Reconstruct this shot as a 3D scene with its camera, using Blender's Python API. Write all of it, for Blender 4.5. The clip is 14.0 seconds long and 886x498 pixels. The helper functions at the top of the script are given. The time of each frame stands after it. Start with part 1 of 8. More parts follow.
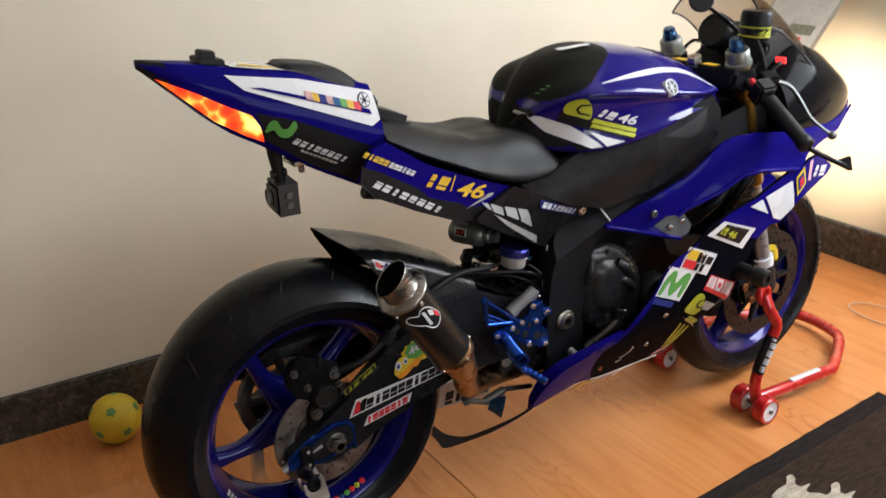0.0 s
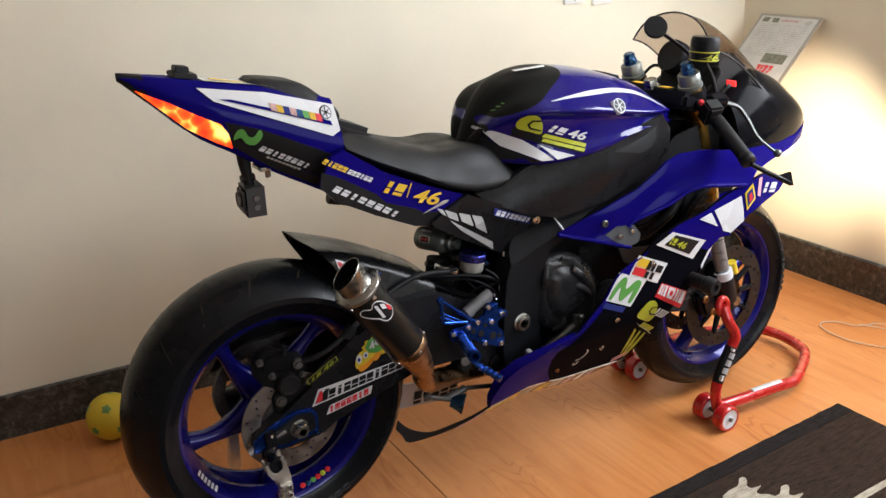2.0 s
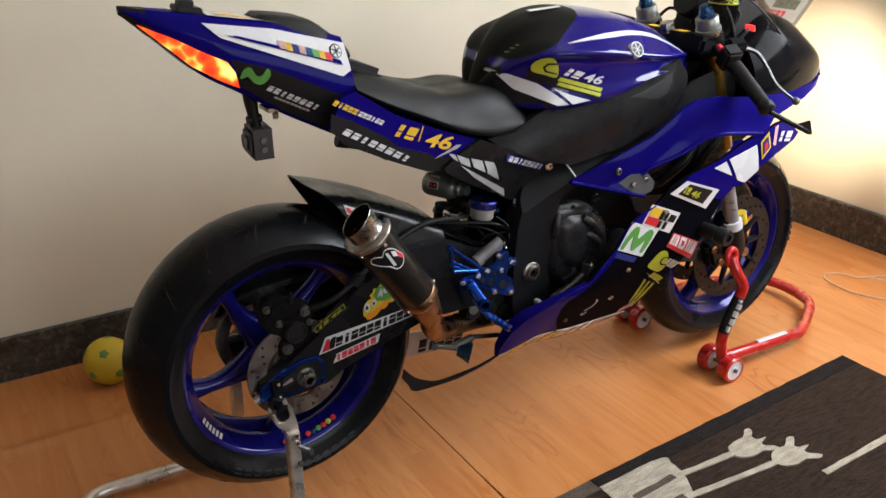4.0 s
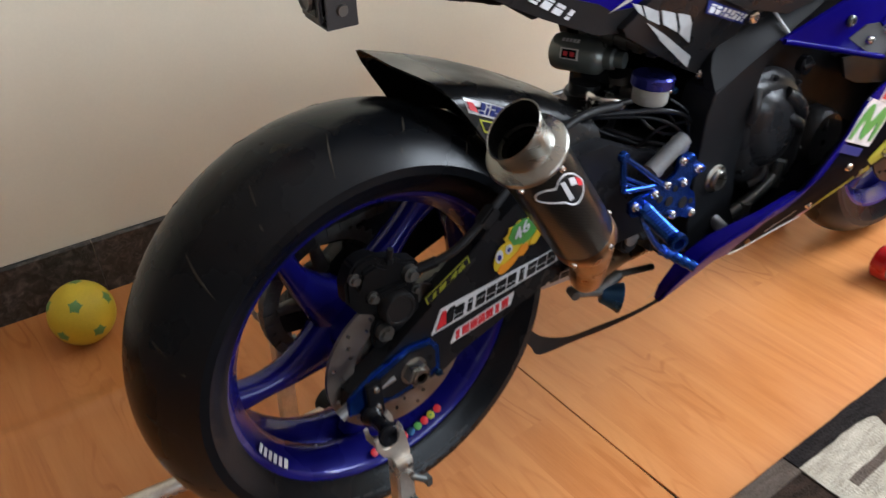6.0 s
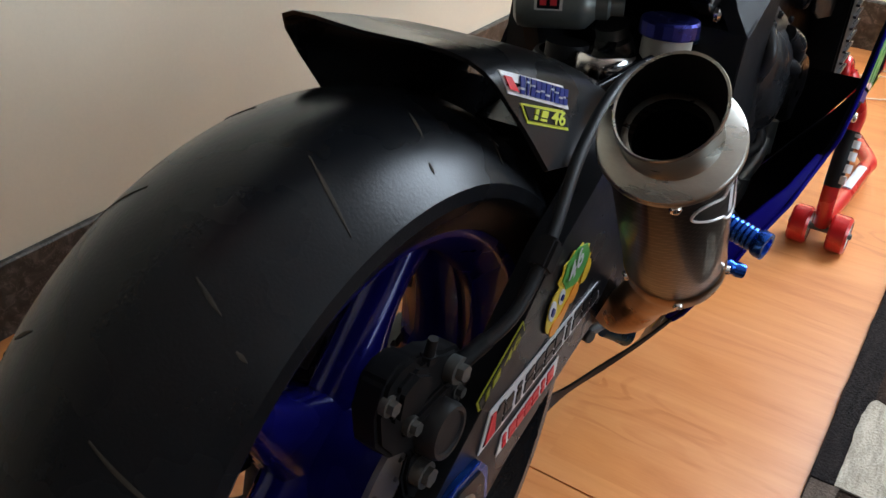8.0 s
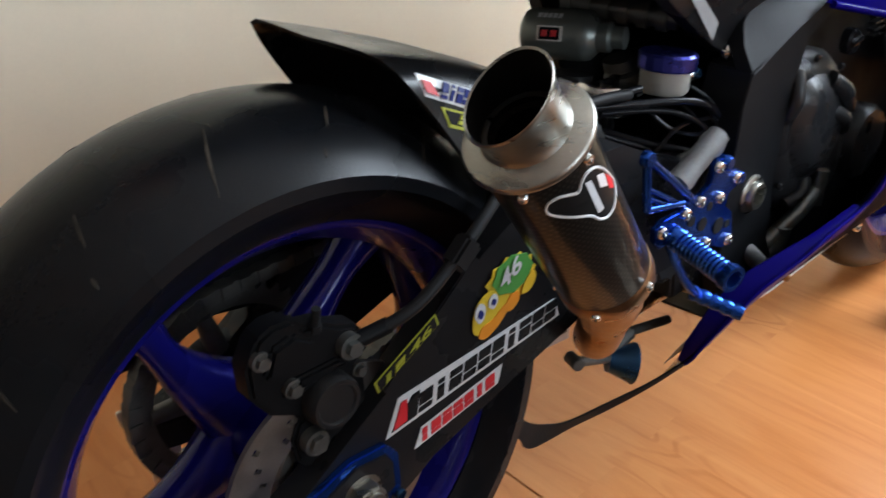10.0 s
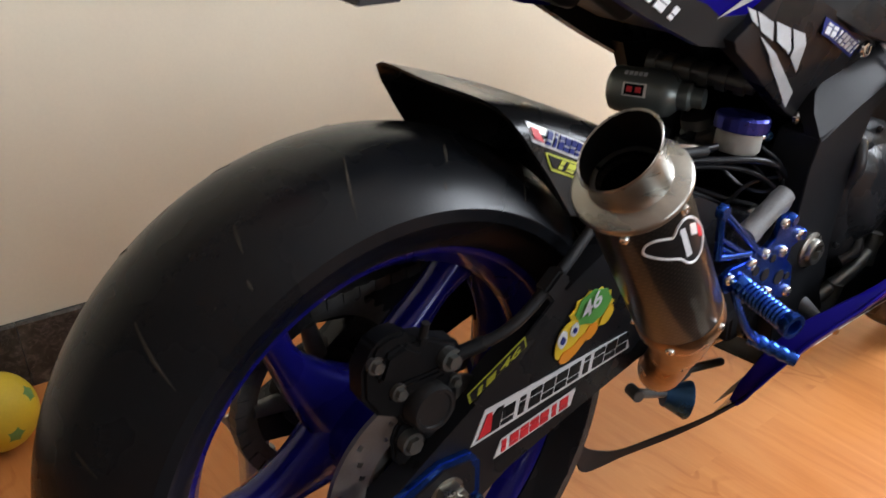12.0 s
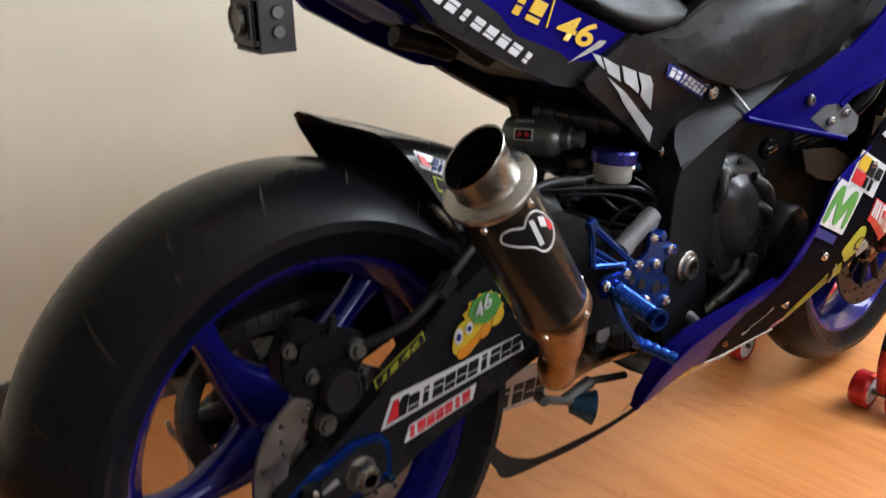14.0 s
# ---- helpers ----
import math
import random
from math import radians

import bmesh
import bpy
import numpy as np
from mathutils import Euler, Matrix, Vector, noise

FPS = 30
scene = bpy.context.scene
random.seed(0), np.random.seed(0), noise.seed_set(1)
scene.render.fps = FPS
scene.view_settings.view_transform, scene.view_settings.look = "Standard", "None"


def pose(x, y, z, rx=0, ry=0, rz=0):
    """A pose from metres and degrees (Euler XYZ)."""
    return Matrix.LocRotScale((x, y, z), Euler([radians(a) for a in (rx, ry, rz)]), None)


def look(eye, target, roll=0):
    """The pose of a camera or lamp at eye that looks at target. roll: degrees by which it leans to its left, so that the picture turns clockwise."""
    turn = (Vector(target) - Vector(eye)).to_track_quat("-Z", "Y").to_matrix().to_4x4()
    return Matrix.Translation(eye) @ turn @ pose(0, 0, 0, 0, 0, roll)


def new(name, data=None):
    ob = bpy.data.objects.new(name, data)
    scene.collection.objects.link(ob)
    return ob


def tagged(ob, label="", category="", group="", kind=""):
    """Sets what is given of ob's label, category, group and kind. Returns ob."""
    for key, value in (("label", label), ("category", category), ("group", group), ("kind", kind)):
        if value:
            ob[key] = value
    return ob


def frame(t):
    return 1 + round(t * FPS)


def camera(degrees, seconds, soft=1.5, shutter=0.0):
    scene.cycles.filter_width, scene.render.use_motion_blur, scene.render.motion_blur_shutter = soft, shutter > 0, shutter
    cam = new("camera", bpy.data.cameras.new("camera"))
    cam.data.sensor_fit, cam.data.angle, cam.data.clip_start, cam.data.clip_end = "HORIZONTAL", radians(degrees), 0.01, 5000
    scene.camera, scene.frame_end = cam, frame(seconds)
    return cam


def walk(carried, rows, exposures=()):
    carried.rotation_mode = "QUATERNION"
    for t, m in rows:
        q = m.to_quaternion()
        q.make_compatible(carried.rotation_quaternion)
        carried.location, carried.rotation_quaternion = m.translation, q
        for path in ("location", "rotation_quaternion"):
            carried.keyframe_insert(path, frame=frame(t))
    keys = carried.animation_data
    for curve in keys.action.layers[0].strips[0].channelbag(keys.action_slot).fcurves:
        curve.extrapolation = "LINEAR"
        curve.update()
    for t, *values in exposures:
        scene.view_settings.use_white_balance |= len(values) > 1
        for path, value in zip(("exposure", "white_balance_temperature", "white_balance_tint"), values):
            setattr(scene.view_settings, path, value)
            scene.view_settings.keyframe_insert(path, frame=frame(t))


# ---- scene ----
cam = camera(53.3, 14.0, 1.5, 0.4)
PATH = [
    (0, (-0.564, -1.472, 1.459), (0.405, 0.079, 0.649), -3.8),
    (0.5, (-0.563, -1.637, 1.463), (0.372, -0.023, 0.74), -2.5),
    (1, (-0.549, -1.674, 1.449), (0.395, -0.069, 0.722), -2.9),
    (1.5, (-0.544, -1.668, 1.445), (0.392, -0.063, 0.706), -3.3),
    (2, (-0.527, -1.688, 1.444), (0.409, -0.079, 0.712), -3.8),
    (2.5, (-0.525, -1.702, 1.438), (0.389, -0.077, 0.714), -4.3),
    (2.7, (-0.523, -1.711, 1.44), (0.387, -0.082, 0.721), -4.2),
    (4.8, (-0.556, -1.404, 1.399), (0.465, 0.058, 0.494), -1.2),
    (5, (-0.556, -1.323, 1.384), (0.541, 0.094, 0.496), -0.5),
    (5.5, (-0.54, -1.107, 1.304), (0.462, 0.269, 0.254), -2.4),
    (6, (-0.449, -0.888, 1.23), (0.466, 0.475, 0.088), -4.3),
    (6.5, (-0.408, -0.663, 1.189), (0.68, 0.544, 0.022), -6.3),
    (7, (-0.387, -0.418, 1.127), (0.949, 0.459, -0.077), -0.5),
    (7.2, (-0.397, -0.376, 1.093), (0.942, 0.509, -0.101), -0.7),
    (9.3, (-0.326, -0.441, 1.002), (0.997, 0.606, -0.072), -0.4),
    (9.5, (-0.307, -0.516, 0.993), (0.97, 0.622, -0.042), -0.9),
    (10, (-0.292, -0.616, 0.992), (0.812, 0.714, -0.014), -4.6),
    (10.5, (-0.32, -0.649, 0.999), (0.619, 0.785, -0.031), -3.2),
    (11, (-0.341, -0.673, 1.019), (0.578, 0.758, -0.033), -3.0),
    (11.5, (-0.363, -0.669, 1.062), (0.634, 0.761, 0.081), -1.4),
    (12, (-0.393, -0.633, 1.035), (0.692, 0.758, 0.093), -1.1),
    (12.5, (-0.452, -0.773, 0.972), (0.547, 0.721, 0.094), 0.0),
    (13, (-0.486, -0.921, 0.981), (0.433, 0.605, 0.07), -1.6),
    (13.5, (-0.466, -0.965, 0.985), (0.555, 0.559, 0.188), -0.3),
    (14, (-0.441, -0.835, 1.009), (0.735, 0.609, 0.28), -3.1),
]
EXPOSURES = [(0.0, -0.30, 6850, 15), (2.7, -0.30, 6850, 15), (5.0, -0.38, 6850, 15), (5.5, -0.20, 6700, 14), (6.0, 0.06, 6350, 13), (6.5, -0.04, 6400, 13), (7.2, -0.14, 6350, 12), (9.4, 0.04, 5750, 9), (10.0, 0.05, 6250, 11), (11.0, 0.07, 6500, 12), (12.0, 0.16, 6650, 15), (13.0, 0.10, 6150, 11), (13.5, 0.12, 6250, 12), (14.0, 0.03, 6650, 14)]
walk(cam, [(t, look(eye, target, roll)) for t, eye, target, roll in PATH], EXPOSURES)

# ---- world, window light, headlamp, exposure ----
world = bpy.data.worlds.new("sky")
scene.world = world
world.use_nodes = True
_n, _l = world.node_tree.nodes, world.node_tree.links
_sky = _n.new("ShaderNodeTexSky")
_sky.sky_type, _sky.sun_disc, _sky.sun_elevation, _sky.sun_rotation = "NISHITA", False, radians(40), radians(200)
_n["Background"].inputs["Strength"].default_value = 0.12
_l.new(_sky.outputs[0], _n["Background"].inputs["Color"])


def lamp(name, kind, m, watts, colour):
    data = bpy.data.lights.new(name, kind)
    data.energy, data.color = watts, colour
    ob = new(name, data)
    ob.matrix_world = m
    return data


WINDOW_W, WINDOW_H = 2.4, 1.35
_d = lamp("window_daylight", "AREA", look((0.85, -4.35, 1.55), (0.85, 0, 1.6)), 58, (0.80, 0.92, 1.0))
_d.shape, _d.size, _d.size_y = "RECTANGLE", WINDOW_W, WINDOW_H
_d = lamp("side_window_daylight", "AREA", look((2.25, -0.95, 1.74), (0.2, -0.45, 0.7)), 104, (0.82, 0.92, 1.0))
_d.shape, _d.size, _d.size_y = "RECTANGLE", 1.15, 1.15
for y, aim in ((-0.07, -0.22), (0.07, 0.34)):
    _d = lamp("headlamp_beam", "SPOT", look((1.60, y, 0.69), (2.26, aim, 0.52)), 78, (1.0, 0.84, 0.62))
    _d.spot_size, _d.spot_blend, _d.shadow_soft_size = radians(66), 1.0, 0.03

# ---- small tools ----
from mathutils.bvhtree import BVHTree


W = {}


def thing(name, loc, label, category, group="", kind=""):
    ob = new(name)
    ob.location, ob.empty_display_size = loc, 0.05
    W[ob] = Matrix.Translation(loc)
    return tagged(ob, label, category, group, kind)


def finish(bm, sharp=38, bevel=0.0):
    bmesh.ops.remove_doubles(bm, verts=bm.verts, dist=1e-5)
    bmesh.ops.recalc_face_normals(bm, faces=bm.faces)
    limit = radians(sharp)
    if bevel:
        es = [e for e in bm.edges if len(e.link_faces) == 2 and e.calc_face_angle(0) > limit]
        bmesh.ops.bevel(bm, geom=es, offset=bevel, segments=2, affect="EDGES", clamp_overlap=True)
    for f in bm.faces:
        f.smooth = True
    for e in bm.edges:
        e.smooth = not (len(e.link_faces) == 2 and e.calc_face_angle(0) > limit)


def mesh_of(name, bm, material, sharp=38, bevel=0.0):
    finish(bm, sharp, bevel)
    me = bpy.data.meshes.new(name)
    bm.to_mesh(me)
    bm.free()
    for m in material if isinstance(material, (list, tuple)) else [material]:
        me.materials.append(m)
    return me


def part(name, bm, material, parent=None, label="", sharp=38, bevel=0.0):
    """One mesh object, given in world places, under its thing or part."""
    ob = new(name, mesh_of(name, bm, material, sharp, bevel))
    W[ob] = Matrix()
    if parent:
        ob.parent, ob.matrix_parent_inverse = parent, W[parent].inverted()
    return tagged(ob, label)


def placed(name, me, m, parent=None, label=""):
    """One more object on a shared mesh, at the pose m."""
    ob = new(name, me)
    ob.matrix_basis, W[ob] = m, m
    if parent:
        ob.parent, ob.matrix_parent_inverse = parent, W[parent].inverted()
    return tagged(ob, label)


def V(*a):
    return Vector(a)


def basis(axis):
    w = Vector(axis).normalized()
    u = w.orthogonal().normalized() if abs(w.z) > 0.9 else Vector((0, 0, 1)).cross(w).normalized()
    return u, w.cross(u), w


def along(p, axis, up=(0, 0, 1)):
    """A pose at p whose z points along axis."""
    w = Vector(axis).normalized()
    u = Vector(up).cross(w)
    u = u.normalized() if u.length > 1e-4 else w.orthogonal().normalized()
    return Matrix.Translation(p) @ Matrix((u, w.cross(u), w)).transposed().to_4x4()


def curvy(pts, n=6, closed=False):
    """Catmull-Rom through the points, any number of dimensions."""
    P = [np.array(p, float) for p in pts]
    k, out = len(P), []
    for i in range(k if closed else k - 1):
        a, b, c, d = (P[(i + j) % k] if closed else P[max(0, min(k - 1, i + j))] for j in (-1, 0, 1, 2))
        for s in range(n):
            t = s / n
            out.append(tuple(0.5 * (2 * b + (c - a) * t + (2 * a - 5 * b + 4 * c - d) * t * t + (3 * b - a - 3 * c + d) * t ** 3)))
    if not closed:
        out.append(tuple(P[-1]))
    return out


def ring_faces(bm, rings, closed=True, cap=True):
    rows = [[bm.verts.new(p) for p in r] for r in rings]
    n = len(rows[0])
    for a, b in zip(rows, rows[1:]):
        for i in range(n if closed else n - 1):
            j = (i + 1) % n
            bm.faces.new((a[i], a[j], b[j], b[i]))
    if cap and closed:
        bm.faces.new(rows[0][::-1])
        bm.faces.new(rows[-1])
    return bm


def tube(bm, pts, r, seg=12, cap=True, flat=1.0):
    """A round bar along the points; r is one radius or one a point."""
    pts = [Vector(p) for p in pts]
    rs = r if isinstance(r, (list, tuple)) else [r] * len(pts)
    rings, u = [], None
    for i, p in enumerate(pts):
        d = (pts[min(i + 1, len(pts) - 1)] - pts[max(i - 1, 0)]).normalized()
        if u is None:
            u = basis(d)[0]
        u = (u - d * u.dot(d)).normalized()
        v = d.cross(u)
        rings.append([p + rs[i] * (math.cos(a) * u + flat * math.sin(a) * v) for a in (2 * math.pi * k / seg for k in range(seg))])
    return ring_faces(bm, rings, cap=cap)


def bar(bm, a, b, r, r2=None, seg=20):
    return tube(bm, [a, b], [r, r if r2 is None else r2], seg)


def lathe(bm, profile, origin=(0, 0, 0), axis=(0, 1, 0), seg=48, cap=False):
    """Turns (radius, height along the axis) about the axis."""
    u, v, w = basis(axis)
    o = Vector(origin)
    rings = [[o + h * w + r * (math.cos(a) * u + math.sin(a) * v) for a in (2 * math.pi * k / seg for k in range(seg))] for r, h in profile]
    return ring_faces(bm, rings, cap=cap)


def box(bm, centre, size, m=None):
    made = bmesh.ops.create_cube(bm, size=1.0, matrix=(m or Matrix.Translation(centre)) @ Matrix.Diagonal((*size, 1)))
    return made["verts"]


def cells(bm, step, axes):
    """Cuts flat faces along a grid, so that they can be bent."""
    lo = [min(v.co[k] for v in bm.verts) for k in range(3)]
    hi = [max(v.co[k] for v in bm.verts) for k in range(3)]
    for k in axes:
        no = [0, 0, 0]
        no[k] = 1
        c = math.ceil(lo[k] / step) * step
        while c < hi[k] - 1e-4:
            if c > lo[k] + 1e-4:
                co = [0, 0, 0]
                co[k] = c
                bmesh.ops.bisect_plane(bm, geom=bm.verts[:] + bm.edges[:] + bm.faces[:], plane_co=co, plane_no=no)
            c += step


def sheet(outline, fy, thick=0.004, step=0.025, side=1, bm=None, off=0.0):
    """A panel whose outline is given in (x, z), bent to the face y = fy(x, z). side -1: its mirror image on the left."""
    b = bmesh.new()
    b.faces.new([b.verts.new((x, 0, z)) for x, z in outline])
    cells(b, step, (0, 2))
    for v in b.verts:
        v.co.y = fy(v.co.x, v.co.z) - off
    more = bmesh.ops.extrude_face_region(b, geom=b.faces[:])
    for g in more["geom"]:
        if isinstance(g, bmesh.types.BMVert):
            g.co.y += thick
    if side < 0:
        for v in b.verts:
            v.co.y = -v.co.y
    if bm is None:
        return b
    me = bpy.data.meshes.new("tmp")
    b.to_mesh(me)
    b.free()
    bm.from_mesh(me)
    bpy.data.meshes.remove(me)
    return bm


def bars(fy, a, b, height, count, slant=0.25, fill=0.72, off=0.0016, thick=0.0012, up=None):
    """Plain bars in a row from a to b, in (x, z), lying on the face."""
    bm = bmesh.new()
    a, b = np.array(a, float), np.array(b, float)
    d = (b - a) / count
    n = np.array([-d[1], d[0]])
    n = n / np.linalg.norm(n) * height if up is None else np.array(up, float) * height
    for i in range(count):
        p = a + d * i
        q = p + d * fill
        lean = d * slant
        sheet([tuple(p), tuple(q), tuple(q + n + lean), tuple(p + n + lean)], fy, thick, 0.03, 1, bm, off)
    return bm


def marks(fy, a, b, height, count, slant=0.25, fill=0.78, off=0.0016, thick=0.0012):
    """A row of plain letter-sized blocks from a to b, in (x, z), each split in two by a slit."""
    bm = bmesh.new()
    a, b = np.array(a, float), np.array(b, float)
    d = (b - a) / count
    n = np.array([-d[1], d[0]])
    n = n / np.linalg.norm(n) * height

    def block(i, u0, u1, v0, v1):
        sheet([tuple(a + d * (i + fill * u + slant * v) + n * v) for u, v in ((u0, v0), (u1, v0), (u1, v1), (u0, v1))], fy, thick, 0.03, 1, bm, off)

    for i in range(count):
        slit = (0.30, 0.62, 0.46, 0.74, 0.38)[(i * 3 + count) % 5]
        narrow = 0.25 if (i * 7 + count) % 5 == 2 else 0.0
        block(i, narrow, 1 - narrow, 0, slit - 0.06)
        block(i, narrow, 1 - narrow, slit + 0.06, 1)
    return bm


def digits(body, fy, a, b, off=0.0018, tall=1.0):
    """Numbers from the built-in font, laid on the face along a to b, in (x, z)."""
    cu = bpy.data.curves.new("digits", "FONT")
    cu.body, cu.extrude, cu.shear, cu.resolution_u, cu.offset = body, 0.0, 0.28, 3, 0.022
    ob = new("digits", cu)
    bpy.context.view_layer.update()
    me = bpy.data.meshes.new_from_object(ob)
    bpy.data.objects.remove(ob)
    bm = bmesh.new()
    bm.from_mesh(me)
    bpy.data.meshes.remove(me)
    xs = [v.co.x for v in bm.verts]
    lo, span = min(xs), max(xs) - min(xs)
    d = np.array(b, float) - np.array(a, float)
    n = np.array([-d[1], d[0]])
    for v in bm.verts:
        q = np.array(a) + d * (v.co.x - lo) / span + n * tall * v.co.y / span
        v.co = (q[0], fy(q[0], q[1]) - off, q[1])
    return bm


def at(stations, x):
    """Linear reading of rows (x, a, b, ...) at x."""
    if x <= stations[0][0]:
        return stations[0][1:]
    for p, q in zip(stations, stations[1:]):
        if x <= q[0]:
            t = (x - p[0]) / (q[0] - p[0])
            return tuple(u + (w - u) * t for u, w in zip(p[1:], q[1:]))
    return stations[-1][1:]


def body(stations, xs, shape, n=10):
    """A hull about the plane y = 0. stations: rows (x, ...), read smoothly; shape(row) gives the right half of the section
    as (y, z) from the top middle to the bottom middle."""
    rows = curvy(stations, 6)
    rings = []
    for x in xs:
        half = curvy(shape(at(rows, x)), n)
        rings.append([(x, y, z) for y, z in half] + [(x, -y, z) for y, z in half[-2:0:-1]])
    return ring_faces(bmesh.new(), rings)


def steps(a, b, n):
    return [a + (b - a) * i / n for i in range(n + 1)]


def bolt_mesh(name, r, h, material, hexagon=False):
    bm = bmesh.new()
    if hexagon:
        lathe(bm, [(r * 1.25, 0), (r * 1.25, h * 0.2)], axis=(0, 0, 1), seg=18, cap=True)
        lathe(bm, [(r, h * 0.2), (r, h * 0.9), (r * 0.9, h)], axis=(0, 0, 1), seg=6, cap=True)
        lathe(bm, [(r * 0.55, h), (r * 0.55, h * 1.25), (r * 0.35, h * 1.25), (r * 0.3, h * 0.9)], axis=(0, 0, 1), seg=14, cap=True)
    else:
        lathe(bm, [(r, 0), (r, h * 0.55), (r * 0.8, h * 0.92), (r * 0.5, h), (r * 0.45, h), (r * 0.42, h * 0.45)], axis=(0, 0, 1), seg=12, cap=True)
    return mesh_of(name, bm, material)


def skin_of(ob):
    """The right-hand face of a hull as y = f(x, z)."""
    me = ob.data
    tree = BVHTree.FromPolygons([v.co for v in me.vertices], [p.vertices for p in me.polygons])

    def f(x, z):
        hit = tree.ray_cast(Vector((x, -1.0, z)), Vector((0, 1, 0)))[0]
        if hit is None:
            near = tree.find_nearest(Vector((x, -0.1, z)))[0]
            return near.y
        return hit.y

    return f

# ---- materials ----
def graph(name):
    m = bpy.data.materials.new(name)
    m.use_nodes = True
    return m, m.node_tree.nodes, m.node_tree.links, m.node_tree.nodes["Principled BSDF"]


def spots(n, l, scale, coords="Object", detail=4.0, stretch=None):
    tc = n.new("ShaderNodeTexCoord")
    out = tc.outputs[coords]
    if stretch:
        mp = n.new("ShaderNodeMapping")
        mp.inputs["Scale"].default_value = stretch
        l.new(out, mp.inputs["Vector"])
        out = mp.outputs["Vector"]
    t = n.new("ShaderNodeTexNoise")
    t.inputs["Scale"].default_value, t.inputs["Detail"].default_value = scale, detail
    l.new(out, t.inputs["Vector"])
    return t.outputs["Fac"]


def ramp(n, l, fac, stops):
    r = n.new("ShaderNodeValToRGB")
    e = r.color_ramp.elements
    e[0].position, e[0].color = stops[0][0], (*stops[0][1], 1)
    e[1].position, e[1].color = stops[-1][0], (*stops[-1][1], 1)
    for p, c in stops[1:-1]:
        e.new(p).color = (*c, 1)
    l.new(fac, r.inputs["Fac"])
    return r.outputs["Color"]


def grey(v):
    return (v, v, v)


def shade(c, k):
    return tuple(min(1, x * k) for x in c)


def surface(name, colour, rough=0.5, metal=0.0, scale=30.0, vary=0.12, fine=260.0, bump=0.0, coat=0.0, rough_vary=0.12, stretch=None, emit=0.0, gloss=0.5):
    """Paint, plastic, rubber or metal with stains at one scale and grain at another."""
    m, n, l, p = graph(name)
    big, small = spots(n, l, scale, stretch=stretch), spots(n, l, fine, stretch=stretch)
    mix = n.new("ShaderNodeMath")
    mix.operation = "MULTIPLY_ADD"
    l.new(small, mix.inputs[0])
    mix.inputs[1].default_value = 0.35
    l.new(big, mix.inputs[2])
    l.new(ramp(n, l, mix.outputs[0], [(0.4, shade(colour, 1 - vary)), (0.95, shade(colour, 1 + vary))]), p.inputs["Base Color"])
    l.new(ramp(n, l, big, [(0.3, grey(max(0.02, rough - rough_vary))), (0.7, grey(min(1, rough + rough_vary)))]), p.inputs["Roughness"])
    p.inputs["Metallic"].default_value, p.inputs["Specular IOR Level"].default_value = metal, gloss
    p.inputs["Coat Weight"].default_value, p.inputs["Coat Roughness"].default_value = coat, 0.04
    if bump:
        b = n.new("ShaderNodeBump")
        b.inputs["Strength"].default_value, b.inputs["Distance"].default_value = bump, 0.001
        l.new(small, b.inputs["Height"])
        l.new(b.outputs[0], p.inputs["Normal"])
    if emit:
        p.inputs["Emission Color"].default_value, p.inputs["Emission Strength"].default_value = (*colour, 1), emit
    return m


BLUE = surface("blue_paint", (0.0050, 0.0028, 0.132), 0.3, 0.0, 6, 0.12, 900, coat=0.10, rough_vary=0.05, gloss=0.01)
BLUE_RIM = surface("blue_rim_paint", (0.006, 0.0055, 0.125), 0.26, 0.2, 9, 0.15, 700, coat=0.5, rough_vary=0.08, gloss=0.1)
WHITE = surface("white_paint", (0.66, 0.67, 0.69), 0.3, 0, 8, 0.04, 300, coat=0.6)
BLACK = surface("black_gloss", (0.009, 0.009, 0.011), 0.22, 0, 12, 0.2, 300, rough_vary=0.08, gloss=0.14)
FAIR_BLACK = surface("black_fairing_paint", (0.0032, 0.0033, 0.0055), 0.6, 0, 12, 0.2, 300, rough_vary=0.05, gloss=0.010)
SATIN = surface("black_satin", (0.011, 0.011, 0.0125), 0.30, 0, 14, 0.18, 420, bump=0.1, gloss=0.16)
SHROUD = surface("grey_shroud_plastic", (0.03, 0.03, 0.033), 0.5, 0, 14, 0.2, 300, bump=0.1)
FRAME_BLACK = surface("black_frame_paint", (0.009, 0.0095, 0.011), 0.40, 0.0, 10, 0.15, 900, bump=0.2, gloss=0.11)
DARK = surface("dark_plastic", (0.012, 0.012, 0.013), 0.5, 0, 14, 0.25, 300, bump=0.15, gloss=0.2)
VINYL = surface("seat_vinyl", (0.012, 0.012, 0.013), 0.5, 0, 20, 0.12, 1400, bump=0.35, gloss=0.24)
RUBBER = surface("tyre_rubber", (0.0050, 0.0055, 0.0068), 0.27, 0, 7, 0.35, 420, bump=0.16, rough_vary=0.07, gloss=0.165)
DUSTY_GROOVE = surface("dusty_tread_groove", (0.034, 0.029, 0.023), 0.85, 0, 60, 0.5, 400, gloss=0.1)
CALIPER_BLACK = surface("black_caliper_paint", (0.0065, 0.0065, 0.0072), 0.45, 0, 20, 0.2, 300, bump=0.1, gloss=0.09)
GREASY = surface("greasy_dark_steel", (0.11, 0.105, 0.098), 0.5, 0.6, 40, 0.35, 300, bump=0.2)
NOSE_BLACK = surface("black_moulded_plastic", (0.005, 0.005, 0.006), 0.14, 0, 26, 0.25, 200, bump=0.02, gloss=0.035)
BOARD = surface("grey_brown_board", (0.30, 0.26, 0.21), 0.4, 0, 8, 0.1, 200)
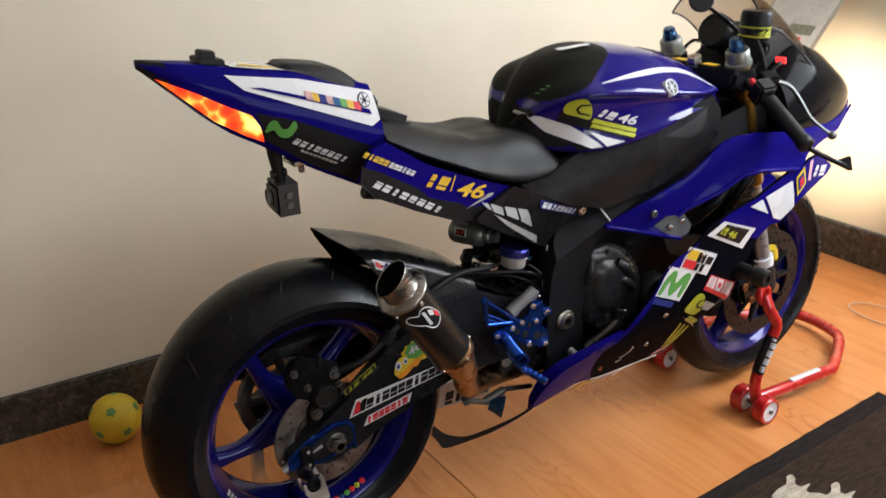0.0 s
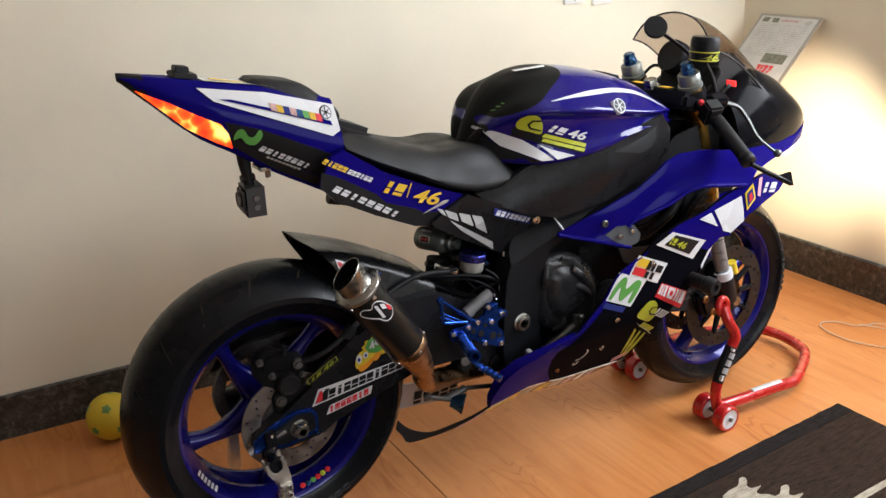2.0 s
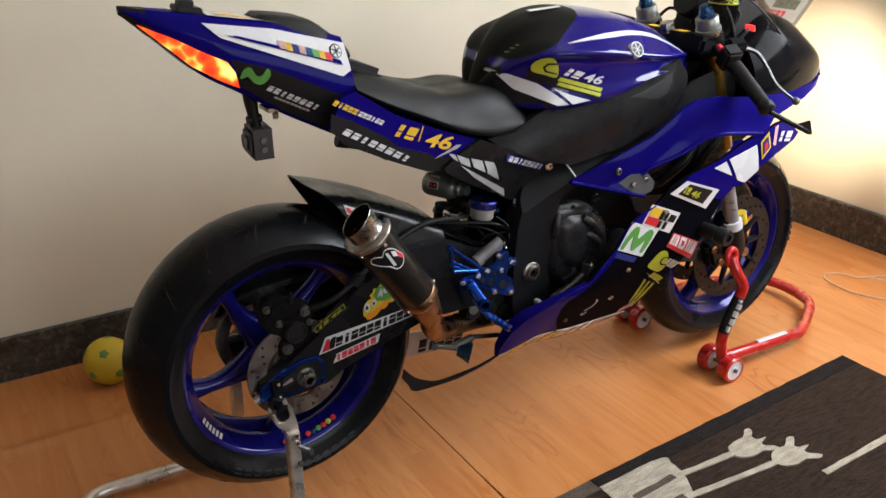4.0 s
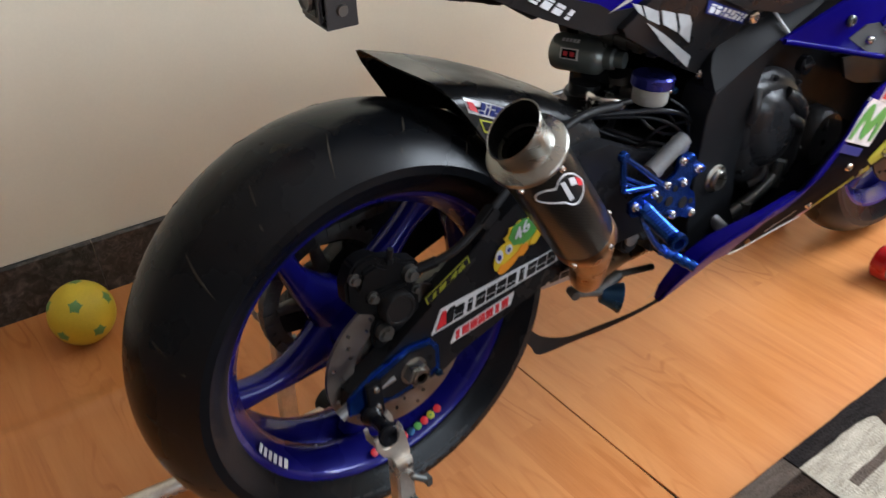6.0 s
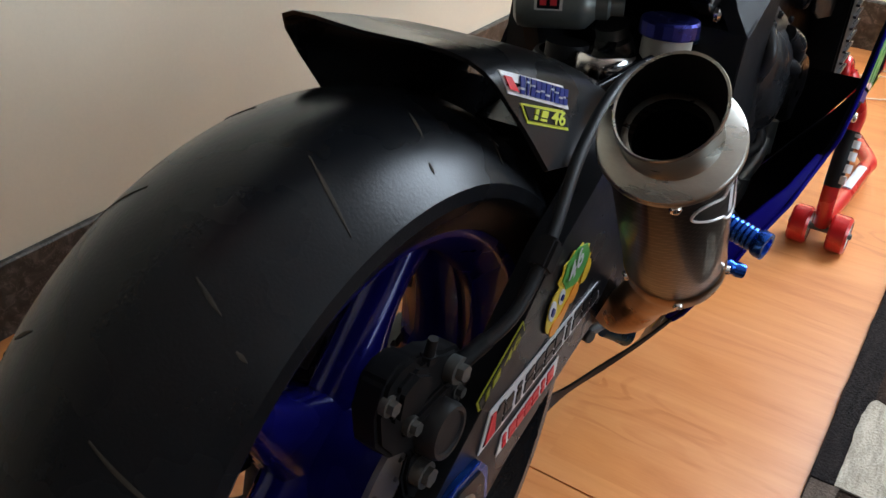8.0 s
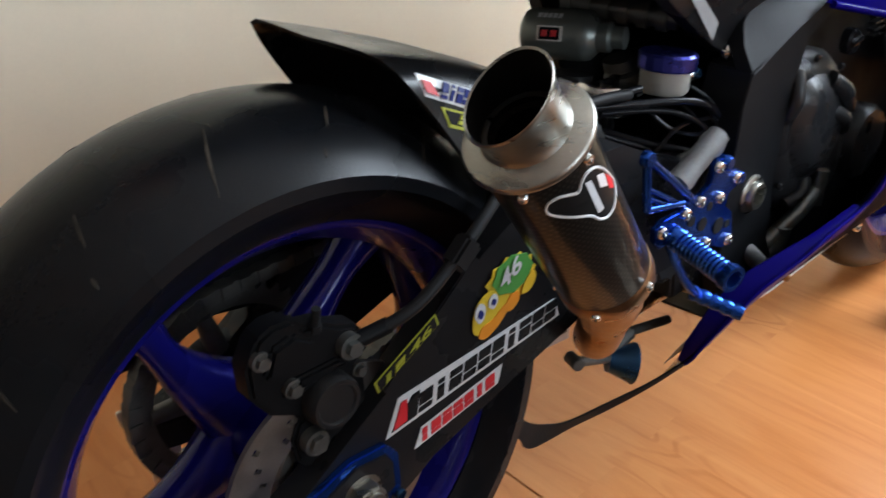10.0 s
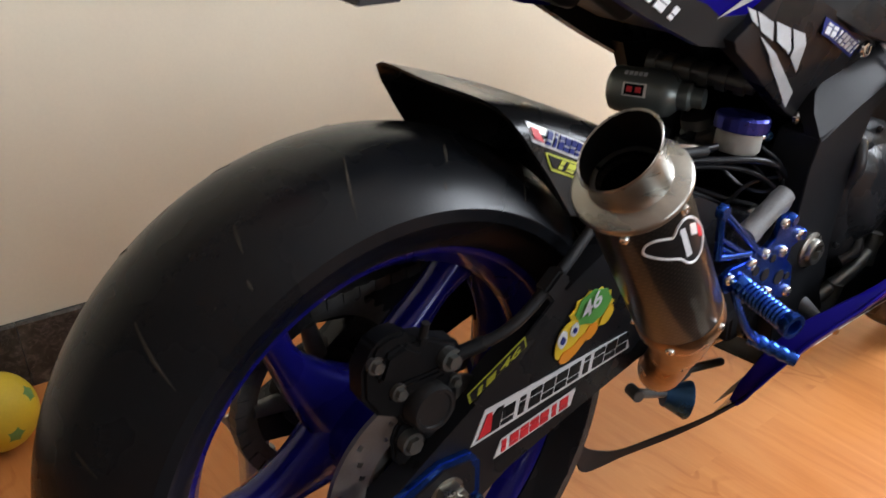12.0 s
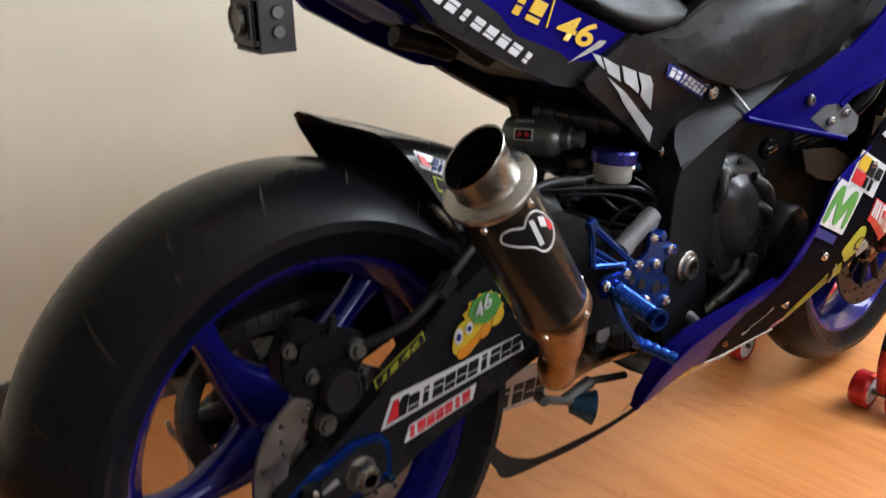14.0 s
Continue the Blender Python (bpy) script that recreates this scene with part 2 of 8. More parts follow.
GROOVE = surface("tyre_groove", (0.004, 0.004, 0.004), 0.9, 0, 20, 0.2, 300)
FLASH_WHITE = surface("worn_white_paint", (0.42, 0.43, 0.44), 0.4, 0, 40, 0.15, 300, gloss=0.3)
STAND_STEEL = surface("worn_chrome", (0.60, 0.56, 0.50), 0.34, 0.75, 26, 0.3, 200, bump=0.05)
WORN_PRINT = surface("worn_tyre_print", (0.018, 0.018, 0.019), 0.7, 0, 60, 0.4, 300)
STEEL = surface("brushed_steel", (0.34, 0.33, 0.30), 0.32, 1.0, 20, 0.14, 240, bump=0.08, stretch=(1, 1, 6))
FORK_GREY = surface("brushed_fork_steel", (0.28, 0.285, 0.295), 0.38, 0.55, 20, 0.12, 240, stretch=(1, 1, 6))
BRIGHT = surface("bright_steel", (0.72, 0.72, 0.72), 0.2, 1.0, 20, 0.1, 200)
DISC = surface("brake_disc_steel", (0.30, 0.275, 0.255), 0.42, 1.0, 30, 0.18, 500, bump=0.1)
CAST = surface("cast_aluminium", (0.36, 0.36, 0.37), 0.5, 0.8, 24, 0.2, 320, bump=0.4)
CAST_DULL = surface("dull_cast_metal", (0.17, 0.17, 0.175), 0.6, 0.5, 40, 0.3, 320, bump=0.6)
GUNMETAL = surface("anodised_gunmetal", (0.13, 0.135, 0.13), 0.4, 0.7, 16, 0.12, 500)
RESERVOIR = surface("grey_green_anodised", (0.20, 0.215, 0.20), 0.38, 0.6, 16, 0.15, 500)
DARK_BRONZE = surface("dark_bronze", (0.05, 0.028, 0.014), 0.4, 0.8, 20, 0.2, 400)
COVER_BLACK = surface("black_engine_paint", (0.020, 0.020, 0.022), 0.30, 0.0, 18, 0.35, 420, bump=0.3, gloss=0.3)
ANODISED = surface("blue_anodised", (0.018, 0.080, 0.42), 0.20, 0.9, 20, 0.2, 400)
ANODISED_VIOLET = surface("violet_blue_anodised", (0.035, 0.04, 0.26), 0.26, 0.8, 20, 0.2, 400)
ANODISED_PALE = surface("pale_blue_anodised", (0.025, 0.075, 0.16), 0.3, 0.9, 20, 0.15, 400)
GOLD = surface("gold_fork", (0.27, 0.155, 0.03), 0.3, 0.9, 14, 0.12, 400)
BRONZE = surface("bronze_fittings", (0.40, 0.19, 0.07), 0.35, 0.85, 20, 0.15, 400)
RED_PAINT = surface("red_paint", (0.50, 0.012, 0.012), 0.28, 0.15, 9, 0.15, 400, coat=0.6)
RED = surface("red_print", (0.62, 0.02, 0.03), 0.4, 0, 20, 0.08, 300)
YELLOW = surface("yellow_print", (0.66, 0.47, 0.03), 0.42, 0, 20, 0.08, 300)
NEON = surface("neon_yellow_print", (0.44, 0.47, 0.03), 0.42, 0, 20, 0.08, 300)
WORN = surface("worn_pale_sticker", (0.45, 0.36, 0.27), 0.4, 0, 60, 0.5, 300)
DULL_GOLD = surface("dull_gold_print", (0.60, 0.37, 0.03), 0.35, 0, 60, 0.35, 300)
WORN_WHITE = surface("worn_white_sticker", (0.74, 0.71, 0.66), 0.35, 0, 70, 0.3, 300)
# white pan; the floor's orange bounce is put into its base colour
BELLY = surface("belly_white_with_floor_bounce", (0.46, 0.30, 0.19), 0.18, 0.0, 30, 0.35, 220, coat=0.6)
WORN_PINK = surface("worn_pink_sticker", (0.50, 0.30, 0.28), 0.4, 0, 60, 0.4, 300)
DULL_YELLOW = surface("dull_yellow_print", (0.27, 0.28, 0.03), 0.5, 0, 20, 0.15, 300, gloss=0.2)
DARK_DISC = surface("dark_disc_steel", (0.05, 0.047, 0.045), 0.5, 0.9, 30, 0.18, 500)
GREEN = surface("green_print", (0.08, 0.30, 0.06), 0.42, 0, 20, 0.08, 300)
ORANGE = surface("orange_print", (0.75, 0.27, 0.02), 0.42, 0, 20, 0.08, 300)
AMBER = surface("amber_gold_print", (0.70, 0.44, 0.03), 0.42, 0, 20, 0.08, 300)
PALE = surface("pale_grey_print", (0.62, 0.63, 0.66), 0.42, 0, 20, 0.08, 300)
PINK = surface("pink_print", (0.75, 0.36, 0.42), 0.42, 0, 20, 0.08, 300)
NAVY = surface("navy_print", (0.02, 0.03, 0.16), 0.4, 0, 20, 0.1, 300, gloss=0.15)
PRINT_BLACK = surface("black_print", (0.013, 0.013, 0.014), 0.35, 0, 20, 0.1, 300, gloss=0.12)
CLOUDY = surface("cloudy_reservoir", (0.36, 0.35, 0.32), 0.35, 0, 30, 0.1, 300)
PAPER = surface("printed_paper", (0.50, 0.475, 0.44), 0.4, 0, 20, 0.12, 300, coat=0.2)
INK_GREEN = surface("grey_green_ink", (0.16, 0.16, 0.11), 0.6, 0, 60, 0.5, 200)
INK = surface("grey_ink", (0.38, 0.36, 0.33), 0.6, 0, 40, 0.3, 300)
SOCKET = surface("white_socket_plastic", (0.72, 0.71, 0.68), 0.35, 0, 12, 0.04, 300)
CABLE = surface("white_cable", (0.62, 0.52, 0.42), 0.5, 0, 30, 0.06, 300)
HEAT = surface("heat_tinted_steel", (0.27, 0.165, 0.09), 0.34, 1.0, 34, 0.45, 160, bump=0.1)


def lens_material(name, colour, emit, dark):
    """A lit lamp behind a ribbed lens: cells of bright and dim."""
    m, n, l, p = graph(name)
    tc = n.new("ShaderNodeTexCoord")
    v = n.new("ShaderNodeTexVoronoi")
    v.inputs["Scale"].default_value = 34
    l.new(tc.outputs["Object"], v.inputs["Vector"])
    s = spots(n, l, 22)
    mul = n.new("ShaderNodeMath")
    mul.operation = "MULTIPLY"
    l.new(v.outputs["Distance"], mul.inputs[0])
    l.new(s, mul.inputs[1])
    l.new(ramp(n, l, mul.outputs[0], [(0.02, dark), (0.13, colour), (0.25, (1.0, 0.14, 0.02)), (0.34, (1.0, 0.62, 0.10)), (0.44, (1.0, 0.85, 0.25))]), p.inputs["Emission Color"])
    p.inputs["Emission Strength"].default_value = emit
    p.inputs["Base Color"].default_value = (0.5, 0.02, 0.01, 1)
    p.inputs["Roughness"].default_value = 0.15
    return m


TAIL_GLOW = lens_material("lit_tail_lens", (1.0, 0.055, 0.012), 1.7, (0.85, 0.03, 0.02))
HEAD_GLOW = surface("lit_headlamp", (1.0, 0.80, 0.70), 0.2, 0, 20, 0.05, 200, emit=1.6)
DASH_GLOW = surface("lit_red_display", (1.0, 0.05, 0.05), 0.3, 0, 20, 0.05, 200, emit=1.2)


def carbon():
    m, n, l, p = graph("carbon_weave")
    tc = n.new("ShaderNodeTexCoord")
    cols = []
    for turn in (45, -45):
        mp = n.new("ShaderNodeMapping")
        mp.inputs["Rotation"].default_value = (0, radians(turn + 20), 0)
        l.new(tc.outputs["Object"], mp.inputs["Vector"])
        w = n.new("ShaderNodeTexWave")
        w.inputs["Scale"].default_value, w.inputs["Distortion"].default_value = 75, 0.3
        l.new(mp.outputs["Vector"], w.inputs["Vector"])
        cols.append(w.outputs["Fac"])
    mx = n.new("ShaderNodeMath")
    mx.operation = "MULTIPLY"
    l.new(cols[0], mx.inputs[0])
    l.new(cols[1], mx.inputs[1])
    l.new(ramp(n, l, mx.outputs[0], [(0.1, (0.007, 0.0065, 0.006)), (0.7, (0.024, 0.021, 0.018))]), p.inputs["Base Color"])
    p.inputs["Roughness"].default_value, p.inputs["Coat Weight"].default_value, p.inputs["Specular IOR Level"].default_value = 0.3, 0.28, 0.15
    b = n.new("ShaderNodeBump")
    b.inputs["Strength"].default_value, b.inputs["Distance"].default_value = 0.15, 0.0005
    l.new(mx.outputs[0], b.inputs["Height"])
    l.new(b.outputs[0], p.inputs["Normal"])
    return m


CARBON = carbon()
SOOT = surface("soot", (0.006, 0.006, 0.006), 0.85, 0, 40, 0.3, 300, bump=0.2, gloss=0.06)
HUGGER_BLACK = surface("glossy_black_plastic", (0.011, 0.011, 0.012), 0.3, 0, 12, 0.2, 420, bump=0.08, gloss=0.26)


def perforated():
    m, n, l, p = graph("perforated_grip_plastic")
    tc = n.new("ShaderNodeTexCoord")
    v = n.new("ShaderNodeTexVoronoi")
    v.inputs["Scale"].default_value, v.inputs["Randomness"].default_value = 230, 0.0
    l.new(tc.outputs["Object"], v.inputs["Vector"])
    l.new(ramp(n, l, v.outputs["Distance"], [(0.25, (0.003, 0.003, 0.003)), (0.42, (0.013, 0.013, 0.014))]), p.inputs["Base Color"])
    p.inputs["Roughness"].default_value, p.inputs["Specular IOR Level"].default_value = 0.42, 0.15
    b = n.new("ShaderNodeBump")
    b.inputs["Strength"].default_value, b.inputs["Distance"].default_value = 0.5, 0.001
    l.new(v.outputs["Distance"], b.inputs["Height"])
    l.new(b.outputs[0], p.inputs["Normal"])
    return m


PERFORATED = perforated()


def tank_paint():
    """Blue paint, black towards the rider above a slanting line."""
    m, n, l, p = graph("tank_paint")
    tc = n.new("ShaderNodeTexCoord")
    d = n.new("ShaderNodeVectorMath")
    d.operation = "DOT_PRODUCT"
    l.new(tc.outputs["Object"], d.inputs[0])
    d.inputs[1].default_value = TANK_LINE[:3]
    c = n.new("ShaderNodeMath")
    c.operation = "LESS_THAN"
    l.new(d.outputs["Value"], c.inputs[0])
    c.inputs[1].default_value = TANK_LINE[3]
    sep = n.new("ShaderNodeSeparateXYZ")
    l.new(tc.outputs["Object"], sep.inputs[0])
    rear_end = n.new("ShaderNodeMath")
    rear_end.operation = "LESS_THAN"
    l.new(sep.outputs["X"], rear_end.inputs[0])
    rear_end.inputs[1].default_value = 0.548
    either = n.new("ShaderNodeMath")
    either.operation = "MAXIMUM"
    l.new(c.outputs[0], either.inputs[0])
    l.new(rear_end.outputs[0], either.inputs[1])
    c = either
    flake = spots(n, l, 900)
    blue = ramp(n, l, flake, [(0.3, (0.0048, 0.0026, 0.11)), (0.7, (0.006, 0.0034, 0.145))])
    dark = ramp(n, l, spots(n, l, 500), [(0.3, (0.009, 0.009, 0.009)), (0.7, (0.014, 0.014, 0.013))])
    x = n.new("ShaderNodeMix")
    x.data_type = "RGBA"
    l.new(c.outputs[0], x.inputs["Factor"])
    l.new(blue, x.inputs["A"])
    l.new(dark, x.inputs["B"])
    l.new(x.outputs["Result"], p.inputs["Base Color"])
    l.new(ramp(n, l, c.outputs[0], [(0, grey(0.26)), (1, grey(0.5))]), p.inputs["Roughness"])
    l.new(ramp(n, l, c.outputs[0], [(0, grey(0.7)), (1, grey(0.0))]), p.inputs["Coat Weight"])
    p.inputs["Specular IOR Level"].default_value = 0.04
    p.inputs["Coat Roughness"].default_value = 0.04
    return m


TANK_LINE = (1.0, 0.0, -2.7, -2.105)
TANK = tank_paint()


def smoked():
    m, n, l, p = graph("smoked_screen")
    p.inputs["Base Color"].default_value = (0.60, 0.52, 0.46, 1)
    p.inputs["Transmission Weight"].default_value, p.inputs["IOR"].default_value = 1.0, 1.04
    l.new(ramp(n, l, spots(n, l, 30), [(0.3, grey(0.02)), (0.7, grey(0.06))]), p.inputs["Roughness"])
    return m


SMOKED = smoked()


def housing():
    m, n, l, p = graph("clear_housing")
    p.inputs["Base Color"].default_value = (0.8, 0.82, 0.8, 1)
    p.inputs["Transmission Weight"].default_value, p.inputs["IOR"].default_value = 1.0, 1.2
    l.new(ramp(n, l, spots(n, l, 60), [(0.3, grey(0.05)), (0.7, grey(0.16))]), p.inputs["Roughness"])
    return m


CLEAR = housing()


def wood():
    """Printed wood: strips along y that differ softly, with fine grain and arched rings."""
    m, n, l, p = graph("printed_wood")
    tc = n.new("ShaderNodeTexCoord")
    turn = n.new("ShaderNodeMapping")
    turn.inputs["Rotation"].default_value = (0, 0, radians(90))
    l.new(tc.outputs["Object"], turn.inputs["Vector"])
    strip = n.new("ShaderNodeTexBrick")
    strip.inputs["Scale"].default_value, strip.inputs["Brick Width"].default_value, strip.inputs["Row Height"].default_value = 1.0, 0.58, 0.088
    strip.inputs["Mortar Size"].default_value = 0.0
    strip.offset, strip.offset_frequency = 0.37, 2
    strip.inputs["Color1"].default_value, strip.inputs["Color2"].default_value = (0, 0, 0, 1), (1, 1, 1, 1)
    l.new(turn.outputs[0], strip.inputs["Vector"])
    shift = n.new("ShaderNodeVectorMath")
    shift.operation = "MULTIPLY_ADD"
    l.new(strip.outputs["Color"], shift.inputs[0])
    shift.inputs[1].default_value = (7.0, 13.0, 3.0)
    l.new(tc.outputs["Object"], shift.inputs[2])

    def noise(scale, stretch, detail, distort=0.0):
        mp = n.new("ShaderNodeMapping")
        mp.inputs["Scale"].default_value = stretch
        l.new(shift.outputs[0], mp.inputs["Vector"])
        t = n.new("ShaderNodeTexNoise")
        t.inputs["Scale"].default_value, t.inputs["Detail"].default_value, t.inputs["Distortion"].default_value = scale, detail, distort
        l.new(mp.outputs[0], t.inputs["Vector"])
        return t.outputs["Fac"]

    def maths(op, a, b, c=None):
        t = n.new("ShaderNodeMath")
        t.operation = op
        for k, v in enumerate((a, b, c)):
            if v is None:
                continue
            if isinstance(v, (int, float)):
                t.inputs[k].default_value = v
            else:
                l.new(v, t.inputs[k])
        return t.outputs[0]

    broad = noise(1.6, (9.0, 0.8, 1.0), 6, 1.8)
    fine = noise(40, (9.0, 0.55, 1.0), 3)
    rings = maths("SINE", maths("MULTIPLY", noise(2.4, (4.2, 1.0, 1.0), 1.5), 85.0), 0)
    where = ramp(n, l, noise(1.5, (3.0, 1.0, 1.0), 1), [(0.52, grey(0.0)), (0.66, grey(1.0))])
    lines = maths("MULTIPLY", ramp(n, l, rings, [(0.35, grey(0.0)), (0.95, grey(1.0))]), where)
    tone = maths("MULTIPLY_ADD", fine, 0.26, broad)
    tone = maths("MULTIPLY_ADD", strip.outputs["Color"], 0.14, tone)
    tone = maths("MULTIPLY_ADD", lines, -0.24, tone)
    base = ramp(n, l, tone, [(0.36, (0.47, 0.152, 0.037)), (0.62, (0.575, 0.213, 0.062)), (0.92, (0.65, 0.268, 0.089))])
    l.new(base, p.inputs["Base Color"])
    l.new(ramp(n, l, spots(n, l, 5), [(0.3, grey(0.30)), (0.7, grey(0.44))]), p.inputs["Roughness"])
    b = n.new("ShaderNodeBump")
    b.inputs["Strength"].default_value, b.inputs["Distance"].default_value = 0.08, 0.001
    l.new(fine, b.inputs["Height"])
    l.new(b.outputs[0], p.inputs["Normal"])
    return m


WOOD = wood()


def marble():
    m, n, l, p = graph("dark_marble")
    tc = n.new("ShaderNodeTexCoord")
    no = n.new("ShaderNodeTexNoise")
    no.inputs["Scale"].default_value, no.inputs["Detail"].default_value, no.inputs["Distortion"].default_value = 46, 8, 0.8
    l.new(tc.outputs["Object"], no.inputs["Vector"])
    base = ramp(n, l, no.outputs["Fac"], [(0.36, (0.018, 0.0175, 0.0155)), (0.52, (0.040, 0.039, 0.035)), (0.60, (0.068, 0.066, 0.059)), (0.72, (0.12, 0.116, 0.103))])
    v = n.new("ShaderNodeTexVoronoi")
    v.feature, v.inputs["Scale"].default_value = "DISTANCE_TO_EDGE", 7
    warp = n.new("ShaderNodeVectorMath")
    warp.operation = "MULTIPLY_ADD"
    l.new(no.outputs["Color"], warp.inputs[0])
    warp.inputs[1].default_value = (0.22, 0.22, 0.22)
    l.new(tc.outputs["Object"], warp.inputs[2])
    l.new(warp.outputs[0], v.inputs["Vector"])
    vein = ramp(n, l, v.outputs["Distance"], [(0.0, grey(0.14)), (0.02, grey(0.0))])
    x = n.new("ShaderNodeMix")
    x.data_type, x.blend_type = "RGBA", "ADD"
    x.inputs["Factor"].default_value = 0.5
    l.new(base, x.inputs["A"])
    l.new(vein, x.inputs["B"])
    l.new(x.outputs["Result"], p.inputs["Base Color"])
    p.inputs["Roughness"].default_value = 0.28
    return m


MARBLE = marble()
# dark taupe for unseen walls, added to keep reflections and bounce low
FAR_WALL = surface("unseen_dark_taupe_wall", (0.20, 0.18, 0.16), 0.7, 0, 2.5, 0.05, 160, bump=0.12)
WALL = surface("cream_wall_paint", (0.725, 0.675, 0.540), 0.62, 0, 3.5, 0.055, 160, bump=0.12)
PLASTER = surface("white_ceiling_paint", (0.80, 0.79, 0.76), 0.8, 0, 3, 0.03, 160, bump=0.1)
PVC = surface("white_window_frame", (0.75, 0.75, 0.74), 0.35, 0, 10, 0.04, 200)


def pile(name, a, b):
    m, n, l, p = graph(name)
    t, big = spots(n, l, 240, detail=6), spots(n, l, 26, detail=5, stretch=(1, 4, 1))
    mx = n.new("ShaderNodeMath")
    mx.operation = "MULTIPLY_ADD"
    l.new(t, mx.inputs[0])
    mx.inputs[1].default_value = 0.6
    l.new(big, mx.inputs[2])
    l.new(ramp(n, l, mx.outputs[0], [(0.55, a), (1.0, b)]), p.inputs["Base Color"])
    p.inputs["Roughness"].default_value, p.inputs["Sheen Weight"].default_value, p.inputs["Specular IOR Level"].default_value = 0.95, 0.04, 0.08
    bp = n.new("ShaderNodeBump")
    bp.inputs["Strength"].default_value, bp.inputs["Distance"].default_value = 0.9, 0.004
    l.new(t, bp.inputs["Height"])
    l.new(bp.outputs[0], p.inputs["Normal"])
    return m


PILE_BROWN = pile("brown_pile", (0.015, 0.009, 0.006), (0.045, 0.027, 0.019))
PILE_DARK = pile("dark_pile", (0.007, 0.0055, 0.0055), (0.022, 0.017, 0.016))
PILE_TAUPE = pile("taupe_pile", (0.07, 0.05, 0.038), (0.13, 0.10, 0.08))
PILE_CREAM = pile("cream_pile", (0.30, 0.26, 0.20), (0.52, 0.46, 0.37))
BALL_YELLOW = surface("ball_yellow", (0.62, 0.46, 0.03), 0.5, 0, 12, 0.12, 200, bump=0.3)
BALL_GREEN = surface("ball_green", (0.12, 0.26, 0.08), 0.5, 0, 12, 0.15, 200, bump=0.3)

# ---- faces of the bodywork ----
def clamp(v, a=0.0, b=1.0):
    return max(a, min(b, v))


LOW_PROFILE = [(0.20, -0.060), (0.25, -0.092), (0.30, -0.126), (0.35, -0.162), (0.40, -0.199), (0.45, -0.231), (0.50, -0.248), (0.60, -0.253), (0.66, -0.258), (0.80, -0.258)]


def fair_low(x, z):
    """Outer face of the lower fairing: y at (x, z), upright above and tucked in below."""
    y = at(LOW_PROFILE, z)[0]
    if x < 0.7:
        y += (0.7 - x) * 0.05
    if x > 1.22:
        y += (x - 1.22) * 0.2
    return y - 0.022 * clamp((0.62 - x) / 0.13) * clamp((0.42 - z) / 0.1)


UP_MIDDLE = curvy([(0.672, 0.695), (0.758, 0.706), (0.836, 0.722), (0.902, 0.757), (0.957, 0.787), (1.031, 0.804), (1.134, 0.793), (1.208, 0.782), (1.348, 0.790), (1.482, 0.815)], 6)


def fair_up(x, z):
    """Outer face of the upper fairing."""
    y = -0.162 - 0.32 * clamp(x - 0.68, 0, 0.13) - 0.16 * clamp(x - 0.81, 0, 0.28) + 0.2 * max(0, x - 1.22)
    mid = at(UP_MIDDLE, x)[0]
    v = clamp((z - mid) / 0.045, -1.4, 1.6)
    return y + 0.008 * clamp(v, 0, 2) ** 2 - 0.011 * clamp(-v, 0, 2) ** 2


def cover(x, z):
    """Outer face of the frame covers."""
    ridge = math.exp(-((z - 0.812 - 0.20 * (x - 0.68)) / 0.035) ** 2)
    return -0.125 - clamp((x - 0.45) / 0.5) * 0.04 - clamp((0.9 - z) / 0.15) * 0.012 - 0.012 * ridge * clamp((x - 0.48) / 0.1)

# ---- the room ----
def slab(name, corners, z0, z1, material, label, category):
    """An upright or flat block over a four-cornered plan."""
    bm = bmesh.new()
    ring_faces(bm, [[(x, y, z0) for x, y in corners], [(x, y, z1) for x, y in corners]])
    return tagged(part(name, bm, material), label, category, kind="structure")


HEIGHT = 2.65
NORTH = lambda x: 0.962 - 0.117 * x
X0, X1, Y0 = -2.6, 2.27, -4.4
slab("subfloor", [(X0 - 0.2, Y0 - 0.2), (X1 + 0.2, Y0 - 0.2), (X1 + 0.2, 1.4), (X0 - 0.2, 1.4)], -0.12, -0.0045, GROOVE, "dark floor base under the wood-printed sheets", "floor")
slab("ceiling", [(X0 - 0.2, Y0 - 0.2), (X1 + 0.2, Y0 - 0.2), (X1 + 0.2, 1.4), (X0 - 0.2, 1.4)], HEIGHT, HEIGHT + 0.15, PLASTER, "plain white painted ceiling of the room", "ceiling")
slab("wall_north", [(X0, NORTH(X0)), (X1, NORTH(X1)), (X1, NORTH(X1) + 0.18), (X0, NORTH(X0) + 0.18)], -0.1, HEIGHT, WALL, "plain cream painted wall beside the motorcycle", "wall")
# unseen closing wall, darkened to dim the tyre's reflections
slab("wall_west", [(X0 - 0.18, Y0), (X0, Y0), (X0, 1.4), (X0 - 0.18, 1.4)], -0.1, HEIGHT, FAR_WALL, "plain unseen wall, dark taupe to dim reflections", "wall")

# the lit wall, with a window's opening towards the garden side
EY0, EY1, EZ0, EZ1 = -1.58, -0.32, 1.11, 2.37
EYM, EZM = (EY0 + EY1) / 2, (EZ0 + EZ1) / 2
bm = bmesh.new()
for ya, yb, za, zb in ((Y0, EY0, -0.1, HEIGHT), (EY1, 1.1, -0.1, HEIGHT), (EY0, EY1, -0.1, EZ0), (EY0, EY1, EZ1, HEIGHT)):
    box(bm, (X1 + 0.09, (ya + yb) / 2, (za + zb) / 2), (0.18, yb - ya, zb - za))
tagged(part("wall_east", bm, WALL), "cream painted wall lit by the headlamp", "wall", kind="structure")
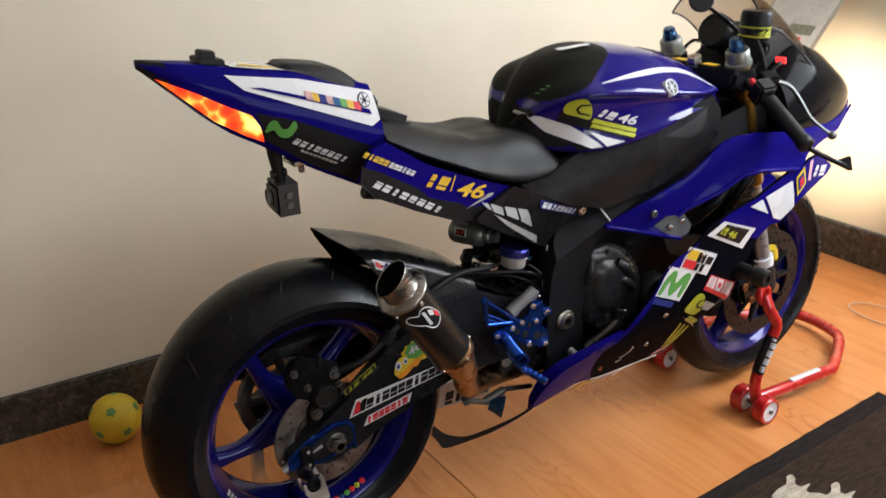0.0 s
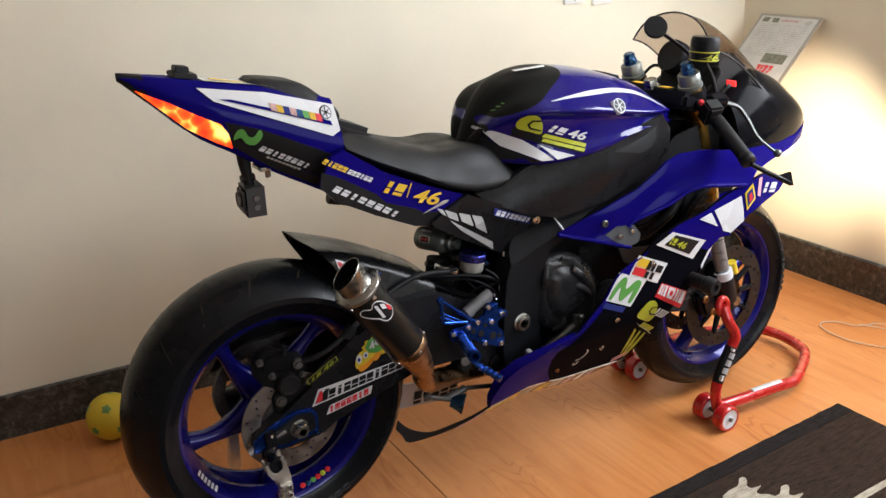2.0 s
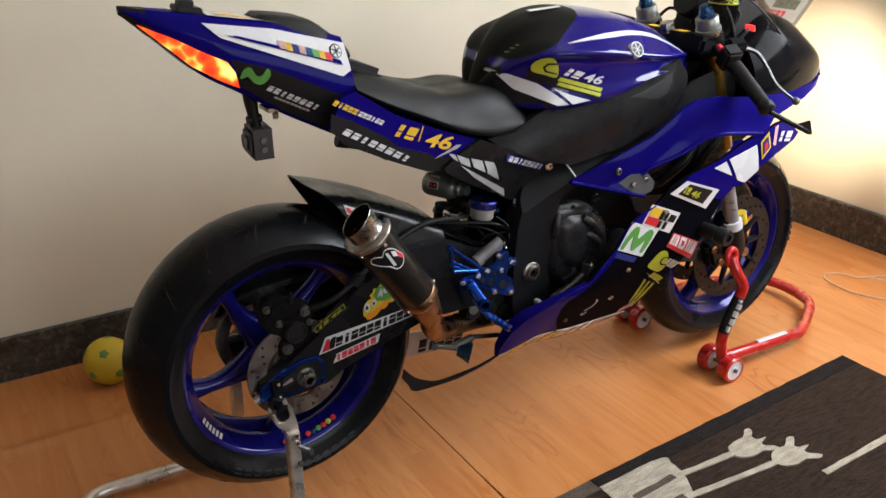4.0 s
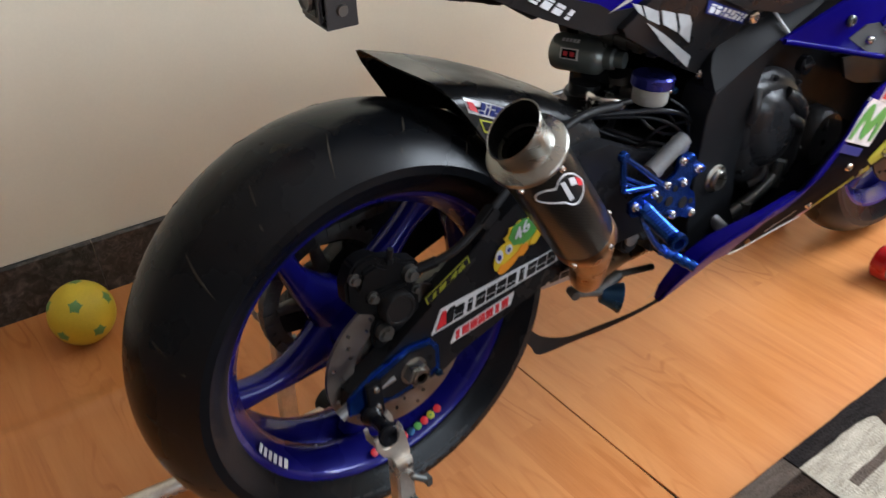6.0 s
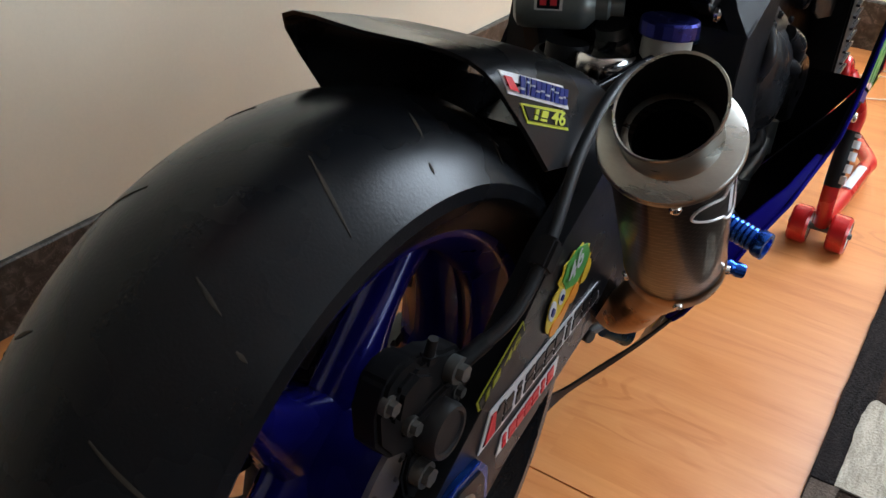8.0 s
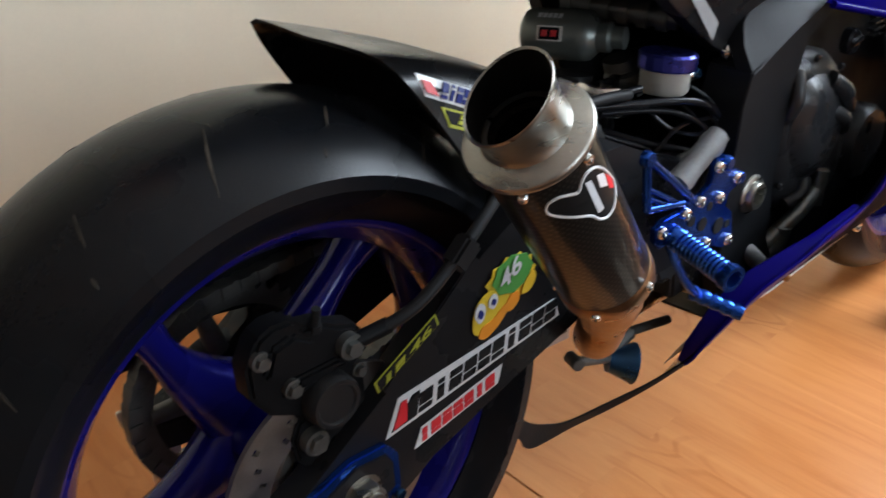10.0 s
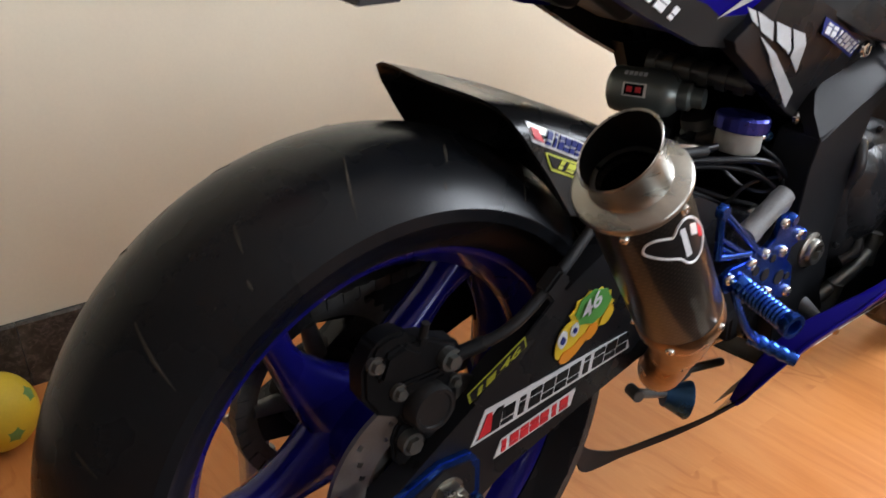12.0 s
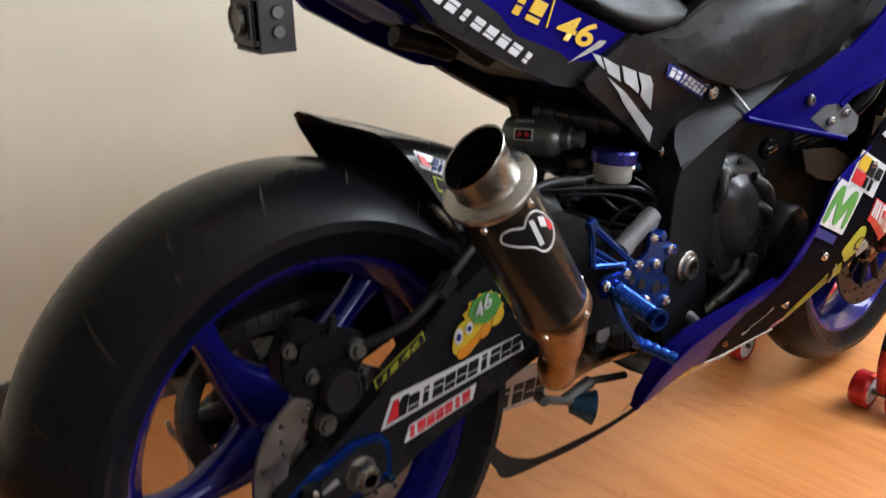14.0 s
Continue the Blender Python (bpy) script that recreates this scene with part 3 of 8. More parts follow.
win = thing("window_2", (X1 + 0.1, EYM, EZ0), "white-framed window in the cream wall", "window", kind="structure")
bm = bmesh.new()
for c, sz in (((X1 + 0.12, EYM, EZ0 + 0.03), (0.06, EY1 - EY0, 0.06)), ((X1 + 0.12, EYM, EZ1 - 0.03), (0.06, EY1 - EY0, 0.06)), ((X1 + 0.12, EY0 + 0.03, EZM), (0.06, 0.06, EZ1 - EZ0 - 0.12)), ((X1 + 0.12, EY1 - 0.03, EZM), (0.06, 0.06, EZ1 - EZ0 - 0.12))):
    box(bm, c, sz)
part("window_frame", bm, PVC, win, bevel=0.004)

# the unseen wall behind the camera, kept dark, with the window's opening through it
WX0, WX1, WZ0, WZ1 = -0.40, 2.10, 0.87, 2.23
bm = bmesh.new()
for xa, xb, za, zb in ((X0 - 0.18, WX0, -0.1, HEIGHT), (WX1, X1 + 0.18, -0.1, HEIGHT), (WX0, WX1, -0.1, WZ0), (WX0, WX1, WZ1, HEIGHT)):
    box(bm, ((xa + xb) / 2, Y0 - 0.1, (za + zb) / 2), (xb - xa, 0.2, zb - za))
tagged(part("wall_south", bm, FAR_WALL), "unseen wall with a wide window, dark taupe to dim reflections", "wall", kind="structure")
win = thing("window_1", (0.85, Y0 - 0.1, WZ0), "wide white-framed window that lets the daylight in", "window", kind="structure")
bm = bmesh.new()
WXM = (WX0 + WX1) / 2
for c, s in (((WXM, Y0 - 0.13, WZ0 + 0.03), (WX1 - WX0, 0.06, 0.06)), ((WXM, Y0 - 0.13, WZ1 - 0.03), (WX1 - WX0, 0.06, 0.06)), ((WX0 + 0.03, Y0 - 0.13, 1.55), (0.06, 0.06, 1.24)),
             ((WX1 - 0.03, Y0 - 0.13, 1.55), (0.06, 0.06, 1.24)), ((WXM, Y0 - 0.13, 1.55), (0.07, 0.06, 1.24))):
    box(bm, c, s)
part("window_frame", bm, PVC, win, bevel=0.004)

# skirting of dark marble
bm = bmesh.new()
for xa, xb in zip(steps(X0, X1, 6), steps(X0, X1, 6)[1:]):
    xb -= 0.0015
    ring_faces(bm, [[(xa, NORTH(xa), z), (xb, NORTH(xb), z), (xb, NORTH(xb) - d, z), (xa, NORTH(xa) - d, z)] for z, d in ((0.0, 0.013), (0.138, 0.013), (0.142, 0.009))])
tagged(part("baseboard_north", bm, MARBLE), "dark veined marble skirting along the cream wall", "baseboard", kind="structure")
bm = bmesh.new()
for ya, yb in zip(steps(Y0, NORTH(X1) - 0.014, 5), steps(Y0, NORTH(X1) - 0.014, 5)[1:]):
    yb -= 0.0015
    ring_faces(bm, [[(X1 - d, ya, z), (X1, ya, z), (X1, yb, z), (X1 - d, yb, z)] for z, d in ((0.0, 0.013), (0.136, 0.013), (0.14, 0.009))])
tagged(part("baseboard_east", bm, MARBLE), "dark veined marble skirting under the lit wall", "baseboard", kind="structure")

# twin wall sockets
def wall_socket(x, z, label, holes):
    y = NORTH(x)
    turn = Matrix.Translation((x, y, z)) @ Matrix.Rotation(math.atan(-0.117), 4, "Z")
    ob = thing("wall_socket", (x, y, z), label, "socket", "wall sockets")
    bm = bmesh.new()
    box(bm, None, (0.086, 0.009, 0.086), turn @ Matrix.Translation((0, -0.0045, 0)))
    part("plate", bm, SOCKET, ob, bevel=0.003)
    for dx, dz, w, h in holes:
        bm = bmesh.new()
        box(bm, None, (w, 0.002, h), turn @ Matrix.Translation((dx, -0.0095, dz)))
        part("slot", bm, PRINT_BLACK, ob)


FIVE = [(-0.013, 0.022, 0.003, 0.011), (0.013, 0.022, 0.003, 0.011), (-0.012, -0.012, 0.004, 0.012), (0.012, -0.012, 0.004, 0.012), (0, -0.028, 0.003, 0.011)]
wall_socket(1.502, 1.128, "white five-hole wall socket above the motorcycle", FIVE)
wall_socket(1.618, 1.116, "white twin-slot wall plate beside a socket", [(-0.012, 0, 0.012, 0.012), (0.014, 0, 0.012, 0.012)])

# information board, leaning out from the wall below
board = thing("information_board", (2.19, 0.47, 0.72), "grey-framed sheet with printed text leaning off the wall", "poster")


def on_board(u, v, d=0.0):
    """u across from the window's side of the room, v down the board."""
    top, low = V(2.258, 0.602 - 0.266 * u, 0.977), V(2.050, 0.602 - 0.266 * u, 0.779)
    return top.lerp(low, v) + d * V(-0.69, 0, 0.72)


def board_patch(bm, u0, v0, u1, v1, d0, d1):
    ring_faces(bm, [[on_board(u, v, d) for u, v in ((u0, v0), (u1, v0), (u1, v1), (u0, v1))] for d in (d0, d1)])
    return bm


part("backing", board_patch(bmesh.new(), 0, 0, 1, 1, 0.0, 0.004), BOARD, board, "grey-brown board")
part("sheet", board_patch(bmesh.new(), 0.05, 0.035, 0.95, 0.97, 0.004, 0.0055), PAPER, board, "white printed sheet")
bm = bmesh.new()
rnd = random.Random(4)
for k in range(17):
    v = 0.16 + k * 0.030
    u = 0.12
    while u < 0.84 and not (0.58 < v < 0.8 and u > 0.5):
        w = rnd.uniform(0.04, 0.16)
        board_patch(bm, u, v, min(u + w, 0.88), v + 0.008, 0.0056, 0.006)
        u += w + 0.02
part("text", bm, INK, board, "rows of grey print")
part("red_heading", board_patch(bmesh.new(), 0.40, 0.075, 0.68, 0.105, 0.0056, 0.0062), WORN_PINK, board, "faded red heading block")
bm = bmesh.new()
for k, (w, cut) in enumerate(((0.058, 0.45), (0.030, 0.0), (0.062, 0.3), (0.058, 0.6))):
    u = 0.50 + (0.0, 0.072, 0.116, 0.194)[k]
    board_patch(bm, u, 0.775, u + w, 0.812, 0.0056, 0.0064)
    board_patch(bm, u + w * cut * 0.5, 0.818, u + w, 0.846, 0.0056, 0.0064)
    board_patch(bm, u, 0.852, u + w * (1 - cut * 0.6), 0.885, 0.0056, 0.0064)
part("heading", bm, RED, board, "broken red heading bars")
part("round_mark", ring_faces(bmesh.new(), [[on_board(0.84 + 0.055 * math.cos(a), 0.10 + 0.038 * math.sin(a), d) for a in steps(0, 2 * math.pi, 20)[:-1]] for d in (0.0056, 0.0062)]), INK, board, "faded round mark")
for c in ((0.50, 0.60, 0.86, 0.74), (0.10, 0.06, 0.2, 0.13), (0.26, 0.06, 0.36, 0.13)):
    part("picture_block", board_patch(bmesh.new(), *c, 0.0056, 0.0062), INK_GREEN, board, "dark printed picture block")
for u in (0.15, 0.5):
    bm = bmesh.new()
    bar(bm, on_board(u, 0.93), V(2.268, on_board(u, 0.93).y, on_board(u, 0.93).z), 0.004, seg=8)
    part("standoff", bm, STEEL, board)

# rug beside the motorcycle
rug = thing("rug", (0.4, -1.0, 0.0), "dark brown shaggy rug with cream flower pattern on the floor", "rug")
RX0, RX1, RY0, RY1 = -0.75, 1.556, -1.65, -0.341


def rug_sheet(outline, z0, z1, step=0.04, jitter=0.003):
    bm = bmesh.new()
    bm.faces.new([bm.verts.new((x, y, z0)) for x, y in outline])
    cells(bm, step, (0, 1))
    more = bmesh.ops.extrude_face_region(bm, geom=bm.faces[:])
    up = [g for g in more["geom"] if isinstance(g, bmesh.types.BMVert)]
    for g in up:
        g.co.z = z1 + noise.noise(g.co * 22) * 0.0012
        g.co.x += noise.noise(g.co * 60) * jitter
        g.co.y += noise.noise(g.co * 60 + V(9, 0, 0)) * jitter
    return bm


part("pile_field", rug_sheet([(RX0, RY0), (RX1, RY0), (RX1, RY1), (RX0, RY1)], 0.0, 0.009), PILE_BROWN, rug)
part("border_band", rug_sheet([(0.60, RY1 - 0.002), (RX1 - 0.003, RY1 - 0.002), (RX1 - 0.003, RY1 - 0.05), (0.60, RY1 - 0.045)], 0.0085, 0.011, 0.03), PILE_DARK, rug, "dark border band")
part("grey_block", rug_sheet([(0.20, RY1 - 0.003), (0.597, RY1 - 0.003), (0.597, RY1 - 0.042), (0.20, RY1 - 0.042)], 0.0085, 0.011, 0.03), PILE_TAUPE, rug, "greyish taupe block")
pot = curvy([(0.60, -0.376), (0.79, -0.381), (0.80, -0.41), (0.79, -0.47), (0.75, -0.53), (0.69, -0.575), (0.60, -0.58)], 5)
part("flower_pot", rug_sheet([(0.598, -0.376)] + pot[1:-1] + [(0.598, -0.58)], 0.0085, 0.0125, 0.025), PILE_CREAM, rug, "cream flower pot shape")


def stem(a, b, w):
    d = (V(*b, 0) - V(*a, 0)).normalized() * w
    return [(a[0] - d.y, a[1] + d.x), (a[0] + d.y, a[1] - d.x), (b[0] + d.y, b[1] - d.x), (b[0] - d.y, b[1] + d.x)]


for a, b in (((0.79, -0.452), (0.95, -0.470)), ((0.755, -0.520), (1.01, -0.552)), ((1.07, -0.643), (1.42, -0.648))):
    part("stem", rug_sheet(stem(a, b, 0.008), 0.0085, 0.0122, 0.03), PILE_CREAM, rug)
for a, b in (((0.64, -0.452), (0.77, -0.449)), ((0.63, -0.515), (0.74, -0.513))):
    part("pot_stripe", rug_sheet(stem(a, b, 0.009), 0.0120, 0.0131, 0.03), PILE_TAUPE, rug)
TULIP = curvy([(0, 0.006), (0.015, 0.024), (0.045, 0.034), (0.075, 0.030), (0.100, 0.048), (0.118, 0.044), (0.108, 0.030), (0.094, 0.020), (0.098, 0.006), (0.124, 0.0), (0.098, -0.008), (0.094, -0.022), (0.108, -0.034), (0.116, -0.047), (0.098, -0.048), (0.075, -0.032), (0.045, -0.034), (0.015, -0.024), (0, -0.006)], 2)
for x, y in ((0.945, -0.472), (1.005, -0.553)):
    part("flower", rug_sheet([(x + u, y + v) for u, v in TULIP], 0.0085, 0.0125, 0.025), PILE_CREAM, rug, "cream tulip shape")

# ball by the wall
ball = thing("toy_ball", (-0.242, 0.812, 0.0), "small yellow football with green patches by the skirting", "ball")
BC, BR = V(-0.255, 0.822, 0.071), 0.071
bm = bmesh.new()
bmesh.ops.create_icosphere(bm, subdivisions=4, radius=BR, matrix=Matrix.Translation(BC))
part("skin", bm, BALL_YELLOW, ball, sharp=80)
phi = (1 + 5 ** 0.5) / 2
turn = Euler((0.5, 0.35, 0.9)).to_matrix()
for d in [s for a in (1, -1) for b in (phi, -phi) for s in ((0, a, b), (a, b, 0), (b, 0, a))]:
    w = turn @ Vector(d).normalized()
    u, v, _ = basis(w)
    bm = bmesh.new()
    mid = bm.verts.new(BC + w * (BR + 0.0012))
    rows = []
    for k in (0.5, 1.0):
        rows.append([bm.verts.new(BC + (w + 0.27 * k * (math.cos(i * 1.2566) * u + math.sin(i * 1.2566) * v)).normalized() * (BR + (0.0012 if k < 1 else -0.0005))) for i in range(5)])
    for i in range(5):
        j = (i + 1) % 5
        bm.faces.new((mid, rows[0][i], rows[0][j]))
        bm.faces.new((rows[0][i], rows[1][i], rows[1][j], rows[0][j]))
    part("patch", bm, BALL_GREEN, ball, sharp=80)

# loose white cable on the floor, and a white plug by the skirting
bm = bmesh.new()
tube(bm, curvy([(2.235, -0.42, 0.005), (2.17, -0.26, 0.005), (2.11, -0.115, 0.005), (2.06, -0.085, 0.005), (2.026, -0.065, 0.006), (2.010, -0.02, 0.006), (1.985, 0.010, 0.005), (1.955, 0.016, 0.005), (1.932, -0.006, 0.005), (1.920, -0.06, 0.005), (1.923, -0.126, 0.005), (1.963, -0.212, 0.005), (2.03, -0.30, 0.005), (2.12, -0.45, 0.005), (2.2, -0.9, 0.005)], 8), 0.0019, 8)
tube(bm, curvy([(2.040, -0.072, 0.009), (2.075, -0.14, 0.008), (2.085, -0.20, 0.006), (2.13, -0.27, 0.005), (2.20, -0.33, 0.005)], 8), 0.0017, 8)
tagged(part("cable", bm, CABLE), "loose white cable coiled on the wooden floor", "cable")
bm = bmesh.new()
bar(bm, V(2.232, 0.425, 0.015), V(2.226, 0.398, 0.015), 0.014, 0.011, 16)
bar(bm, V(2.226, 0.398, 0.013), V(2.222, 0.384, 0.011), 0.007, 0.005, 12)
tagged(part("plug", bm, SOCKET, bevel=0.002), "small white plug lying by the dark skirting", "plug")

# ---- the motorcycle ----
bike = thing("motorcycle", (0.65, 0, 0), "dark blue and black racing motorcycle raised on paddock stands", "motorcycle")
BOLT = bolt_mesh("bolt", 0.007, 0.006, BRIGHT)
BOLT_SMALL = bolt_mesh("bolt", 0.0045, 0.004, BRIGHT)
BOLT_BLUE = bolt_mesh("bolt", 0.006, 0.006, ANODISED_PALE)
BOLT_DARK = bolt_mesh("bolt", 0.005, 0.005, COVER_BLACK)
OUT = V(0, -1, 0)

# -- wheels --
def wheel(name, centre, radius, width, lip, rim_w, spokes, first, hub_w, label, tyre_label, hub_flare=0.036):
    c = V(*centre)
    w = part(name, lathe(bmesh.new(), [(0.014, -hub_w), (0.034, -hub_w), (0.040, -hub_w + 0.02), (0.052, -0.02), (0.052, 0.02), (0.040, hub_w - 0.02), (0.034, hub_w), (0.014, hub_w)], c, (0, 1, 0), 32), BLUE_RIM, bike, label)
    crown = []
    for k in range(23):
        a = -1.0 + 2.0 * k / 22
        crown.append((radius - (radius - lip - 0.028) * abs(a) ** 2.2 * 0.82, a * width / 2))
    edge = crown[0][0]
    side = [(lip - 0.006, -rim_w / 2 + 0.002), (lip + 0.006, -rim_w / 2 - 0.004), (lip + 0.016, -width / 2 + 0.006), (edge - 0.012, -width / 2 - 0.0005)]
    prof = side + crown + [(r, -h) for r, h in side[::-1]]
    part("tyre", lathe(bmesh.new(), prof + [prof[0]], c, (0, 1, 0), 128), RUBBER, w, tyre_label, sharp=24)
    h = rim_w / 2
    half = [(lip - 0.014, 0.0), (lip - 0.036, h * 0.35), (lip - 0.034, h * 0.55), (lip - 0.016, h * 0.86), (lip - 0.013, h * 0.93), (lip - 0.006, h - 0.004), (lip, h), (lip + 0.0025, h + 0.0015), (lip + 0.002, h - 0.004)]
    inner = [(r, -z) for r, z in half[::-1]] + half[1:]
    ringp = inner + [(lip - 0.004, h * 0.8), (lip - 0.004, -h * 0.8), inner[0]]
    part("rim", lathe(bmesh.new(), ringp, c, (0, 1, 0), 96), BLUE_RIM, w, "blue painted rim", sharp=50)
    for i in range(spokes):
        a = radians(first + 360 / spokes * i)
        d, n = V(math.cos(a), 0, math.sin(a)), V(-math.sin(a), 0, math.cos(a))
        rings = []
        for s in range(13):
            t = s / 12
            r = 0.040 + (lip - 0.030 - 0.040) * t
            wide = hub_flare - (hub_flare - 0.0145) * math.sin(min(1, t * 1.35) * math.pi / 2) + 0.014 * max(0, t - 0.7) ** 1.5 * 4
            deep = 0.026 - 0.008 * t + 0.012 * max(0, t - 0.75)
            mid = c + d * r + n * (0.014 * math.sin(t * math.pi))
            rings.append([mid + wide * n * p + V(0, deep * q, 0) for p, q in ((-1, -0.45), (-0.62, -0.9), (0, -1), (0.62, -0.9), (1, -0.45), (1, 0.45), (0.62, 0.9), (-0.62, 0.9), (-1, 0.45))])
        part("spoke", ring_faces(bmesh.new(), rings), BLUE_RIM, w, sharp=70)
    return w


def drilled_disc(name, centre, r0, r1, thick, material, parent, label, rows):
    """A flat ring with rows of holes bored right through it."""
    c, n = V(*centre), 120
    radii = [r0, *[r + s for r in rows for s in (-0.0032, 0.0032)], r1]
    bm = bmesh.new()
    grid = {}
    for side in (-1, 1):
        for i, r in enumerate(radii):
            for k in range(n):
                a = 2 * math.pi * k / n
                grid[side, i, k] = bm.verts.new(c + V(r * math.cos(a), side * thick / 2, r * math.sin(a)))
    def hole(i, k):
        return i % 2 == 1 and (k + (i // 2) * 3) % 10 == 0
    for i in range(len(radii) - 1):
        for k in range(n):
            j = (k + 1) % n
            if hole(i, k):
                for (p, q), (s, t) in (((i, k), (i, j)), ((i, j), (i + 1, j)), ((i + 1, j), (i + 1, k)), ((i + 1, k), (i, k))):
                    bm.faces.new((grid[-1, p, q], grid[-1, s, t], grid[1, s, t], grid[1, p, q]))
                continue
            for side in (-1, 1):
                bm.faces.new((grid[side, i, k], grid[side, i, j], grid[side, i + 1, j], grid[side, i + 1, k]))
    for i in (0, len(radii) - 1):
        for k in range(n):
            j = (k + 1) % n
            bm.faces.new((grid[-1, i, k], grid[-1, i, j], grid[1, i, j], grid[1, i, k]))
    return part(name, bm, material, parent, label)


RW = (-0.0095, 0.0120, 0.433)
rear = wheel("rear_wheel", RW, 0.323, 0.199, 0.2335, 0.158, 5, 46.5, 0.085, "blue cast rear wheel", "wide worn black slick tyre", 0.046)
rear_disc = drilled_disc("brake_disc", (-0.004, -0.094, 0.428), 0.070, 0.111, 0.005, DISC, rear, "drilled steel brake disc", (0.080, 0.090, 0.101))
bm = bmesh.new()
lathe(bm, [(0.034, -0.094), (0.046, -0.094), (0.052, -0.088), (0.046, -0.084), (0.034, -0.084), (0.034, -0.094)], RW, (0, 1, 0), 40)
for k in range(5):
    a = 0.4 + k * 1.2566
    bar(bm, V(0.045 * math.cos(a), -0.089, 0.428 + 0.045 * math.sin(a)), V(0.077 * math.cos(a + 0.2), -0.089, 0.428 + 0.077 * math.sin(a + 0.2)), 0.008, 0.006, 10)
part("disc_carrier", bm, DISC, rear)
# sprocket with teeth
bm = bmesh.new()
ringo, ringi = [], []
for k in range(43 * 4):
    a = 2 * math.pi * k / (43 * 4)
    r = 0.107 + (0.0055 if k % 4 in (1, 2) else -0.001)
    ringo.append((r * math.cos(a), r * math.sin(a)))
    ringi.append((0.090 * math.cos(a), 0.090 * math.sin(a)))
rows = [[(x, y, 0.428 + z) for x, z in ring] for y, ring in ((0.086, ringi), (0.086, ringo), (0.092, ringo), (0.092, ringi), (0.086, ringi))]
ring_faces(bm, rows, cap=False)
part("sprocket", bm, GREASY, rear, "grey toothed sprocket")
part("sprocket_carrier", lathe(bmesh.new(), [(0.035, 0.070), (0.050, 0.074), (0.056, 0.086), (0.056, 0.092), (0.035, 0.095), (0.035, 0.070)], RW, (0, 1, 0), 40), DARK, rear)
for k in range(5):
    a = k * 1.2566 + 0.5
    part("sprocket_arm", bar(bmesh.new(), V(0.050 * math.cos(a), 0.089, 0.428 + 0.050 * math.sin(a)), V(0.094 * math.cos(a), 0.089, 0.428 + 0.094 * math.sin(a)), 0.012, 0.009, 10), GREASY, rear)
# short sipes in the tread
def sipe(a0, a1, s0, s1):
    bm = bmesh.new()
    rows = []
    for k in range(9):
        t = k / 8
        a, s = radians(a0 + (a1 - a0) * t), s0 + (s1 - s0) * t
        r = 0.323 - (0.323 - 0.2615) * abs(s) ** 2.2 * 0.82 + 0.0004
        e = 0.0045 * math.sin(math.pi * min(1, max(0.08, t)) * 0.94 + 0.1) + 0.001
        rows.append([V(RW[0] + (r + d) * math.cos(a + q * e), RW[1] + s * 0.0995, RW[2] + (r + d) * math.sin(a + q * e)) for q, d in ((-1, 0), (0, 0.0003), (1, 0), (0, -0.004))])
    part("tread_groove", ring_faces(bm, rows), DUSTY_GROOVE, rear)


for k in range(9):
    for side in (-1, 1):
        a = 93 + 40 * k + (13 if side > 0 else 0)
        sipe(a, a + 4.6, side * 0.39, side * 0.88)
        sipe(a + 20.5, a + 22.5, side * 0.43, side * 0.65)
        sipe(a - 15, a - 14.6, side * 0.80, side * 0.865)
# worn print along the rim
def arc_bars(r0, r1, y0, y1, a0, a1, n, material, name, label, c=RW, fill=0.6):
    bm = bmesh.new()
    for k in range(n):
        p = radians(a0 + (a1 - a0) * k / n)
        q = p + radians((a1 - a0) / n) * fill
        ring_faces(bm, [[(c[0] + r * math.cos(a), y + d, c[2] + r * math.sin(a)) for r, y, a in ((r0, y0, p), (r0, y0, q), (r1, y1, q), (r1, y1, p))] for d in (0, -0.001)])
    return part(name, bm, material, rear, label)


arc_bars(0.207, 0.2155, -0.053, -0.063, 200, 219, 6, PALE, "rim_print", "white lettering bars on the rim")
for deg, mt in ((294.7, RED), (290.8, NEON), (287.2, RED), (283.6, GREEN), (279.8, ANODISED_PALE), (276.3, RED), (265.2, NEON), (261.4, RED)):
    a = radians(deg)
    out = V(-0.8 * math.cos(a), -0.6, -0.8 * math.sin(a))
    spot = V(RW[0] + 0.2072 * math.cos(a), RW[1] - 0.0665, RW[2] + 0.2072 * math.sin(a))
    dot = part("rim_sticker", lathe(bmesh.new(), [(0.0, -0.002), (0.0062, -0.002), (0.0062, 0.0006), (0.0054, 0.0010), (0.0, 0.0010)], spot, out, 18), mt, rear, "small round coloured sticker")
    if mt is NEON:
        part("sticker_mark", lathe(bmesh.new(), [(0.0, 0.0), (0.0018, 0.0), (0.0018, 0.0014), (0.0, 0.0014)], spot, out, 10), GREEN, dot)

arc_bars(0.2525, 0.2640, -0.0828, -0.0876, 232, 300, 13, WORN_PRINT, "side_print", "worn raised lettering bars", fill=0.7)

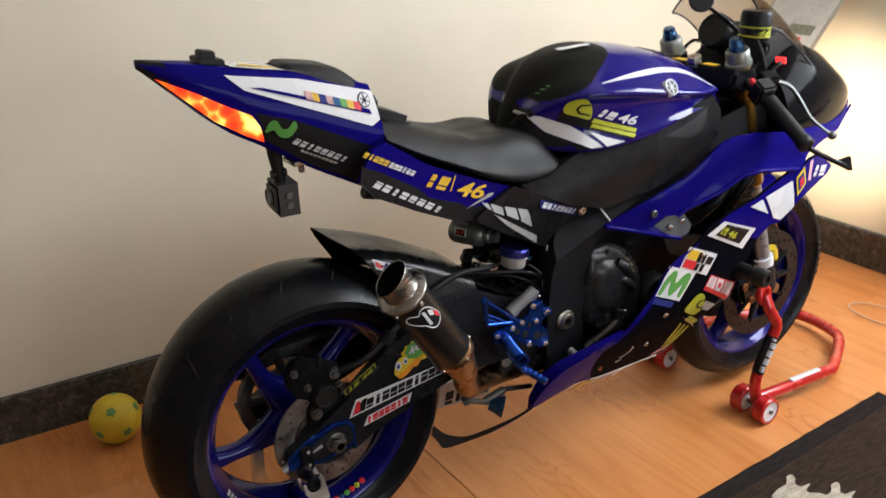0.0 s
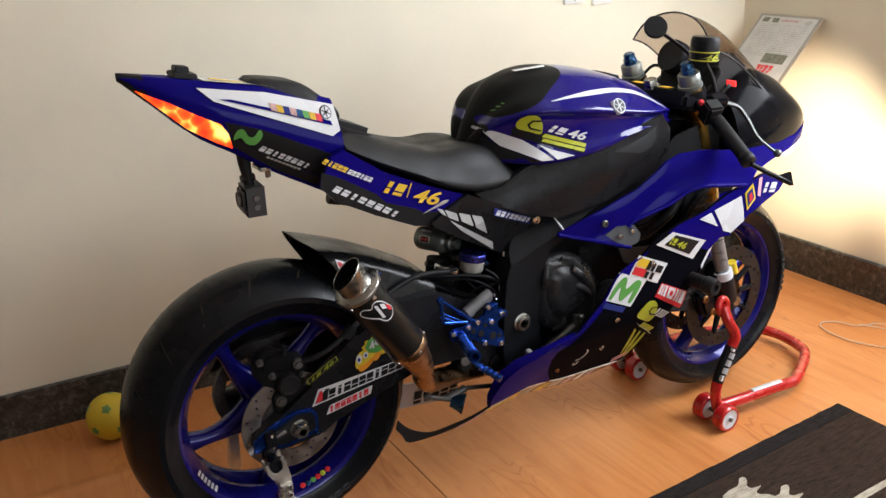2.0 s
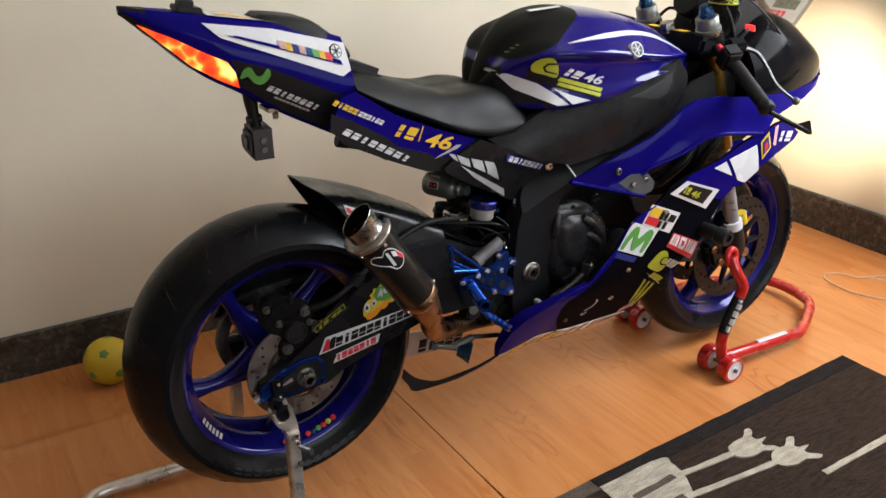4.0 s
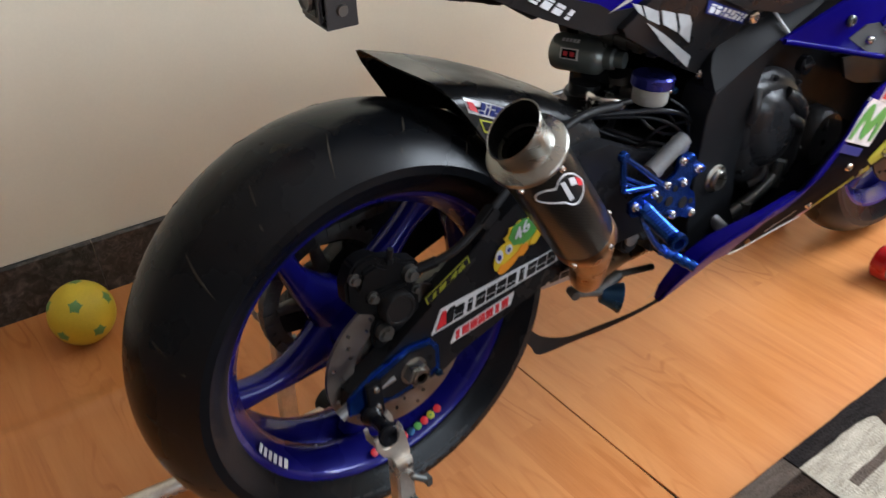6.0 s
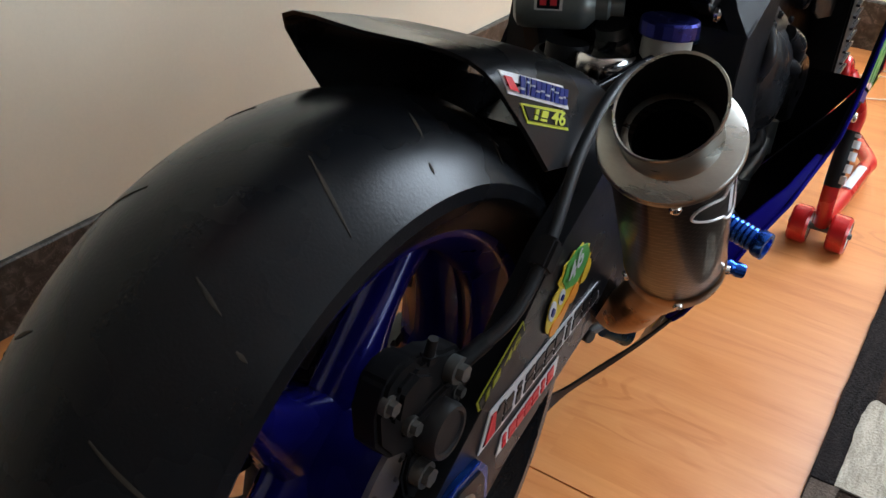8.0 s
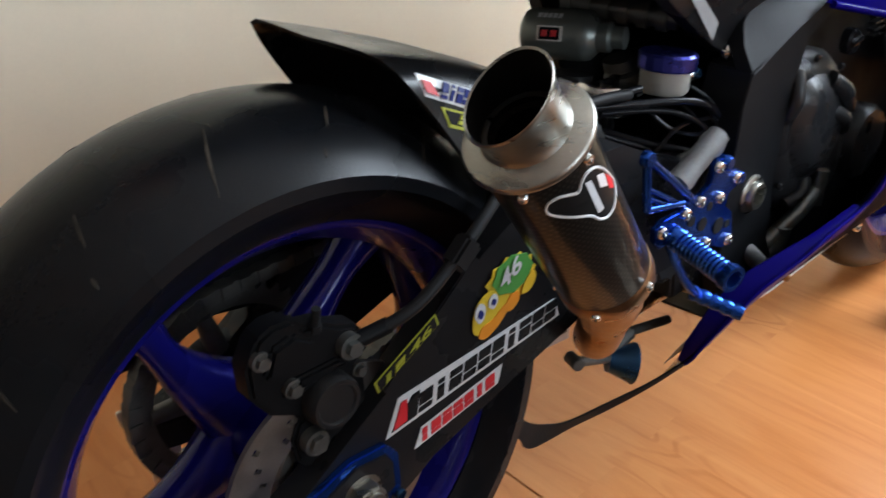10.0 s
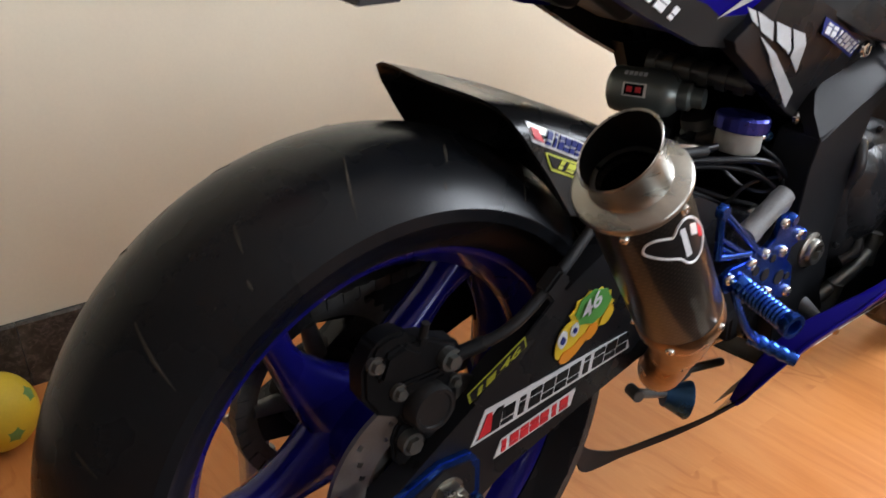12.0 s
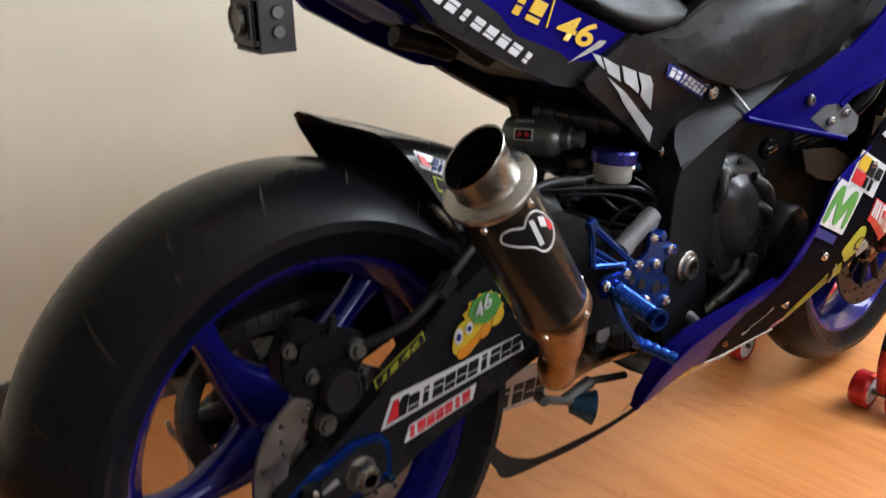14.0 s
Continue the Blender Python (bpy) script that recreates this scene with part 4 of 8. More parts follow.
FW = (1.362, 0.0, 0.312)
front = wheel("front_wheel", FW, 0.300, 0.124, 0.230, 0.096, 5, 20, 0.060, "blue cast front wheel", "black road tyre with worn side print")
for s in (-1, 1):
    drilled_disc("brake_disc", (FW[0], s * 0.066, FW[2]), 0.112, 0.155, 0.005, DARK_DISC, front, "drilled steel brake disc", (0.124, 0.134, 0.145))
    hub = part("disc_carrier", lathe(bmesh.new(), [(0.040, -0.005), (0.066, -0.005), (0.066, 0.005), (0.040, 0.005), (0.040, -0.005)], (FW[0], s * 0.062, FW[2]), (0, 1, 0), 40), DARK_BRONZE, front, "dark bronze disc carrier")
    for k in range(10):
        a = k * 0.6283
        part("carrier_arm", bar(bmesh.new(), V(FW[0] + 0.06 * math.cos(a), s * 0.064, FW[2] + 0.06 * math.sin(a)), V(FW[0] + 0.118 * math.cos(a), s * 0.066, FW[2] + 0.118 * math.sin(a)), 0.009, 0.007, 8), BLACK, hub)
bm = bmesh.new()
for k in range(9):
    a = radians(-12 + k * 4.2)
    ring_faces(bm, [[(FW[0] + r * math.cos(a + q), -0.0615 - d, FW[2] + r * math.sin(a + q)) for r, q in ((0.258, 0), (0.258, 0.045), (0.270, 0.045), (0.270, 0))] for d in (0.0, 0.0016)])
part("side_print", bm, WORN_PRINT, front, "worn pale lettering bars")

# -- swingarm --
swing = part("swingarm", bar(bmesh.new(), V(0.573, -0.14, 0.50), V(0.573, 0.14, 0.50), 0.032), SATIN, bike, "black swingarm")
ARM = [(-0.100, 0.398), (-0.095, 0.430), (-0.045, 0.452), (0.045, 0.505), (0.165, 0.590), (0.26, 0.635), (0.36, 0.630), (0.45, 0.58), (0.585, 0.545), (0.61, 0.50), (0.58, 0.45), (0.45, 0.445), (0.30, 0.455), (0.20, 0.432), (0.09, 0.402), (0.055, 0.385), (-0.02, 0.378)]


def arm_y(x, z):
    return -0.118 - 0.004 * clamp(x / 0.5)


for s in (1, -1):
    part("arm", sheet(ARM, arm_y, 0.030, 0.03, s), SATIN, swing, "tapered black swingarm beam", bevel=0.006)
bm = bmesh.new()
box(bm, (0.40, 0, 0.53), (0.10, 0.19, 0.10))
part("cross_beam", bm, SATIN, swing, bevel=0.012)
bm = sheet([(0.05, 0.498), (0.165, 0.583), (0.155, 0.594), (0.04, 0.511)], lambda x, z: -0.121, 0.004, 0.03)
part("rib", bm, SATIN, swing, bevel=0.002)
# adjuster, axle nut, spool
PLATE = [(-0.104, 0.400), (-0.100, 0.424), (-0.060, 0.447), (-0.005, 0.463), (0.033, 0.458), (0.045, 0.440), (0.044, 0.402), (0.030, 0.395), (-0.03, 0.388), (-0.08, 0.392)]
part("adjuster_plate", sheet(PLATE, lambda x, z: -0.1255, 0.008, 0.05), ANODISED, swing, "blue anodised chain adjuster", bevel=0.0025)
part("slider", sheet([(-0.066, 0.412), (-0.050, 0.438), (-0.002, 0.455), (0.030, 0.450), (0.037, 0.436), (0.036, 0.407), (0.0, 0.400), (-0.04, 0.396)], lambda x, z: -0.1275, 0.008, 0.06), SATIN, swing, "dark sliding block", bevel=0.001)
bm = bmesh.new()
bar(bm, V(0, -0.12, 0.422), V(0, 0.13, 0.422), 0.012)
lathe(bm, [(0.021, -0.124), (0.021, -0.128)], (0, 0, 0.422), (0, 1, 0), 28, True)
lathe(bm, [(0.0185, -0.128), (0.0185, -0.141), (0.0165, -0.144)], (0, 0, 0.422), (0, 1, 0), 6, True)
lathe(bm, [(0.0125, -0.144), (0.0125, -0.147), (0.0085, -0.147), (0.0085, -0.120)], (0, 0, 0.422), (0, 1, 0), 20, True)
part("axle_nut", bm, STEEL, swing, "steel axle with its nut")
bm = bmesh.new()
bar(bm, V(-0.112, -0.115, 0.398), V(-0.088, -0.115, 0.408), 0.0085, seg=14)
bar(bm, V(-0.088, -0.1175, 0.408), V(-0.03, -0.1275, 0.428), 0.004, seg=10)
part("adjuster_bolt", bm, FORK_GREY, swing, "grey steel adjuster bolt")
placed("bolt", BOLT_BLUE, along((0.039, -0.126, 0.396), OUT), swing, "blue bolt head")
bm = bmesh.new()
box(bm, (-0.066, -0.1305, 0.412), (0.024, 0.008, 0.062))
lathe(bm, [(0.017, -0.002), (0.017, 0.006), (0.0105, 0.014), (0.0105, 0.036), (0.0165, 0.043), (0.0180, 0.046), (0.0180, 0.050), (0.0165, 0.052), (0.0075, 0.052), (0.0068, 0.046), (0.0, 0.046)], (-0.073, -0.128, 0.389), OUT, 28, True)
part("stand_spool", bm, BLACK, swing, "black stand spool on a bracket", bevel=0.002)
for z in (0.432, 0.402):
    placed("bolt", BOLT_SMALL, along((-0.064, -0.1345, z), OUT), swing)
# rear caliper, hose
CAL = [(-0.069, 0.584), (-0.055, 0.606), (-0.040, 0.611), (-0.022, 0.609), (-0.014, 0.597), (0.004, 0.592), (0.018, 0.582), (0.036, 0.574), (0.046, 0.556), (0.044, 0.546), (0.030, 0.538), (0.036, 0.520), (0.035, 0.496), (0.022, 0.480), (-0.004, 0.474), (-0.012, 0.488), (-0.028, 0.505), (-0.036, 0.520), (-0.056, 0.532), (-0.070, 0.556)]
cal = part("rear_caliper", sheet(CAL, lambda x, z: -0.103, 0.026, 0.05), CALIPER_BLACK, swing, "black rear brake caliper", bevel=0.004)
part("piston_cap", lathe(bmesh.new(), [(0.0245, -0.006), (0.0245, 0.008), (0.0225, 0.0125), (0.019, 0.0125), (0.0175, 0.0105), (0.0, 0.0105)], (-0.005, -0.108, 0.524), OUT, 32), DARK, cal, "round black piston cap")
part("caliper_bridge", sheet([(-0.058, 0.572), (-0.048, 0.596), (-0.026, 0.600), (-0.008, 0.586), (-0.012, 0.566), (-0.030, 0.560)], lambda x, z: -0.110, 0.012, 0.05), CALIPER_BLACK, cal, bevel=0.004)
part("caliper_rib", sheet([(-0.046, 0.548), (-0.030, 0.558), (0.012, 0.556), (0.020, 0.548), (0.006, 0.545), (-0.034, 0.540)], lambda x, z: -0.108, 0.008, 0.05), CALIPER_BLACK, cal, bevel=0.003)
part("bracket", sheet([(-0.034, 0.510), (-0.006, 0.520), (0.034, 0.500), (0.058, 0.470), (0.040, 0.440), (-0.02, 0.440), (-0.040, 0.470), (-0.042, 0.494)], lambda x, z: -0.101, 0.010, 0.05), CALIPER_BLACK, cal, bevel=0.003)
for (x, z), r, far, mt in (((-0.025, 0.489), 0.0085, -0.116, GREASY), ((-0.035, 0.551), 0.006, -0.113, GREASY), ((-0.056, 0.588), 0.006, -0.110, GREASY), ((0.030, 0.532), 0.005, -0.110, GREASY)):
    bm = bmesh.new()
    bar(bm, V(x, -0.095, z), V(x, far, z), r, seg=6)
    bar(bm, V(x, -0.095, z), V(x, far + 0.005, z), r * 1.4, seg=16)
    part("caliper_bolt", bm, mt, cal, "worn bolt head")
bm = bmesh.new()
bar(bm, V(-0.004, -0.100, 0.588), V(-0.001, -0.104, 0.610), 0.0048, 0.0040, 10)
bar(bm, V(-0.004, -0.100, 0.588), V(-0.003, -0.101, 0.595), 0.0065, seg=6)
part("bleed_nipple", bm, DARK, cal)
bm = bmesh.new()
bar(bm, V(0.022, -0.096, 0.563), V(0.022, -0.118, 0.563), 0.0075, seg=6)
bar(bm, V(0.022, -0.100, 0.563), V(0.022, -0.112, 0.563), 0.0115, seg=18)
part("banjo_bolt", bm, GUNMETAL, cal)
part("lug", bar(bmesh.new(), V(0.022, -0.106, 0.563), V(0.060, -0.112, 0.566), 0.0075, seg=12), CALIPER_BLACK, cal)
bm = bmesh.new()
tube(bm, curvy([(0.052, -0.111, 0.565), (0.09, -0.122, 0.580), (0.15, -0.118, 0.610), (0.24, -0.10, 0.65), (0.33, -0.09, 0.67), (0.42, -0.08, 0.655)], 6), 0.006, 10)
part("brake_hose", bm, DARK, swing, "ribbed black brake hose")
bm = bmesh.new()
box(bm, None, (0.030, 0.018, 0.022), pose(0.14, -0.120, 0.604, 0, -38, 0))
part("hose_clip", bm, DARK, swing, bevel=0.003)
# chain with its guard on the far side
bm = bmesh.new()
chain = [(0.11 * math.cos(a), 0.428 + 0.11 * math.sin(a)) for a in steps(radians(95), radians(265), 34)]
link = [(x, 0.089, z) for x, z in chain]
path = [(0.52, 0.089, 0.545)] + link + [(0.52, 0.089, 0.465)]
fine = []
for a, b in zip(path, path[1:]):
    n = max(1, round((V(*b) - V(*a)).length / 0.0105))
    fine += [V(*a).lerp(V(*b), k / n) for k in range(n)]
for k, p in enumerate(fine[:-1]):
    d = (fine[k + 1] - p).normalized()
    m = along(p, d, (0, 1, 0))
    box(bm, None, (0.014, 0.0135 if k % 2 else 0.018, 0.0135), m)
part("chain", bm, GREASY, swing, "greasy grey drive chain")
part("chain_guard", sheet([(0.16, 0.262), (0.52, 0.205), (0.53, 0.275), (0.40, 0.29), (0.20, 0.33)], lambda x, z: 0.088, 0.006, 0.1), CAST, swing, "grey lower chain guard")
part("upper_chain_guard", sheet([(-0.112, 0.494), (-0.085, 0.530), (-0.015, 0.584), (0.110, 0.615), (0.32, 0.625), (0.32, 0.46), (0.15, 0.475), (0.0, 0.508), (-0.07, 0.492)], lambda x, z: 0.098, 0.006, 0.06), CALIPER_BLACK, swing, "black upper chain guard", bevel=0.002)
part("guard_print", marks(lambda x, z: 0.088, (0.385, 0.232), (0.52, 0.219), 0.034, 5, 0.2, 0.8), PRINT_BLACK, swing, "black lettering bars")

# stickers on the swingarm
def arm_sticker(corners, material, name, label, off):
    return part(name, sheet(corners, arm_y, 0.001, 0.03, 1, None, off), material, swing, label)


A0, A1 = np.array((0.037, 0.457)), np.array((0.264, 0.476))


def arm_uv(u, v):
    p = A0 + (A1 - A0) * u + np.array((0.010 - 0.016 * u, 0.036 - 0.013 * u)) * v
    return (p[0], p[1])


arm_sticker([arm_uv(0, 0), arm_uv(1, 0), arm_uv(1, 1), arm_uv(0.04, 1)], WHITE, "sticker", "white sticker with a black lettered band", 0.0014)
arm_sticker([arm_uv(0.025, 0.12), arm_uv(0.155, 0.12), arm_uv(0.155, 0.3), arm_uv(0.16, 0.85), arm_uv(0.12, 0.85)], PRINT_BLACK, "sticker_mark", "black emblem shape", 0.0024)
arm_sticker([arm_uv(0.03, 0.16), arm_uv(0.10, 0.20), arm_uv(0.085, 0.85), arm_uv(0.055, 0.85)], RED, "sticker_mark", "red emblem shape", 0.0032)
part("sticker_print", marks(arm_y, arm_uv(0.165, 0.14), arm_uv(0.985, 0.16), 0.0195, 10, 0.3, 0.84, 0.0026), PRINT_BLACK, swing, "black lettering bars")
B0, B1 = np.array((0.067, 0.426)), np.array((0.175, 0.440))


def brk_uv(u, v):
    p = B0 + (B1 - B0) * u + np.array((0.007, 0.0195)) * v
    return (p[0], p[1])


arm_sticker([brk_uv(0, 0), brk_uv(1, 0), brk_uv(1, 1), brk_uv(0.03, 1)], WHITE, "sticker", "small white sticker with red lettering", 0.0014)
part("sticker_print", marks(arm_y, brk_uv(0.05, 0.16), brk_uv(0.96, 0.16), 0.0135, 7, 0.2, 0.84, 0.0026), RED, swing, "red lettering bars")
C0, C1 = np.array((0.035, 0.512)), np.array((0.107, 0.547))


def vr_uv(u, v):
    p = C0 + (C1 - C0) * u + np.array((-0.003, 0.012)) * v
    return (p[0], p[1])


arm_sticker([vr_uv(0, 0), vr_uv(1, 0), vr_uv(1, 1), vr_uv(0, 1)], DULL_YELLOW, "sticker", "black and yellow bordered sticker", 0.0028)
arm_sticker([vr_uv(0.03, 0.1), vr_uv(0.97, 0.1), vr_uv(0.97, 0.9), vr_uv(0.03, 0.9)], PRINT_BLACK, "sticker_mark", "black field", 0.0036)
part("sticker_print", marks(arm_y, vr_uv(0.08, 0.22), vr_uv(0.46, 0.22), 0.0062, 2, 0.3, 0.8, 0.0046), DULL_YELLOW, swing, "yellow lettering bars")
part("sticker_print", digits("46", arm_y, vr_uv(0.52, 0.22), vr_uv(0.90, 0.22), 0.0046, 0.36), DULL_YELLOW, swing, "yellow number 46")
def scallop(cx, cz, rx, rz, n, depth):
    """A rounded outline with n notches."""
    return [(cx + rx * (1 - depth * (k % 2)) * math.cos(math.pi * k / n), cz + rz * (1 - depth * (k % 2)) * math.sin(math.pi * k / n)) for k in range(2 * n)]


for outline, mt, name, label, off in (
        (scallop(0.197, 0.551, 0.034, 0.026, 11, 0.16), YELLOW, "sticker", "yellow, green and orange patched sticker", 0.0026),
        (curvy([(0.146, 0.523), (0.150, 0.511), (0.168, 0.510), (0.184, 0.520), (0.190, 0.534), (0.182, 0.546), (0.166, 0.550), (0.152, 0.542)], 4, True), YELLOW, "sticker", "bright yellow patch", 0.0030),
        (scallop(0.199, 0.556, 0.027, 0.0205, 8, 0.10), GREEN, "sticker_mark", "green patch", 0.0036),
        (curvy([(0.152, 0.508), (0.160, 0.503), (0.176, 0.509), (0.190, 0.521), (0.187, 0.528), (0.170, 0.519), (0.157, 0.517)], 4, True), ORANGE, "sticker_mark", "orange patch", 0.0040),
        (curvy([(0.186, 0.522), (0.196, 0.518), (0.206, 0.526), (0.204, 0.535), (0.193, 0.533)], 4, True), ORANGE, "sticker_mark", "orange patch", 0.0040),
        (curvy([(0.209, 0.530), (0.220, 0.529), (0.229, 0.540), (0.225, 0.549), (0.214, 0.541)], 4, True), AMBER, "sticker_mark", "amber patch", 0.0042),
        (curvy([(0.149, 0.530), (0.154, 0.523), (0.161, 0.529), (0.161, 0.540), (0.155, 0.544), (0.149, 0.538)], 4, True), PALE, "sticker_mark", "white patch", 0.0042),
        (curvy([(0.166, 0.536), (0.172, 0.531), (0.178, 0.538), (0.175, 0.546), (0.168, 0.544)], 4, True), PALE, "sticker_mark", "white patch", 0.0042),
        (curvy([(0.1515, 0.532), (0.155, 0.528), (0.1585, 0.533), (0.155, 0.538)], 4, True), NAVY, "sticker_mark", "", 0.0052),
        (curvy([(0.169, 0.538), (0.172, 0.535), (0.175, 0.539), (0.172, 0.542)], 4, True), NAVY, "sticker_mark", "", 0.0052)):
    arm_sticker(outline, mt, name, label, off)
part("sticker_print", digits("46", arm_y, (0.184, 0.546), (0.212, 0.560), 0.005, 0.8), WHITE, swing, "white number 46")

# -- hugger over the tyre --
def hugger_rings():
    """From the rear edge, whose left corner kicks up, to the front end under the seat."""
    back = [(0.150, 0.118, 0.690), (0.102, 0.108, 0.777), (0.110, 0.03, 0.776), (0.126, -0.053, 0.766), (0.158, -0.078, 0.712), (0.188, -0.094, 0.652)]
    front = [(0.380, 0.113, 0.560), (0.380, 0.104, 0.640), (0.380, 0.02, 0.652), (0.380, -0.066, 0.640), (0.380, -0.088, 0.600), (0.380, -0.097, 0.560)]
    rings = []
    for t in steps(0, 1, 12):
        sec = [V(*a).lerp(V(*b), t) + V(0, 0, 0.016 * math.sin(math.pi * t) * (1 - abs(k - 2.5) / 4)) for k, (a, b) in enumerate(zip(back, front))]
        outer = [V(*p) for p in curvy(sec, 4)]
        mid = V(sum(p.x for p in outer) / len(outer), 0.01, 0.60)
        rings.append(outer + [p + (mid - p).normalized() * 0.004 for p in outer[::-1]])
    return rings


hug = part("hugger", ring_faces(bmesh.new(), hugger_rings()), HUGGER_BLACK, bike, "glossy black rear hugger over the tyre", sharp=50)
hug_side = skin_of(hug)


part("sticker", sheet([(0.153, 0.732), (0.245, 0.681), (0.243, 0.703), (0.151, 0.751)], hug_side, 0.001, 0.03, 1, None, 0.001), WHITE, hug, "white sticker with blue lettering")
part("sticker_print", marks(hug_side, (0.168, 0.7265), (0.242, 0.686), 0.0135, 10, 0.3, 0.82, 0.0025), NAVY, hug, "dark blue lettering bars")
part("sticker_mark", sheet([(0.155, 0.735), (0.167, 0.728), (0.163, 0.741), (0.154, 0.746)], hug_side, 0.001, 0.03, 1, None, 0.0025), RED, hug, "red emblem")
part("sticker", sheet([(0.170, 0.701), (0.236, 0.666), (0.234, 0.685), (0.167, 0.719)], hug_side, 0.001, 0.03, 1, None, 0.001), NEON, hug, "yellow and black sticker")
part("sticker_mark", sheet([(0.172, 0.703), (0.234, 0.670), (0.232, 0.683), (0.170, 0.716)], hug_side, 0.001, 0.03, 1, None, 0.002), PRINT_BLACK, hug)
part("sticker_print", marks(hug_side, (0.176, 0.7025), (0.200, 0.6895), 0.0085, 2, 0.3, 0.8, 0.0032), NEON, hug, "yellow lettering bars")
part("sticker_print", digits("46", hug_side, (0.205, 0.6868), (0.229, 0.674), 0.0032, 0.62), NEON, hug, "yellow number 46")

# -- exhaust --
exh = part("exhaust", tube(bmesh.new(), curvy([(0.238, -0.198, 0.569), (0.258, -0.188, 0.535), (0.284, -0.166, 0.490), (0.298, -0.146, 0.450), (0.326, -0.120, 0.416), (0.38, -0.085, 0.392), (0.46, -0.06, 0.372), (0.60, -0.04, 0.34)], 6),
                           [0.040 - 0.015 * min(1, k / 14) for k in range(43)], 24), HEAT, bike, "heat-tinted steel exhaust pipe")
E1, E2 = V(0.137, -0.212, 0.730), V(0.238, -0.198, 0.569)
AX = (E2 - E1).normalized()
LEN = (E2 - E1).length
part("silencer", lathe(bmesh.new(), [(0.026, -0.014), (0.0425, -0.012), (0.0435, -0.008), (0.0435, LEN + 0.004), (0.0415, LEN + 0.010), (0.026, LEN + 0.012)], E1, AX, 64), CARBON, exh, "short carbon fibre silencer", sharp=50)
part("end_ring", lathe(bmesh.new(), [(0.044, -0.006), (0.0452, -0.0105), (0.0490, -0.012), (0.0505, -0.0150), (0.0502, -0.0180), (0.0485, -0.0200), (0.0370, -0.0220), (0.0340, -0.0235), (0.028, -0.0235)], E1, AX, 64), STEEL, exh, "brushed steel end ring", sharp=60)
# slash-cut outlet tube, open
u, v, w = basis(AX)
slant = V(-0.85, 0.53, 0.0)
def cut_ring(r, h, cut):
    return [E1 + q + AX * (h + cut * q.dot(slant) * 0.36) for q in (r * (math.cos(a) * u + math.sin(a) * v) for a in (2 * math.pi * k / 48 for k in range(48)))]


part("outlet", ring_faces(bmesh.new(), [cut_ring(*c) for c in ((0.0362, -0.021, 0), (0.0340, -0.0250, 0.1), (0.0334, -0.031, 0.3), (0.0345, -0.048, 0.9), (0.0362, -0.0555, 1), (0.0372, -0.0575, 1), (0.0364, -0.0592, 1), (0.0350, -0.058, 1))], cap=False), STEEL, exh, "slash-cut steel outlet", sharp=70)
part("outlet_bore", ring_faces(bmesh.new(), [cut_ring(*c) for c in ((0.0351, -0.0578, 1), (0.0338, -0.050, 0.9), (0.0326, -0.02, 0.2), (0.0326, 0.12, 0), (0.001, 0.125, 0))], cap=False), SOOT, exh, "sooty black bore", sharp=70)
part("end_band", lathe(bmesh.new(), [(0.0432, LEN - 0.014), (0.0442, LEN - 0.012), (0.0442, LEN + 0.006), (0.038, LEN + 0.016)], E1, AX, 56), HEAT, exh)
inward = V(0.376, 0.875, 0.316).normalized()
ref = ((V(0.104, -0.231, 0.709) - E1) - AX * (V(0.104, -0.231, 0.709) - E1).dot(AX)).normalized()
for k in range(5):
    q = Matrix.Rotation(k * math.pi * 0.4, 3, AX) @ ref
    for h in (-0.001, LEN - 0.003):
        placed("bolt", BOLT_SMALL, along(E1 + AX * h + q * 0.0435, q), exh, "round rivet head")
# sticker on the silencer: a white-edged badge
def on_can(a, h, d=0.0):
    q = Matrix.Rotation(a, 3, AX) @ ref
    return E1 + AX * h + q * (0.0437 + d)


def can_patch(shape, d, material, label, name="sticker_mark"):
    bm = bmesh.new()
    rows = []
    n = len(shape)
    mid = (sum(p[0] for p in shape) / n, sum(p[1] for p in shape) / n)
    for s in (1.0, 0.75, 0.5, 0.25, 0.02):
        rows.append([on_can((mid[0] + (p[0] - mid[0]) * s) / 0.0435, mid[1] + (p[1] - mid[1]) * s, d) for p in shape])
    ring_faces(bm, rows, cap=False)
    return part(name, bm, material, exh, label)


BADGE = curvy([(-0.0107, 0.0172), (-0.0150, 0.0100), (-0.0232, 0.0085), (-0.0307, 0.0125), (-0.0367, 0.0155), (-0.0425, 0.0090), (-0.0495, 0.0075), (-0.0574, 0.0130), (-0.0650, 0.0260), (-0.0690, 0.0385), (-0.0715, 0.0500), (-0.0660, 0.0590), (-0.0575, 0.0640), (-0.0483, 0.0640), (-0.0415, 0.0580), (-0.0365, 0.0470), (-0.0263, 0.0375), (-0.0174, 0.0295), (-0.0114, 0.0230)], 3, True)
can_patch(BADGE, 0.0006, PRINT_BLACK, "black badge field", "sticker")
part("sticker_edge", tube(bmesh.new(), [on_can(x / 0.0435, h, 0.0008) for x, h in BADGE + BADGE[:1]], 0.0012, 6), WHITE, exh, "white edge of a badge")
can_patch([(-0.0435, 0.0130), (-0.0490, 0.0165), (-0.0485, 0.0530), (-0.0425, 0.0510)], 0.0012, PALE, "white lettering bar")
can_patch([(-0.0549, 0.0190), (-0.0630, 0.0275), (-0.0612, 0.0410), (-0.0530, 0.0320)], 0.0014, WHITE, "white badge stripe")
can_patch([(-0.0640, 0.0300), (-0.0700, 0.0440), (-0.0680, 0.0545), (-0.0615, 0.0456)], 0.0012, RED, "red badge stripe")
